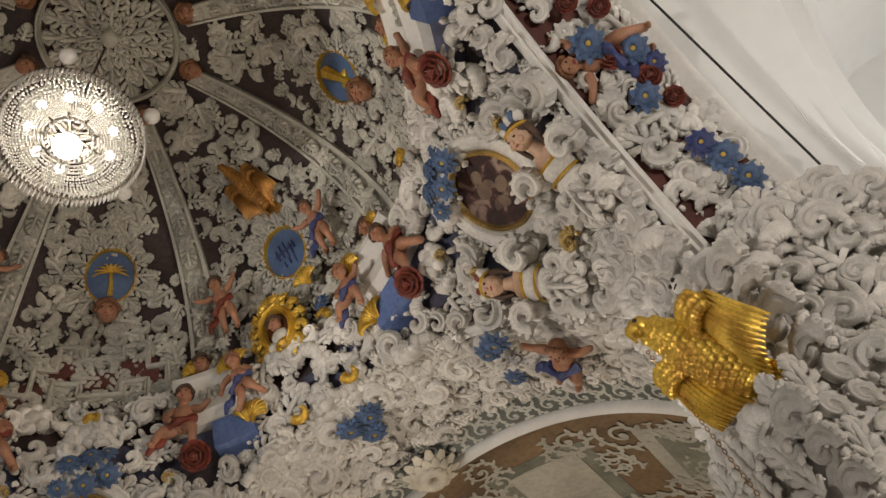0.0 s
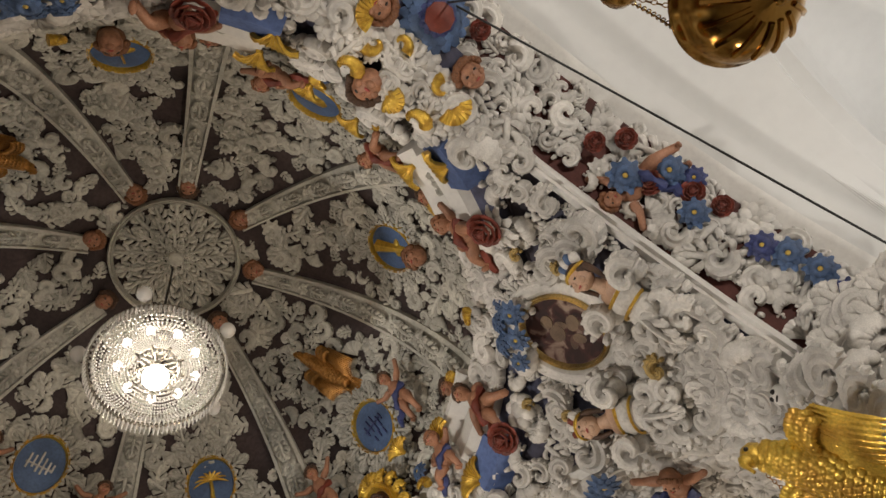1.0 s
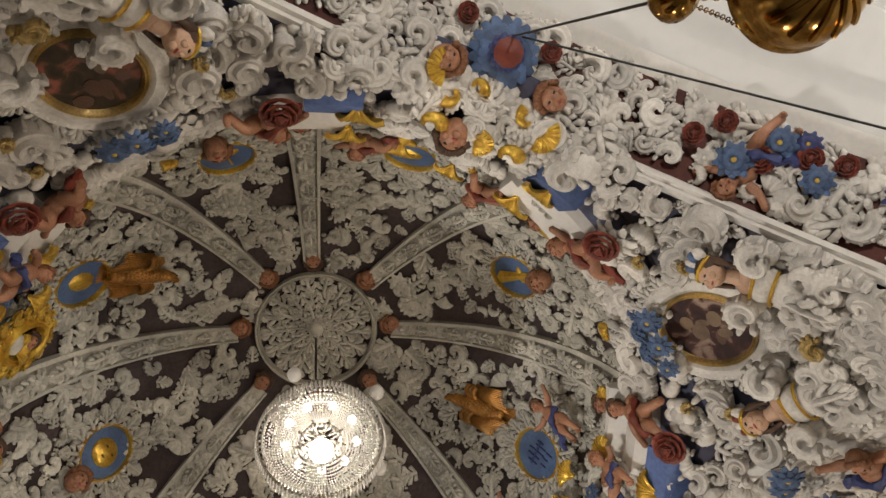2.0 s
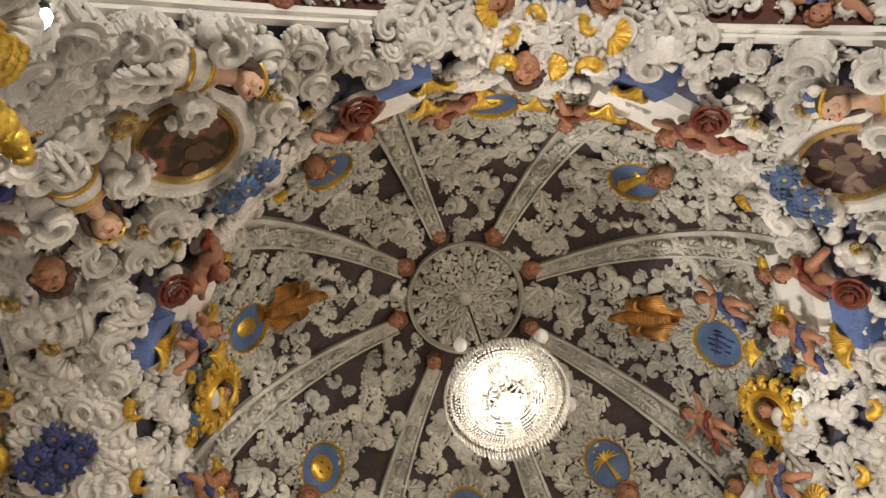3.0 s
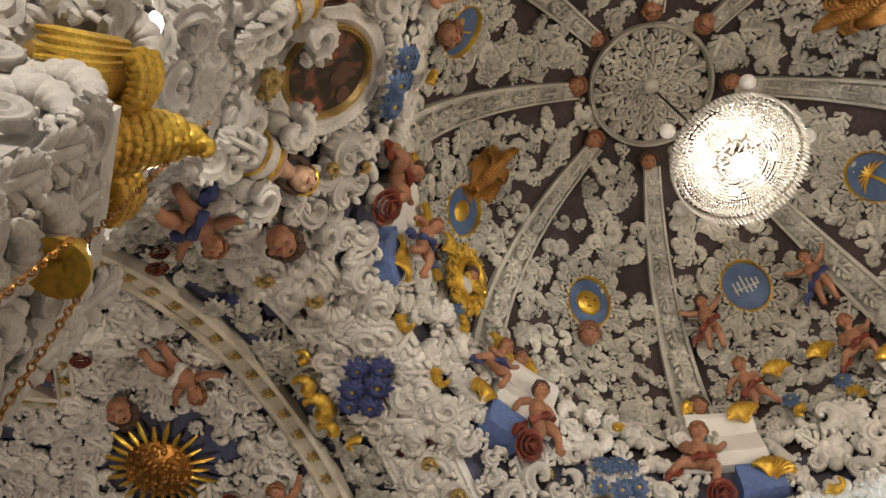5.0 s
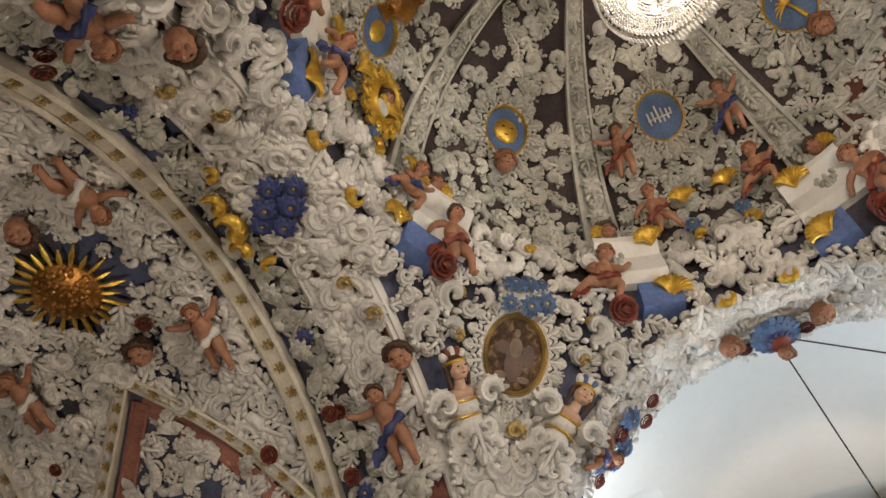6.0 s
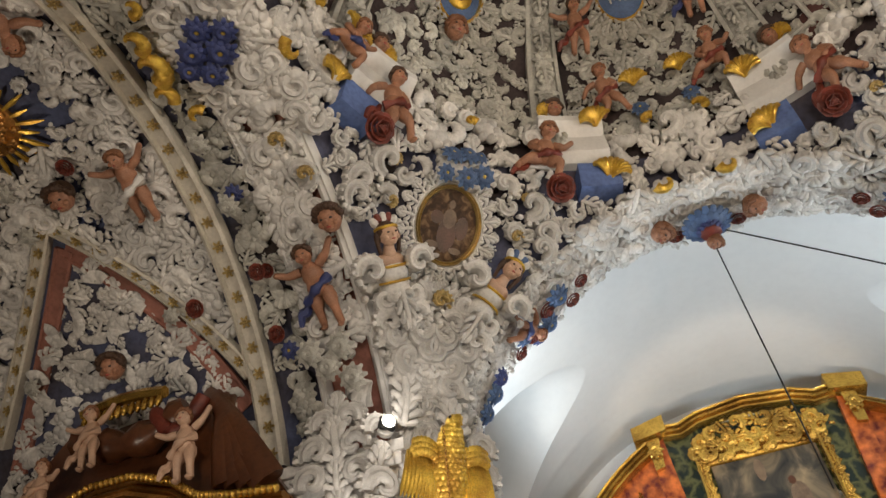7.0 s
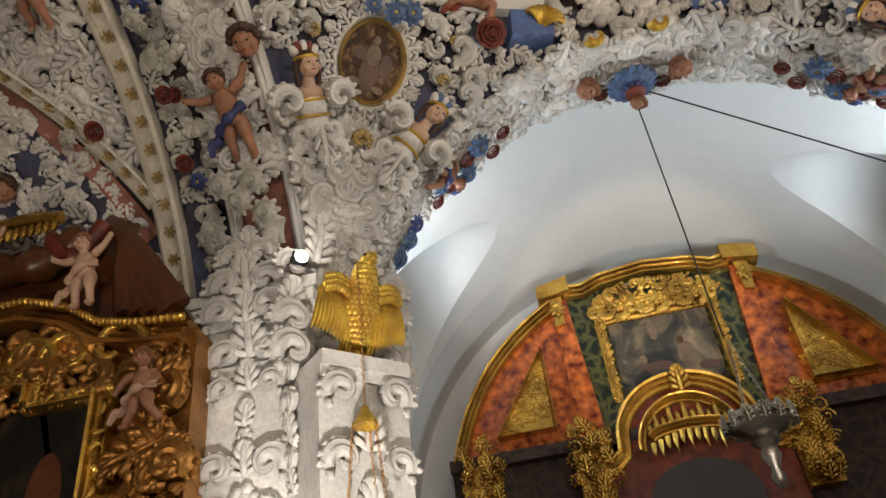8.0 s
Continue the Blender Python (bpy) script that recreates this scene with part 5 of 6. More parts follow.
def gild(kind, p, size, spin=0.0, lift=0.06):
    n = surface_normal(p)
    name, maker, lab = {"shell": ("gilded_shell", gold_shell, "small gilded fluted shell among white clouds"), "horn": ("gilded_horn", horn_pieces, "gilded cornucopia curling among white clouds"), "scroll": ("gilded_scroll", lambda: [SCROLL], "small gilded scroll tip")}[kind]
    stand(kind, maker, [PALE_GILT if kind == "scroll" else GOLD], name, lab, "gilded ornament", lab.split(" ")[1] + " gilded ornaments " + kind, wall_pose(Vector(p) + n * lift, n, size, spin))


for k in range(4):
    for e in (-1, 1):
        for kind, d, s, z, size, sp in (("shell", 2.16, 0.64, 6.62, 0.2, 20), ("shell", 2.34, 0.62, 6.12, 0.22, -30), ("shell", 2.17, 0.2, 7.0, 0.17, 0), ("horn", 2.24, 0.2, 6.5, 0.165, 40), ("horn", 2.38, 0.25, 6.0, 0.19, 190), ("shell", 2.05, 1.0, 6.8, 0.15, 40), ("scroll", 2.1, 1.32, 5.98, 0.1, 0), ("scroll", 2.2, 1.46, 5.7, 0.1, 60), ("scroll", 2.3, 1.9, 5.2, 0.1, 60)):
            gild(kind, turned(np.array([d, e * s, z]), k), size, sp * e)
    gild("scroll", turned(np.array([2.1, 2.1, 5.2]), k), 0.16, 30)
    gild("horn", turned(np.array([1.55, 1.55, 6.3]), k), 0.15, 30)
for x, y, z, s, sp in ((0.0, 3.22, 6.0, 0.3, 0), (-0.2, 3.2, 5.98, 0.22, 90), (0.22, 3.25, 5.98, 0.2, -60), (0.42, 3.1, 5.92, 0.16, 10), (-0.42, 3.05, 5.93, 0.16, 60), (0.75, 2.7, 5.85, 0.12, 0), (-0.75, 2.7, 5.85, 0.12, 0), (1.0, 2.6, 5.72, 0.12, 0), (-1.05, 2.85, 5.75, 0.12, 0)):
    gild("horn" if s > 0.15 else "scroll", (x, y, z), s, sp)


for y, d, sp in ((-0.28, 2.56, 30), (0.2, 2.52, -40), (-0.08, 2.42, 100), (0.34, 2.62, 200), (-0.42, 2.5, 160), (0.08, 2.6, 60)):
    gild("shell" if sp > 90 else "horn", (-d, y, 6.0 - 0.1 * y * y), 0.15, sp)


def niche(p, n, size, lab):
    """A gilded openwork frame round a small dark arched niche."""
    ob = tagged(new("gilded_niche"), lab, "niche", "gilded niches of the dome ring")
    ob.matrix_world = wall_pose(p, n, size)
    build("hollow", [disc(0.3, 0.42, 0.05)], [BROWN], ob)
    build("frame", [moved(ring_piece(0.34, 0.46, 0.08, 0.16), pose(0, 0, 0.03))], [GOLD], ob)
    t = np.linspace(0, 2 * math.pi, 15)[:-1]
    build("scrollwork", [scatter(SCROLL, np.stack([0.5 * np.cos(t), 0.62 * np.sin(t), 0.03 + 0 * t], -1), np.broadcast_to([0, 0, 1.0], (14, 3)), t, np.full(14, 0.3), 0.8, up=(0, 1, 0))], [GOLD], ob)
    build("bust", head_pieces((0, 0.1, 0.12), 0.15) + [blob((0, -0.18, 0.1), (0.2, 0.16, 0.1), 2)], [FLESH, HAIR, STUCCO_GREY, DARK, LIPS], ob)


for y in (1, -1):
    p = Vector((0.15, 2.1, 7.0)) if y > 0 else Vector((0.2, -2.16, 6.72))
    niche(p, Vector((0, -y, -0.35)), 0.42, "gilded scrolled niche with a small bust on the dome ring")


# stepped cornice with a brown ground at the dome's foot over each corner
for k, wide in ((3, 1.0),):
    az0 = math.pi / 4 + k * math.pi / 2
    steps = [(-19, 0.1), (-13, 0.1), (-13, 0.17), (-9, 0.17), (-9, 0.23), (-4, 0.23), (-4, 0.2), (4, 0.2), (4, 0.23), (9, 0.23), (9, 0.17), (13, 0.17), (13, 0.1), (19, 0.1)]
    u = np.linspace(0, len(steps) - 1, 6 * (len(steps) - 1) + 1)
    for name, m, off, w, h in (("stepped_moulding", STUCCO_GREY, 0.02, 0.02, 0.07), ("stepped_ground", OXBLOOD, -0.03, 0.08, 0.04), ("stepped_moulding", STUCCO_GREY, -0.075, 0.022, 0.08)):
        a = az0 + np.radians(np.interp(u, range(len(steps)), [x[0] * wide for x in steps]))
        q = np.interp(u, range(len(steps)), [x[1] for x in steps]) + off
        p, n = dome_at(a, q)
        tan = np.gradient(p, axis=0)
        tan /= np.linalg.norm(tan, axis=1)[:, None] + 1e-9
        structure(name, [sweep(p, n, np.cross(n, tan), [(-w, -0.02), (-w, h), (-w * 0.3, h * 1.15), (w * 0.3, h * 0.9), (w, h), (w, -0.02)])], [m], "stepped white and red cornice at the foot of the dome", smooth=False)


# ---------------------------------------------------------------- chapel vault: rib, lunette panels, sunburst
CREAM = mat("cream_moulding", (0.62, 0.57, 0.48), 0.7, vary=0.2, grain=10, bump=0.2)


def band_on_vault(path_th, path_d, width, height, mats, name, label, flowers_every=0.0, splay=0.05, side=1):
    p, n = arch_at(side, path_th, path_d, 0.0, splay)
    tan = np.gradient(p, axis=0)
    tan /= np.linalg.norm(tan, axis=1)[:, None]
    s = np.cross(n, tan)
    w = width / 2
    ob = structure(name, [sweep(p, n, s, [(-w, 0), (-w, height), (-w * 0.72, height * 1.15), (-w * 0.6, height * 0.7), (w * 0.6, height * 0.7), (w * 0.72, height * 1.15), (w, height), (w, 0)])], mats, label, smooth=False)
    if flowers_every:
        ln = np.concatenate([[0], np.cumsum(np.linalg.norm(np.diff(p, axis=0), axis=1))])
        at = np.arange(flowers_every / 2, ln[-1], flowers_every)
        q = np.stack([np.interp(at, ln, p[:, i]) for i in range(3)], -1)
        m = np.stack([np.interp(at, ln, n[:, i]) for i in range(3)], -1)
        for a, b in zip(q, m):
            o = stand("gilt_flower", lambda: [bloom(6, 1)], [PALE_GILT], "gilded_blossom", "small gilded blossom on a cream rib", "blossom", "gilded blossoms of the ribs", wall_pose(Vector(a) + Vector(b) * height * 0.7, b, 0.085))


th = np.linspace(0.35, math.pi - 0.35, 50)
band_on_vault(th, np.full(50, 3.45), 0.17, 0.1, [CREAM], "chapel_rib", "cream vault rib with gilded blossoms", 0.2)
band_on_vault(th, np.full(50, 5.95), 0.17, 0.1, [CREAM], "chapel_rib", "cream vault rib with gilded blossoms", 0.2)
for e in (-1, 1):
    f = np.linspace(0, 1, 20)
    apex_x, low_x = 0.8, 2.02
    for side in (-1, 1):
        x = e * (apex_x + (low_x - apex_x) * f)
        t = np.arccos(np.clip(x / 2.5, -1, 1))
        band_on_vault(t, 4.62 + side * 1.1 * f, 0.11, 0.09, [CREAM], "lunette_rib", "cream rib edging the three-cornered lunette panel", 0.17)
        x2 = e * (apex_x + 0.22 + (low_x - apex_x - 0.1) * f)
        band_on_vault(np.arccos(np.clip(x2 / 2.5, -1, 1)), 4.62 + side * 1.0 * f, 0.14, 0.03, [PINK], "lunette_border", "faded red border inside the lunette panel")
p, n = arch_at(1, np.array(math.pi / 2), np.array(4.5), 0.06, 0.05)
sun = tagged(new("sunburst"), "gilded sunburst with long rays at the chapel vault's crown", "sunburst")
sun.matrix_world = wall_pose(Vector(p), Vector(n), 1.0, 0, (0, 1, 0))
g = np.random.default_rng(9)
build("disc", [blob((0, 0, 0.02), (0.25, 0.25, 0.07), 0, 8, 20)] + [blob((r * math.cos(a), r * math.sin(a), 0.02 + 0.068 * math.sqrt(1 - (r / 0.25) ** 2)), 0.028, 0, 4, 6) for a, r in zip(g.uniform(0, 6.28, 90), 0.225 * np.sqrt(g.random(90)))], [GOLD_DARK], sun)
for i in range(24):
    a = i * math.pi / 12
    ln = 0.42 if i % 2 else 0.36
    build("ray", [tube([(0.22 * math.cos(a), 0.22 * math.sin(a), 0.03), (ln * 0.8 * math.cos(a), ln * 0.8 * math.sin(a), 0.03), (ln * math.cos(a), ln * math.sin(a), 0.02)], [0.012, 0.02, 0.006], 5)], [GOLD], sun)


# ---------------------------------------------------------------- painted arm: grey scroll band, panels
GREY_GREEN = mat("dark_grey_green_paint", (0.13, 0.14, 0.13), 0.8, vary=0.3, grain=8, bump=0.1)
PALE_SCROLL = mat("pale_grey_paint", (0.5, 0.5, 0.46), 0.8, vary=0.25, grain=12, bump=0.1)
OCHRE = mat("ochre_brown_paint", (0.2, 0.13, 0.07), 0.8, vary=0.35, grain=6, bump=0.1)
GREIGE = mat("grey_beige_paint", (0.42, 0.4, 0.34), 0.8, vary=0.25, grain=5, bump=0.1)
OLIVE = mat("olive_grey_paint", (0.2, 0.2, 0.16), 0.8, vary=0.35, grain=9, bump=0.1)


def skin(u0, u1, d0, d1, mats, name, label, off, nu=60, nv=4, r_side=3):
    def fn(u, v):
        return arch_at(r_side, u0 + u * (u1 - u0), d0 + v * (d1 - d0), off, 0.05)[0].T
    v, f, k = sheet(fn, nu, nv)
    w = arch_at(r_side, (u0 + np.linspace(0, 1, nu)[:, None] * (u1 - u0) + np.zeros((1, nv))).ravel(), (d0 + np.linspace(0, 1, nv)[None, :] * (d1 - d0) + np.zeros((nu, 1))).ravel(), -0.02, 0.05)[0]
    return structure(name, [slab(fn, nu, nv, lambda q: w)], mats, label)


skin(0.1, math.pi - 0.1, 3.4, 3.72, [GREY_GREEN], "scroll_band", "dark grey painted band with pale scrolls", 0.03)
skin(0.1, math.pi - 0.1, 3.82, 6.5, [OCHRE], "painted_vault", "ochre brown painted vault", 0.03, 60, 10)
arch_moulding(3, 3.77, 0.09, 0.1, [MOULD], "white moulding round the painted vault")
t = np.linspace(0.25, math.pi - 0.25, 44)
p, n = arch_at(3, t, 3.56 + 0.06 * np.cos(np.arange(44) * math.pi), 0.034, 0.05)
tagged(build("painted_scrollwork", [scatter(TENDRIL, p, n, np.arange(44) * math.pi + 1.0, np.full(44, 0.27), 0.08)], [PALE_SCROLL]), "pale grey painted scrollwork on the dark band", "painted scroll", kind="stuff")
for e in (-1, 1):
    for a0, a1, d0, d1, m, lab in ((0.25, 0.95, 4.15, 5.2, OLIVE, "olive grey painted panel in a pale frame"), (1.12, 1.5, 4.2, 5.4, GREIGE, "grey beige painted panel in a pale frame")):
        b0, b1 = (a0, a1) if e < 0 else (math.pi - a1, math.pi - a0)
        skin(b0, b1, d0, d1, [GREIGE if m is OLIVE else OLIVE], "painted_frame", "painted frame of a vault panel", 0.036, 14, 4)
        skin(b0 + 0.06, b1 - 0.06, d0 + 0.12, d1 - 0.12, [m], "painted_panel", lab, 0.042, 14, 4)
g = np.random.default_rng(11)
tt, dd = g.uniform(0.25, math.pi - 0.25, 90), g.uniform(3.95, 6.2, 90)
p, n = arch_at(3, tt, dd, 0.043, 0.05)
tagged(build("painted_scrollwork", [scatter(TENDRIL, p, n, g.uniform(0, 6.28, 90), g.uniform(0.3, 0.5, 90), 0.06)], [GREIGE]), "cream painted scrollwork on the ochre vault", "painted scroll", kind="stuff")
p, n = arch_at(3, np.array(math.pi / 2), np.array(3.6), 0.05, 0.05)
sh = tagged(new("carved_rosette"), "beige carved rosette at the painted arch's crown", "rosette")
sh.matrix_world = wall_pose(Vector(p), Vector(n), 0.42, 0, (0, 1, 0))
build("petals", [bloom(12, 3)], [CREAM], sh)


# ---------------------------------------------------------------- altar of red and green marble in the white arm
def veined(name, base, vein, scale, rough=0.25):
    m = bpy.data.materials.new(name)
    m.use_nodes = True
    n, l = m.node_tree.nodes, m.node_tree.links
    b = n["Principled BSDF"]
    b.inputs["Roughness"].default_value = rough
    c, w, v, r = n.new("ShaderNodeTexCoord"), n.new("ShaderNodeTexNoise"), n.new("ShaderNodeTexVoronoi"), n.new("ShaderNodeValToRGB")
    w.inputs["Scale"].default_value, w.inputs["Detail"].default_value = scale * 0.7, 4
    v.inputs["Scale"].default_value, v.feature = scale, "DISTANCE_TO_EDGE"
    mx = n.new("ShaderNodeMix")
    mx.data_type = "VECTOR"
    mx.inputs["Factor"].default_value = 0.22
    l.new(c.outputs["Object"], w.inputs["Vector"])
    l.new(c.outputs["Object"], mx.inputs["A"])
    l.new(w.outputs["Color"], mx.inputs["B"])
    l.new(mx.outputs["Result"], v.inputs["Vector"])
    r.color_ramp.elements[0].position, r.color_ramp.elements[1].position = 0.02, 0.22
    r.color_ramp.elements[0].color, r.color_ramp.elements[1].color = (*vein, 1), (*base, 1)
    l.new(v.outputs["Distance"], r.inputs["Fac"])
    l.new(r.outputs["Color"], b.inputs["Base Color"])
    return m


DARK_MARBLE = veined("dark_brown_marble", (0.022, 0.011, 0.008), (0.06, 0.03, 0.02), 8, 0.7)
RED_MARBLE = mat("red_orange_marble", (0.68, 0.17, 0.03), 0.2, vary=0.1, grain=34, bump=0.0, second=(0.12, 0.012, 0.006))
GREEN_MARBLE = veined("dark_green_marble", (0.012, 0.02, 0.012), (0.11, 0.11, 0.035), 8)
DEEP_RED = mat("deep_red_marble", (0.2, 0.035, 0.015), 0.22, vary=0.3, grain=20, bump=0.0, second=(0.07, 0.012, 0.008))
AX = 5.9


def flat(outline, x0, x1, k=0):
    """A plate standing across the arm from (y, z) corners."""
    v, f, _ = prism(outline, 0, 1)
    return np.stack([x0 + (x1 - x0) * v[:, 2], v[:, 0], v[:, 1]], -1), f, k


def bar(path, w, x0=AX - 0.06, k=0, prof=None):
    """A moulding along a (y, z) path, standing out towards the crossing."""
    p = np.array([(x0, y, z) for y, z in path], float)
    tan = np.gradient(p, axis=0)
    tan /= np.linalg.norm(tan, axis=1)[:, None]
    out = np.broadcast_to([-1.0, 0, 0], p.shape)
    s = np.cross(out, tan)
    return sweep(p, out, s, prof or [(-w, -0.1), (-w, 0.02), (-w * 0.8, 0.05), (-w * 0.5, 0.05), (-w * 0.45, 0.025), (-w * 0.2, 0.025), (-w * 0.1, 0.08), (w * 0.2, 0.1), (w * 0.35, 0.06), (w * 0.5, 0.06), (w * 0.6, 0.12), (w, 0.13), (w, -0.1)], k)


altar = tagged(new("marble_altarpiece"), "red and green marble altarpiece with gilded mouldings and a dark painting", "altarpiece")
altar.location = (0, -0.09, -0.12)


def apart(name, pieces, m, label="", smooth=False):
    return build(name, pieces, [m] if not isinstance(m, list) else m, altar, smooth=smooth, label=label)


def arc(y0, z0, y1, z1, bulge, n=12):
    """Points from one corner to another bulging outward."""
    t = np.linspace(0, 1, n)
    dy, dz = y1 - y0, z1 - z0
    ln = math.hypot(dy, dz)
    return [(y0 + dy * s + bulge * 4 * s * (1 - s) * -dz / ln, z0 + dz * s + bulge * 4 * s * (1 - s) * dy / ln) for s in t]


for e in (1, -1):
    wing = arc(e * 2.3, 4.2, e * 1.06, 5.78, -0.22 * e)
    apart("side_panel", [flat([*wing, (e * 1.02, 4.2)], AX, AX + 0.1)], RED_MARBLE, "red orange marble panel")
    apart("cornice", [bar(wing, 0.055)], ALTAR_GOLD)
    apart("pilaster", [flat([(e * 1.04, 4.3), (e * 1.06, 5.8), (e * 0.9, 5.86), (e * 0.8, 4.3)], AX - 0.1, AX + 0.08)], RED_MARBLE)
    apart("capital", [flat([(e * 1.2, 5.84), (e * 1.2, 6.0), (e * 0.84, 6.08), (e * 0.84, 5.9)], AX - 0.22, AX + 0.05), flat([(e * 1.06, 5.5), (e * 1.08, 5.84), (e * 0.94, 5.86), (e * 0.96, 5.52)], AX - 0.16, AX), moved(BLOOM, Matrix.Translation((AX - 0.16, e * 1.01, 5.7)) @ pose(0, 0, 0, 0, -90, 0) @ Matrix.Scale(0.16, 4))], ALTAR_GOLD)
    tri = [(e * 1.28, 4.42), (e * 1.28, 5.32), (e * 1.88, 4.42)]
    gr = np.random.default_rng(6)
    ab = [(a, b) for a, b in gr.uniform(0.06, 0.92, (90, 2)) if a + b < 0.95][:26]
    rp = np.array([(AX - 0.04, e * (1.28 + 0.56 * a), 4.44 + 0.84 * b) for a, b in ab])
    apart("relief_panel", [flat(tri, AX - 0.05, AX), bar([(e * 1.28, 4.42), (e * 1.28, 5.32)], 0.018, AX - 0.03), bar([(e * 1.28, 4.42), (e * 1.88, 4.42)], 0.018, AX - 0.03), bar([(e * 1.28, 5.32), (e * 1.88, 4.42)], 0.018, AX - 0.03),
                           scatter(TENDRIL, rp[::2], np.broadcast_to([-1.0, 0, 0], rp[::2].shape), gr.uniform(0, 6.28, len(rp[::2])), np.full(len(rp[::2]), 0.2), 0.9), scatter(LEAF, rp[1::2], np.broadcast_to([-1.0, 0, 0], rp[1::2].shape), gr.uniform(0, 6.28, len(rp[1::2])), np.full(len(rp[1::2]), 0.13), 0.6)], ALTAR_GOLD, "gilded leaf relief", True)
    for y in (1.0, 2.05):
        pc = [flat([(e * (y - 0.15), 3.4), (e * (y - 0.15), 4.1), (e * (y + 0.15), 4.1), (e * (y + 0.15), 3.4)], AX - 0.25, AX)]
        g = np.random.default_rng(int(y * 10))
        q = np.array([[AX - 0.26 - 0.08 * g.random(), e * (y + g.uniform(-0.19, 0.19) * (0.6 + 0.4 * (h > 0.4))), 3.35 + 0.95 * h] for h in g.random(60)])
        pc.append(scatter(LEAF, q[::2], np.broadcast_to([-1.0, 0, 0.2], (30, 3)), g.uniform(-0.6, 0.6, 30), g.uniform(0.11, 0.18, 30), 1.2))
        pc.append(scatter(TENDRIL, q[1::2], np.broadcast_to([-1.0, 0, 0.2], (30, 3)), g.uniform(0, 6.28, 30), g.uniform(0.1, 0.17, 30), 1.6))
        apart("column_capital", pc, ALTAR_GOLD, "gilded foliate capital", True)
apart("back_panel", [flat([(0.92, 4.2), (0.92, 5.86), (0.5, 5.92), (-0.5, 5.92), (-0.92, 5.86), (-0.92, 4.2)], AX - 0.02, AX + 0.1)], GREEN_MARBLE, "dark green veined marble")
apart("cornice", [bar([(0.9, 5.92), (0.7, 5.9), (0.5, 5.98), (0, 6.04), (-0.5, 5.98), (-0.7, 5.9), (-0.9, 5.92)], 0.055)], ALTAR_GOLD)
apart("entablature", [flat([(2.4, 4.12), (2.4, 4.24), (-2.4, 4.24), (-2.4, 4.12)], AX - 0.16, AX + 0.1), flat([(2.4, 3.2), (2.4, 4.12), (-2.4, 4.12), (-2.4, 3.2)], AX - 0.02, AX + 0.1)], DARK_MARBLE, "dark marble entablature")
apart("lower_wall", [flat([(2.4, 0), (2.4, 3.2), (-2.4, 3.2), (-2.4, 0)], AX + 0.0, AX + 0.15)], DARK_MARBLE)
PIC = picture_mat("dim_altar_painting", (0.03, 0.03, 0.028), (0.09, 0.075, 0.055), (0.3, 0.22, 0.13), 3.0)
pic = apart("painting", [flat([(0.52, 4.66), (0.52, 5.5), (-0.52, 5.5), (-0.52, 4.66)], AX - 0.05, AX)], PIC, "dim oil painting with a kneeling figure")
g = np.random.default_rng(2)
for i, (y, z, ry, rz, m) in enumerate(((-0.2, 4.95, 0.09, 0.16, FIGURE_PALE), (-0.17, 5.13, 0.035, 0.045, BROWN), (0.12, 4.88, 0.16, 0.05, FIGURE), (0.25, 4.98, 0.04, 0.05, FIGURE_PALE), (0.08, 5.3, 0.05, 0.12, FIGURE_PALE), (-0.38, 4.8, 0.1, 0.05, FIGURE))):
    v, f, _ = disc(ry, rz, 0.004, n=16)
    build("painted_figure", [(np.stack([AX - 0.05 - v[:, 2] - 0.001 * i, y + v[:, 0], z + v[:, 1]], -1), f[:, ::-1], 0)], [m], pic)
for nm, pts in (("frame_top", [(0.62, 5.56), (-0.62, 5.56)]), ("frame_side", [(0.6, 4.6), (0.6, 5.5)]), ("frame_side", [(-0.6, 4.6), (-0.6, 5.5)])):
    n_ = 10
    path = [(pts[0][0] + (pts[1][0] - pts[0][0]) * s, pts[0][1] + (pts[1][1] - pts[0][1]) * s) for s in np.linspace(0, 1, n_)]
    w = 0.11 if nm == "frame_top" else 0.055
    pc = [bar(path, w, AX - 0.04)]
    q = np.array([(AX - 0.11, y, z) for y, z in path])
    pc.append(scatter(SCROLL if nm == "frame_top" else LEAF, q, np.broadcast_to([-1.0, 0, 0], q.shape), np.arange(n_) * 2.2, np.full(n_, w * 2.2), 0.6))
    apart(nm, pc, ALTAR_GOLD, "carved gilded frame", True)
q = np.array([(AX - 0.12, y, 5.66 + 0.16 * math.cos(y * 2.6) * r) for r in (0, 1) for y in np.linspace(-0.56, 0.56, 9)])
apart("crest", [scatter(SCROLL, q[::2], np.broadcast_to([-1.0, 0, 0], q[::2].shape), np.arange(9) * 1.7, np.full(9, 0.2), 0.8), scatter(LEAF, q[1::2], np.broadcast_to([-1.0, 0, 0], q[1::2].shape), np.arange(9) * 2.3, np.full(9, 0.2), 0.8)], ALTAR_GOLD, "carved gilded scrollwork crest", True)
arch_path = [(0.92, 3.86), (0.8, 3.88), (0.68, 3.98)] + [(0.04 + 0.62 * math.cos(t), 4.1 + 0.54 * math.sin(t)) for t in np.linspace(0.0, math.pi, 26)] + [(-0.6, 3.98), (-0.72, 3.88), (-0.84, 3.86)]
inner = [(0.04 + 0.46 * math.cos(t), 3.98 + 0.46 * math.sin(t)) for t in np.linspace(0.0, math.pi, 24)]
apart("arched_panel", [flat([*arch_path, (-0.84, 3.2), (0.92, 3.2)], AX - 0.14, AX - 0.02)], DEEP_RED, "deep red marble arch")
apart("arch_moulding", [bar(arch_path, 0.07, AX - 0.14)], ALTAR_GOLD)
apart("arch_moulding", [bar(inner, 0.04, AX - 0.16)], ALTAR_GOLD)
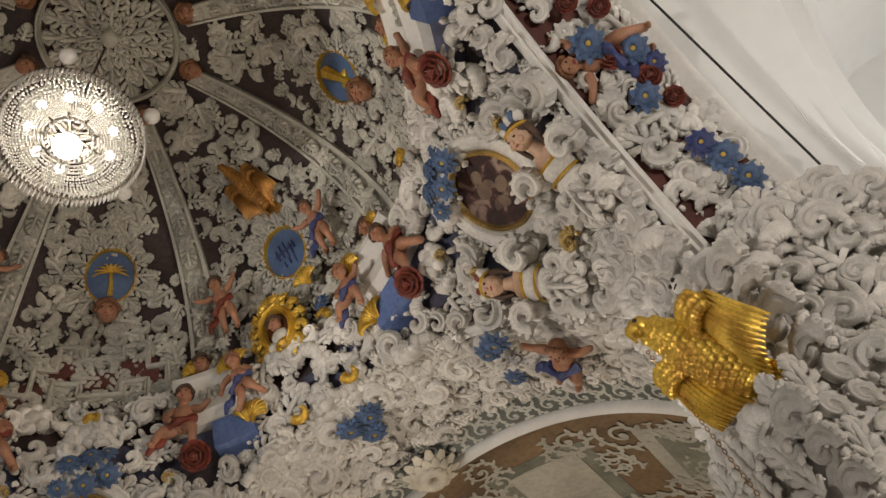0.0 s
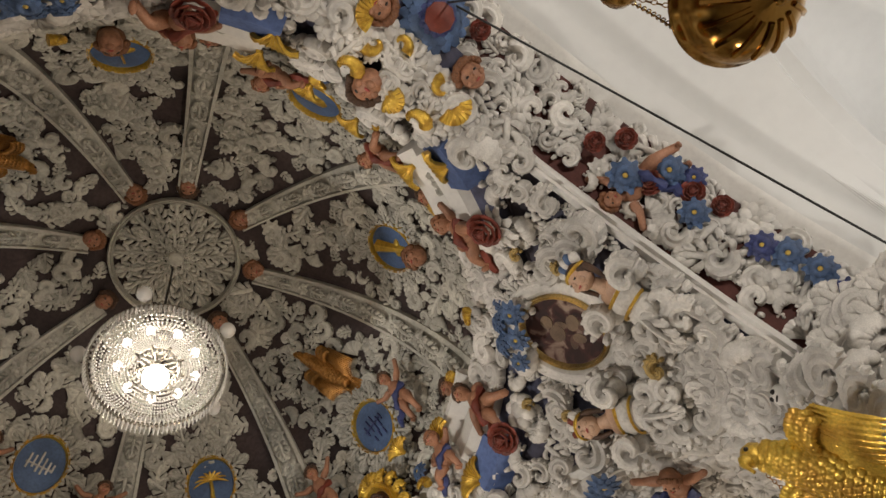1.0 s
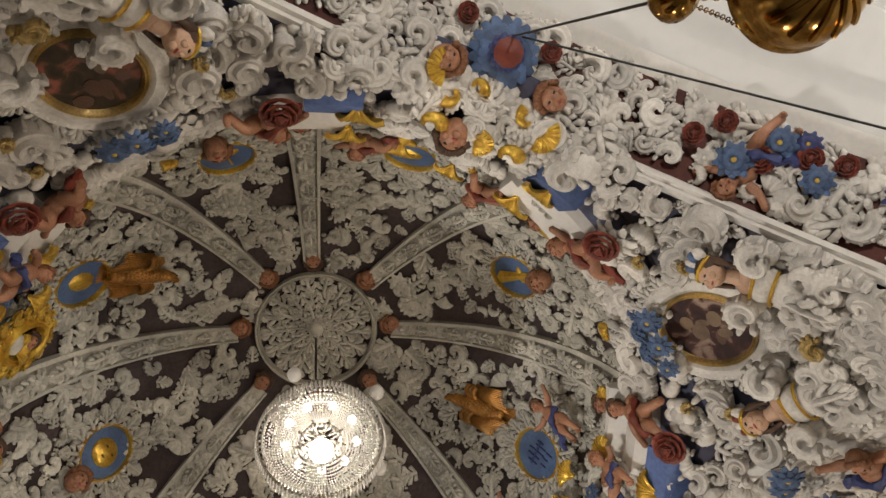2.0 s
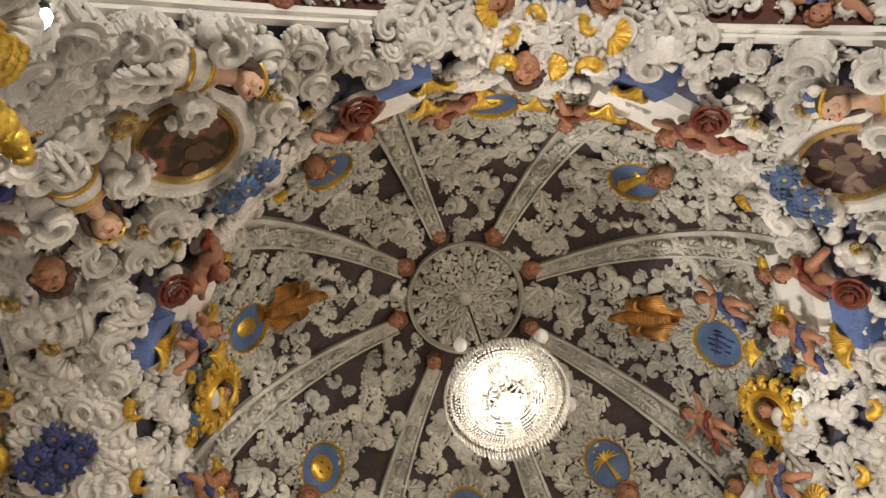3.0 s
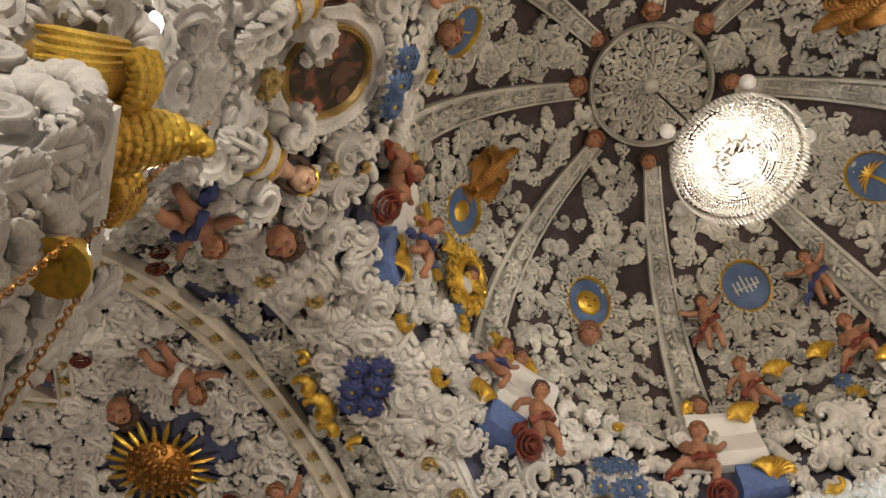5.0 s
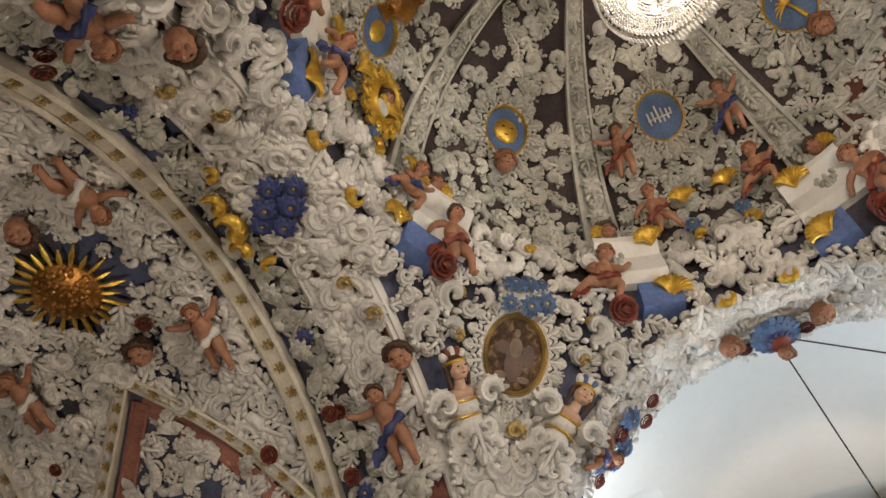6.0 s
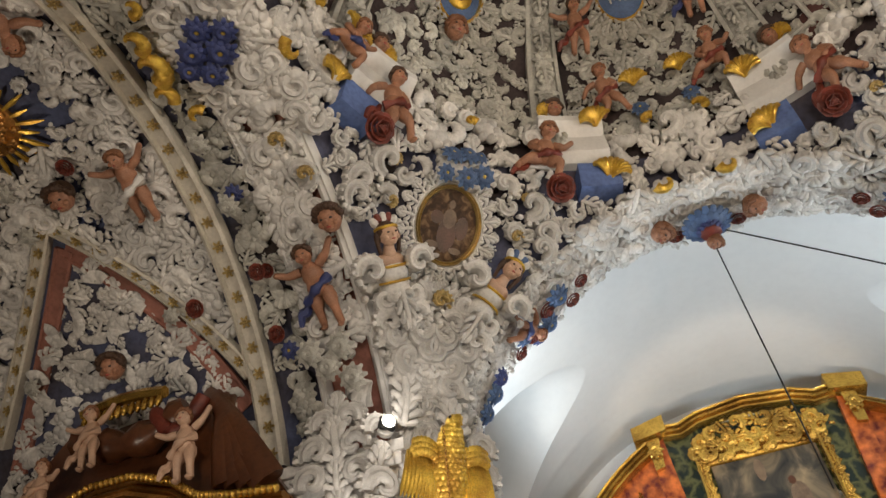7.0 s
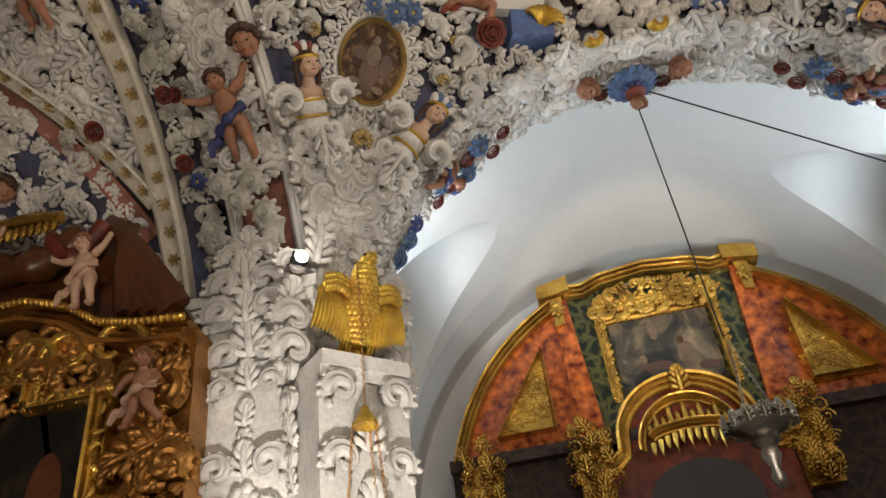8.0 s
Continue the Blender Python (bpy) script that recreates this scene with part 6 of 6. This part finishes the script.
# no recess here: a near-black plate gives the niche's shade by colour
apart("niche", [flat([*[(0.04 + 0.5 * math.cos(t), 3.5 + 0.34 * math.sin(t)) for t in np.linspace(0, math.pi, 16)], (-0.46, 3.2), (0.54, 3.2)], AX - 0.17, AX - 0.1)], DARK, "near-black plate standing for the altar niche's shade")
s = np.linspace(0, math.pi, 9)
cr = [bar([(0.04 + 0.36 * math.cos(t), 4.06 + 0.08 * math.sin(t)) for t in s], 0.045, AX - 0.22)]
for i in range(11):
    y = 0.04 - 0.36 + 0.072 * i
    arc_z = 4.06 + 0.08 * math.sin(math.pi * i / 10)
    cr.append(tube([(AX - 0.27, y, arc_z + 0.04), (AX - 0.27, y, arc_z + 0.12 + 0.06 * (i % 2)), (AX - 0.27, y, arc_z + 0.16 + 0.08 * (i % 2))], [0.032, 0.026, 0.005], 6))
    cr.append(blob((AX - 0.27, y, arc_z + 0.13 + 0.08 * (i % 2)), (0.03, 0.034, 0.016), 0, 5, 6))
    cr.append(tube([(AX - 0.26, y, arc_z - 0.04), (AX - 0.26, y + 0.01, arc_z - 0.12), (AX - 0.26, y, arc_z - 0.17 - 0.05 * (i % 2))], [0.03, 0.024, 0.006], 6))
apart("crown", cr, ALTAR_GOLD, "gilded openwork crown", True)
apart("keystone", [moved(LEAF, Matrix.Translation((AX - 0.24, 0, 4.62)) @ pose(0, 0, 0, 90, 0, -90) @ Matrix.Scale(0.26, 4))], ALTAR_GOLD, "gilded leaf keystone", True)


# ---------------------------------------------------------------- gilded altar with a brown canopy in the side chapel
gilt = tagged(new("gilded_altarpiece"), "dark gilded carved altarpiece with a brown canopy and a dark painting", "altarpiece")
GX, SHRINK = 2.42, 0.914
SHIFT = Vector((-1.73, 1.05, 1.47)) * (1 - SHRINK)
gilt.location, gilt.scale = SHIFT, (SHRINK, SHRINK, SHRINK)


def gflat(outline, x0, x1, k=0):
    return flat(outline, x0, x1, k)


def gpart(name, pieces, m, label="", smooth=True):
    return build(name, pieces, [m] if not isinstance(m, list) else m, gilt, smooth=smooth, label=label)


gpart("back_board", [gflat([(3.3, 0.2), (3.3, 4.1), (6.2, 4.1), (6.2, 0.2)], GX - 0.1, GX + 0.12)], GOLD_DARK, "carved gilded back board", False)
top = [(3.3, 4.1), (3.5, 4.4), (3.75, 4.75), (3.98, 5.1), (4.1, 5.2), (4.3, 5.1), (4.75, 5.15), (5.2, 5.1), (5.4, 5.2), (5.7, 4.8), (6.2, 4.1)]
gpart("canopy_back", [gflat(top, GX - 0.06, GX + 0.1)], BROWN, "brown painted drapery canopy", False)


def drape(y0, z0, y1, z1, w0, w1, n=14):
    t = np.linspace(0, 1, n)
    p = np.stack([GX - 0.2 - 0.1 * np.sin(t * 3), y0 + (y1 - y0) * t, z0 + (z1 - z0) * t + 0.06 * np.sin(t * 3.1)], -1)
    return tube(p, np.linspace(w0, w1, n), 9, 0, 0.6, up=(1, 0, 0))


for k in range(4):
    gpart("drapery_fold", [drape(4.02 - 0.07 * k, 5.12 - 0.04 * k, 3.42 + 0.1 * k, 4.2 + 0.02 * k, 0.05, 0.13)], BROWN)
s = np.linspace(0, 1, 12)
gpart("valance", [tube(np.stack([GX - 0.22 + 0 * s, 4.15 + 0.95 * s, 4.98 - 0.16 * np.sin(s * 3.14)], -1), 0.12 + 0.03 * np.sin(s * 20), 8)], BROWN, "brown swagged valance")
gpart("swag", [tube(np.stack([GX - 0.3 + 0 * s, 3.98 + 0.42 * s, 5.0 - 0.24 * np.sin(s * 3.14)], -1), 0.06 + 0.012 * np.sin(s * 30), 8)], RED, "dark red swag")
gpart("pelmet", [tube(np.stack([GX - 0.3 + 0 * s, 4.35 + 0.75 * s, 5.16 + 0.05 * np.sin(s * 3.14)], -1), 0.05, 6)], ALTAR_GOLD, "gilded crown-like pelmet")
for i in range(12):
    gpart("pendant", [blob((GX - 0.32, 4.38 + 0.06 * i, 5.08), (0.03, 0.03, 0.06), 0, 5, 6)], ALTAR_GOLD)
cor = [(3.34, 4.06), (3.7, 4.1), (3.95, 4.16), (4.2, 4.34), (4.55, 4.46), (4.9, 4.46), (5.25, 4.34), (5.5, 4.16), (6.1, 4.06)]
gpart("cornice", [bar(cor, 0.09, GX - 0.12)], GOLD_DARK, "", False)
tagged(gpart("bead_course", [blob((GX - 0.24, np.interp(u, range(9), [c[0] for c in cor]), np.interp(u, range(9), [c[1] for c in cor]) + 0.06), (0.035, 0.03, 0.035), 0, 5, 6) for u in np.linspace(0, 8, 64)], ALTAR_GOLD), kind="stuff")
g = np.random.default_rng(31)
q = np.stack([np.full(170, GX - 0.12), g.uniform(3.35, 5.9, 170), g.uniform(2.4, 4.3, 170)], -1)
q = q[((q[:, 1] < 3.78) | (q[:, 2] > 3.72) | (q[:, 1] > 5.4)) & (q[:, 2] < 4.05 + 0.4 * np.exp(-((q[:, 1] - 4.7) / 0.45) ** 2))]
kk = g.integers(0, 3, len(q))
ornaments = [scatter((SCROLL, LEAF, CURL)[i], q[kk == i], np.broadcast_to([-1.0, 0, 0], q[kk == i].shape), g.uniform(0, 6.28, (kk == i).sum()), g.uniform(0.2, 0.36, (kk == i).sum()), 0.8) for i in range(3)]
tagged(gpart("carved_foliage", ornaments, GOLD_DARK, "carved gilded scrolls and leaves"), kind="stuff")
for y, sp in ((3.98, 1), (4.62, 0.9)):
    for e in (-1, 1):
        tt = np.linspace(0, 1, 16)
        a = 5.2 * tt
        r = 0.22 * (1 - 0.8 * tt)
        gpart("volute", [tube(np.stack([GX - 0.2 + 0 * tt, y + e * 0.16 + e * r * np.cos(a), 4.02 + r * np.sin(a)], -1), 0.045 * (1 - 0.4 * tt), 7)], ALTAR_GOLD)
DARK_PIC = picture_mat("blackened_oil_painting", (0.008, 0.007, 0.006), (0.02, 0.014, 0.01), (0.06, 0.04, 0.025), 3.0)
gp = gpart("painting", [gflat([(3.84, 2.2), (3.84, 3.7), (4.34, 3.7), (4.34, 3.86), (5.2, 3.86), (5.2, 2.2)], GX - 0.13, GX - 0.11)], DARK_PIC, "dark oil painting of a robed figure", False)
build("painted_figure", [(np.stack([GX - 0.131 - disc(0.12, 0.3, 0.004)[0][:, 2], 4.2 + disc(0.12, 0.3, 0.004)[0][:, 0], 3.1 + disc(0.12, 0.3, 0.004)[0][:, 1]], -1), disc(0.12, 0.3, 0.004)[1][:, ::-1], 0)], [BROWN], gp)
for path in ([(3.84, 2.2), (3.84, 3.0), (3.84, 3.72)], [(3.82, 3.72), (4.08, 3.72), (4.34, 3.72)], [(4.34, 3.72), (4.34, 3.8), (4.34, 3.88)], [(4.34, 3.88), (4.8, 3.96), (5.2, 3.88)]):
    pth = [(np.interp(u, [0, 1, 2], [c[0] for c in path]), np.interp(u, [0, 1, 2], [c[1] for c in path])) for u in np.linspace(0, 2, 12)]
    pq = np.array([(GX - 0.2, y, z) for y, z in pth])
    gpart("frame", [bar(pth, 0.05, GX - 0.14), scatter(CURL, pq, np.broadcast_to([-1.0, 0, 0], pq.shape), np.arange(12) * 1.7, np.full(12, 0.12), 0.7)], ALTAR_GOLD)
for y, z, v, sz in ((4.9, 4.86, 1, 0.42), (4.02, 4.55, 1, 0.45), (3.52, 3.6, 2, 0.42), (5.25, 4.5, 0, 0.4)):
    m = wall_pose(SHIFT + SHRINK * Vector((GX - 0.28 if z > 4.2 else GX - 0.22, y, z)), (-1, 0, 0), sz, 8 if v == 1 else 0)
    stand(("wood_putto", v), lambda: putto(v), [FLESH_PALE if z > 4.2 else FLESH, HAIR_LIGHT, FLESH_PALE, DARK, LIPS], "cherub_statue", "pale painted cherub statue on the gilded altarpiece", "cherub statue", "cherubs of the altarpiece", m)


# ---------------------------------------------------------------- chandelier
CRYSTAL = bpy.data.materials.new("cut_crystal")
CRYSTAL.use_nodes = True
b = CRYSTAL.node_tree.nodes["Principled BSDF"]
b.inputs["Base Color"].default_value, b.inputs["Roughness"].default_value, b.inputs["Transmission Weight"].default_value, b.inputs["IOR"].default_value = (0.95, 0.93, 0.9, 1), 0.1, 0.6, 1.5
BULB = mat("lit_bulb", (1.0, 0.93, 0.8), 0.4, vary=0.0, bump=0, emit=9.0)
ch = tagged(new("crystal_chandelier"), "lit crystal chandelier of bead strings on a thin rod", "chandelier")
ch.location, ch.scale = (-0.05, -0.02, 6.48), (0.98, 0.98, 0.95)
build("rod", [tube([(0.05, 0.02, 0.1), (0.05, 0.02, 2.22)], 0.01, 6)], [BLACK], ch)
build("canopy", [lathe([(0.001, 0.62), (0.1, 0.6), (0.12, 0.5), (0.05, 0.45)], 16)], [SILVER], ch)
for r, z in ((0.44, 0.02), (0.4, 0.07), (0.14, -0.02)):
    build("hoop", [moved(ring_piece(r, r, 0.012, 0.03, n=48), pose(0, 0, z))], [SILVER], ch)


def prisms(n, r, z0, ln, w):
    one = [tube([(0, 0, 0), (0, 0, -ln * 0.4), (0, 0, -ln)], [w * 0.5, w, w * 0.2], 5)]
    t = np.linspace(0, 2 * math.pi, n, endpoint=False)
    return [moved(one[0], pose(r * math.cos(a), r * math.sin(a), z0)) for a in t]


for nm, n, r, z, ln, w in (("outer_fringe", 96, 0.445, 0.03, 0.12, 0.012), ("middle_fringe", 84, 0.4, 0.07, 0.11, 0.012), ("inner_fringe", 28, 0.14, 0.0, 0.06, 0.012)):
    tagged(build(nm, prisms(n, r, z, ln, w), [CRYSTAL], ch), kind="stuff")
beads = []
one = blob((0, 0, 0), 0.011, 0, 4, 6)
for a in np.linspace(0, 2 * math.pi, 96, endpoint=False):
    for t in np.linspace(0.0, 1, 16):
        r = 0.41 + (0.13 - 0.41) * t
        beads.append((one[0] * 0.75 + [r * math.cos(a), r * math.sin(a), 0.05 - 0.16 * math.sin(t * math.pi) ** 0.8 * (1 - 0.55 * t)], one[1], 0))
tagged(build("bead_curtain", beads, [CRYSTAL], ch), kind="stuff")
beads = []
for a in np.linspace(0, 2 * math.pi, 64, endpoint=False):
    for t in np.linspace(0.0, 1, 14):
        r = 0.42 + (0.06 - 0.42) * t ** 0.7
        beads.append((one[0] + [r * math.cos(a), r * math.sin(a), 0.06 + 0.5 * t ** 1.4], one[1], 0))
tagged(build("upper_bead_curtain", beads, [CRYSTAL], ch), kind="stuff")
build("pendant_globe", [blob((0.0, 0.0, -0.13), 0.085, 0, 10, 14)], [BULB], ch, label="glowing white globe")
for i in range(9):
    a = i * 2 * math.pi / 9 + 0.3
    build("bulb", [blob((0.25 * math.cos(a), 0.25 * math.sin(a), 0.06), (0.03, 0.03, 0.045), 0, 7, 9)], [BULB], ch, label="lit bulb")
    build("arm", [tube([(0.04 * math.cos(a), 0.04 * math.sin(a), 0.05), (0.15 * math.cos(a), 0.15 * math.sin(a), 0.0), (0.25 * math.cos(a), 0.25 * math.sin(a), 0.03)], 0.01, 6)], [SILVER], ch)
for i in range(5):
    a = i * 2 * math.pi / 5 + 2.4
    build("outer_cup", [moved(lathe([(0.001, -0.03), (0.035, -0.02), (0.055, 0.03), (0.05, 0.06), (0.04, 0.04), (0.001, 0.0)], 14), pose(0.5 * math.cos(a), 0.5 * math.sin(a), 0.06))], [CRYSTAL], ch, label="crystal cup")


# ---------------------------------------------------------------- hanging lamps, cables, chains, flood lamps
def chain(p0, p1, sag=0.0, size=0.022, n=None):
    p0, p1 = Vector(p0), Vector(p1)
    n = n or max(4, int((p1 - p0).length / size))
    out = []
    link = ring_piece(size * 0.35, size * 0.62, size * 0.09, size * 0.16, n=8)
    d = (p1 - p0).normalized()
    for i in range(n):
        t = (i + 0.5) / n
        q = p0.lerp(p1, t) + Vector((0, 0, -sag * 4 * t * (1 - t)))
        out.append(moved(link, Matrix.Translation(q) @ d.to_track_quat("Y", "Z").to_matrix().to_4x4() @ pose(0, 0, 0, 0, 90 * (i % 2), 0)))
    return out


def hanging_lamp(key, ball, bowl, r, metal, lab):
    """A lamp bowl with a counterweight ball on its cable; all places in the world."""
    ob = tagged(new("hanging_lamp"), lab, "hanging lamp")
    o = Vector(bowl)
    ob.location = o
    k, q = Vector(key) - o, Vector(ball) - o
    build("cable", [tube([k, k.lerp(q, 0.5), q], 0.006, 5)], [BLACK], ob)
    if metal is BRASS:
        build("counterweight", [moved(lathe([(0.001, -0.09), (0.02, -0.085), (0.06, -0.05), (0.075, 0.0), (0.06, 0.045), (0.025, 0.075), (0.014, 0.11), (0.001, 0.11)], 20), Matrix.Translation(q))], [metal], ob)
    t = np.linspace(-1.45, 0, 9)
    prof = [(0.001, -r * 1.12), (r * 0.1, -r * 1.1), (r * 0.14, -r * 1.0), (r * 0.08, -r * 0.93)] + [(r * math.cos(x), r * 0.9 * math.sin(x)) for x in t] + [(r * 1.06, 0.01), (r * 1.06, 0.03), (r * 0.9, 0.04), (r * 0.72, 0.1), (r * 0.75, 0.13), (r * 0.55, 0.15), (0.001, 0.15)]
    if metal is SILVER:
        prof = [(0.001, -0.36), (0.02, -0.35), (0.045, -0.29), (0.025, -0.24), (0.06, -0.17), (0.045, -0.12), (0.09, -0.08), (0.07, -0.05), (0.15, -0.01), (0.19, 0.02), (0.2, 0.05), (0.17, 0.06), (0.16, 0.1), (0.1, 0.11), (0.001, 0.11)]
    build("bowl", [lathe(prof, 36)], [metal], ob)
    if metal is SILVER:
        build("rim_ornament", [scatter(LEAF, np.array([(0.19 * math.cos(a), 0.19 * math.sin(a), 0.05) for a in np.arange(0, 6.28, 0.45)]), np.array([(math.cos(a), math.sin(a), 0.0) for a in np.arange(0, 6.28, 0.45)]), np.zeros(14), np.full(14, 0.1), 0.8)], [metal], ob)
    if metal is BRASS:
        build("gadroon", [tube(np.stack([r * 1.01 * np.cos(x) * math.cos(a), r * 1.01 * np.cos(x) * math.sin(a), r * 0.91 * np.sin(x)], -1), 0.009 * r / 0.2, 5) for a in np.linspace(0, 6.283, 17)[:-1] for x in [np.linspace(-1.2, -0.5, 5)]], [metal], ob)
    for i in range(3):
        a = i * 2.094 + 0.4
        build("chain", chain((r * math.cos(a), r * math.sin(a), 0.03), (q.x * 0.3, q.y * 0.3, 0.6), 0.03), [metal], ob)
    if metal is BRASS:
        build("chain", chain(q + Vector((0, 0, -0.09)), (r * 0.1, r * 0.2, -r * 1.08), 0.06), [metal], ob)
    return ob


hanging_lamp((-2.93, 0.0, 6.14), (-2.96, 0.07, 3.84), (-3.13, -0.2, 3.72), 0.195, BRASS, "polished brass sanctuary lamp hanging from the keystone")
hanging_lamp((2.93, 0.0, 6.0), (2.93, -0.02, 3.6), (2.93, -0.05, 2.98), 0.13, SILVER, "tarnished silver sanctuary lamp hanging before the altar")
for sx in (-1, 1):
    ob = tagged(build("pull_cable", [tube([(sx * 2.95, -0.02, 5.93), (sx * 3.1, -1.2, 5.1), (sx * 3.25, -2.45, 4.2)], 0.007, 5)], [BLACK]), "thin black cable from the keystone to the side pier", "cable")
for c in range(4):
    p = turned(np.array([2.08, 2.08, 3.9]), c)
    n = turned(np.array([-0.707, -0.707, 0]), c)
    beak = Vector(turned(np.array([2.0, 2.1, 4.13 if c in (0, 3) else 4.2]), c))
    ob = tagged(new("bell_lamp"), "small gilded bell-shaped lamp on chains below an eagle's beak", "hanging lamp", "bell lamps of the eagles")
    low = Vector((beak.x, beak.y, 3.08))
    ob.location = low
    build("chain", chain((0, 0, 0.08), (0, 0, beak.z - 3.08)), [GOLD_DARK], ob)
    build("bell", [lathe([(0.001, 0.1), (0.02, 0.095), (0.03, 0.06), (0.05, 0.04), (0.068, 0.0), (0.072, -0.02), (0.06, -0.02), (0.001, 0.01)], 20)], [GOLD], ob)
    for i in range(3):
        a = i * 2.094
        build("lower_chain", chain((0.07 * math.cos(a), 0.07 * math.sin(a), 0), (0.13 * math.cos(a), 0.13 * math.sin(a), -0.6)), [GOLD_DARK], ob)
    q = turned(np.array([1.98, 2.44, 4.2]), c)
    fl = tagged(new("flood_lamp"), "small lit flood lamp standing on the cornice", "lamp", "flood lamps of the cornices")
    fl.matrix_world = wall_pose(q, n, 1.0)
    build("housing", [box((-0.05, 0.0, -0.09), (0.05, 0.09, -0.03))], [BLACK], fl)
    build("lens", [blob((0, 0.05, -0.02), (0.045, 0.045, 0.03), 0, 7, 10)], [BULB], fl, label="glowing white lens")
p = turned(np.array([2.3, 2.3, 4.52]), 2)
sk = tagged(statue("round_ornament", [blob((0, 0, 0.3), (0.5, 0.5, 0.45)), blob((-0.18, 0.1, 0.68), 0.13, 1), blob((0.18, 0.1, 0.68), 0.13, 1), blob((0, -0.18, 0.7), (0.2, 0.05, 0.05), 1)], [MOULD, DARK], "small white ball ornament with dark hollows", "ornament"), "")
sk.matrix_world = wall_pose((-2.36, -2.2, 4.5), (0.7, 0.7, -0.1), 0.11)
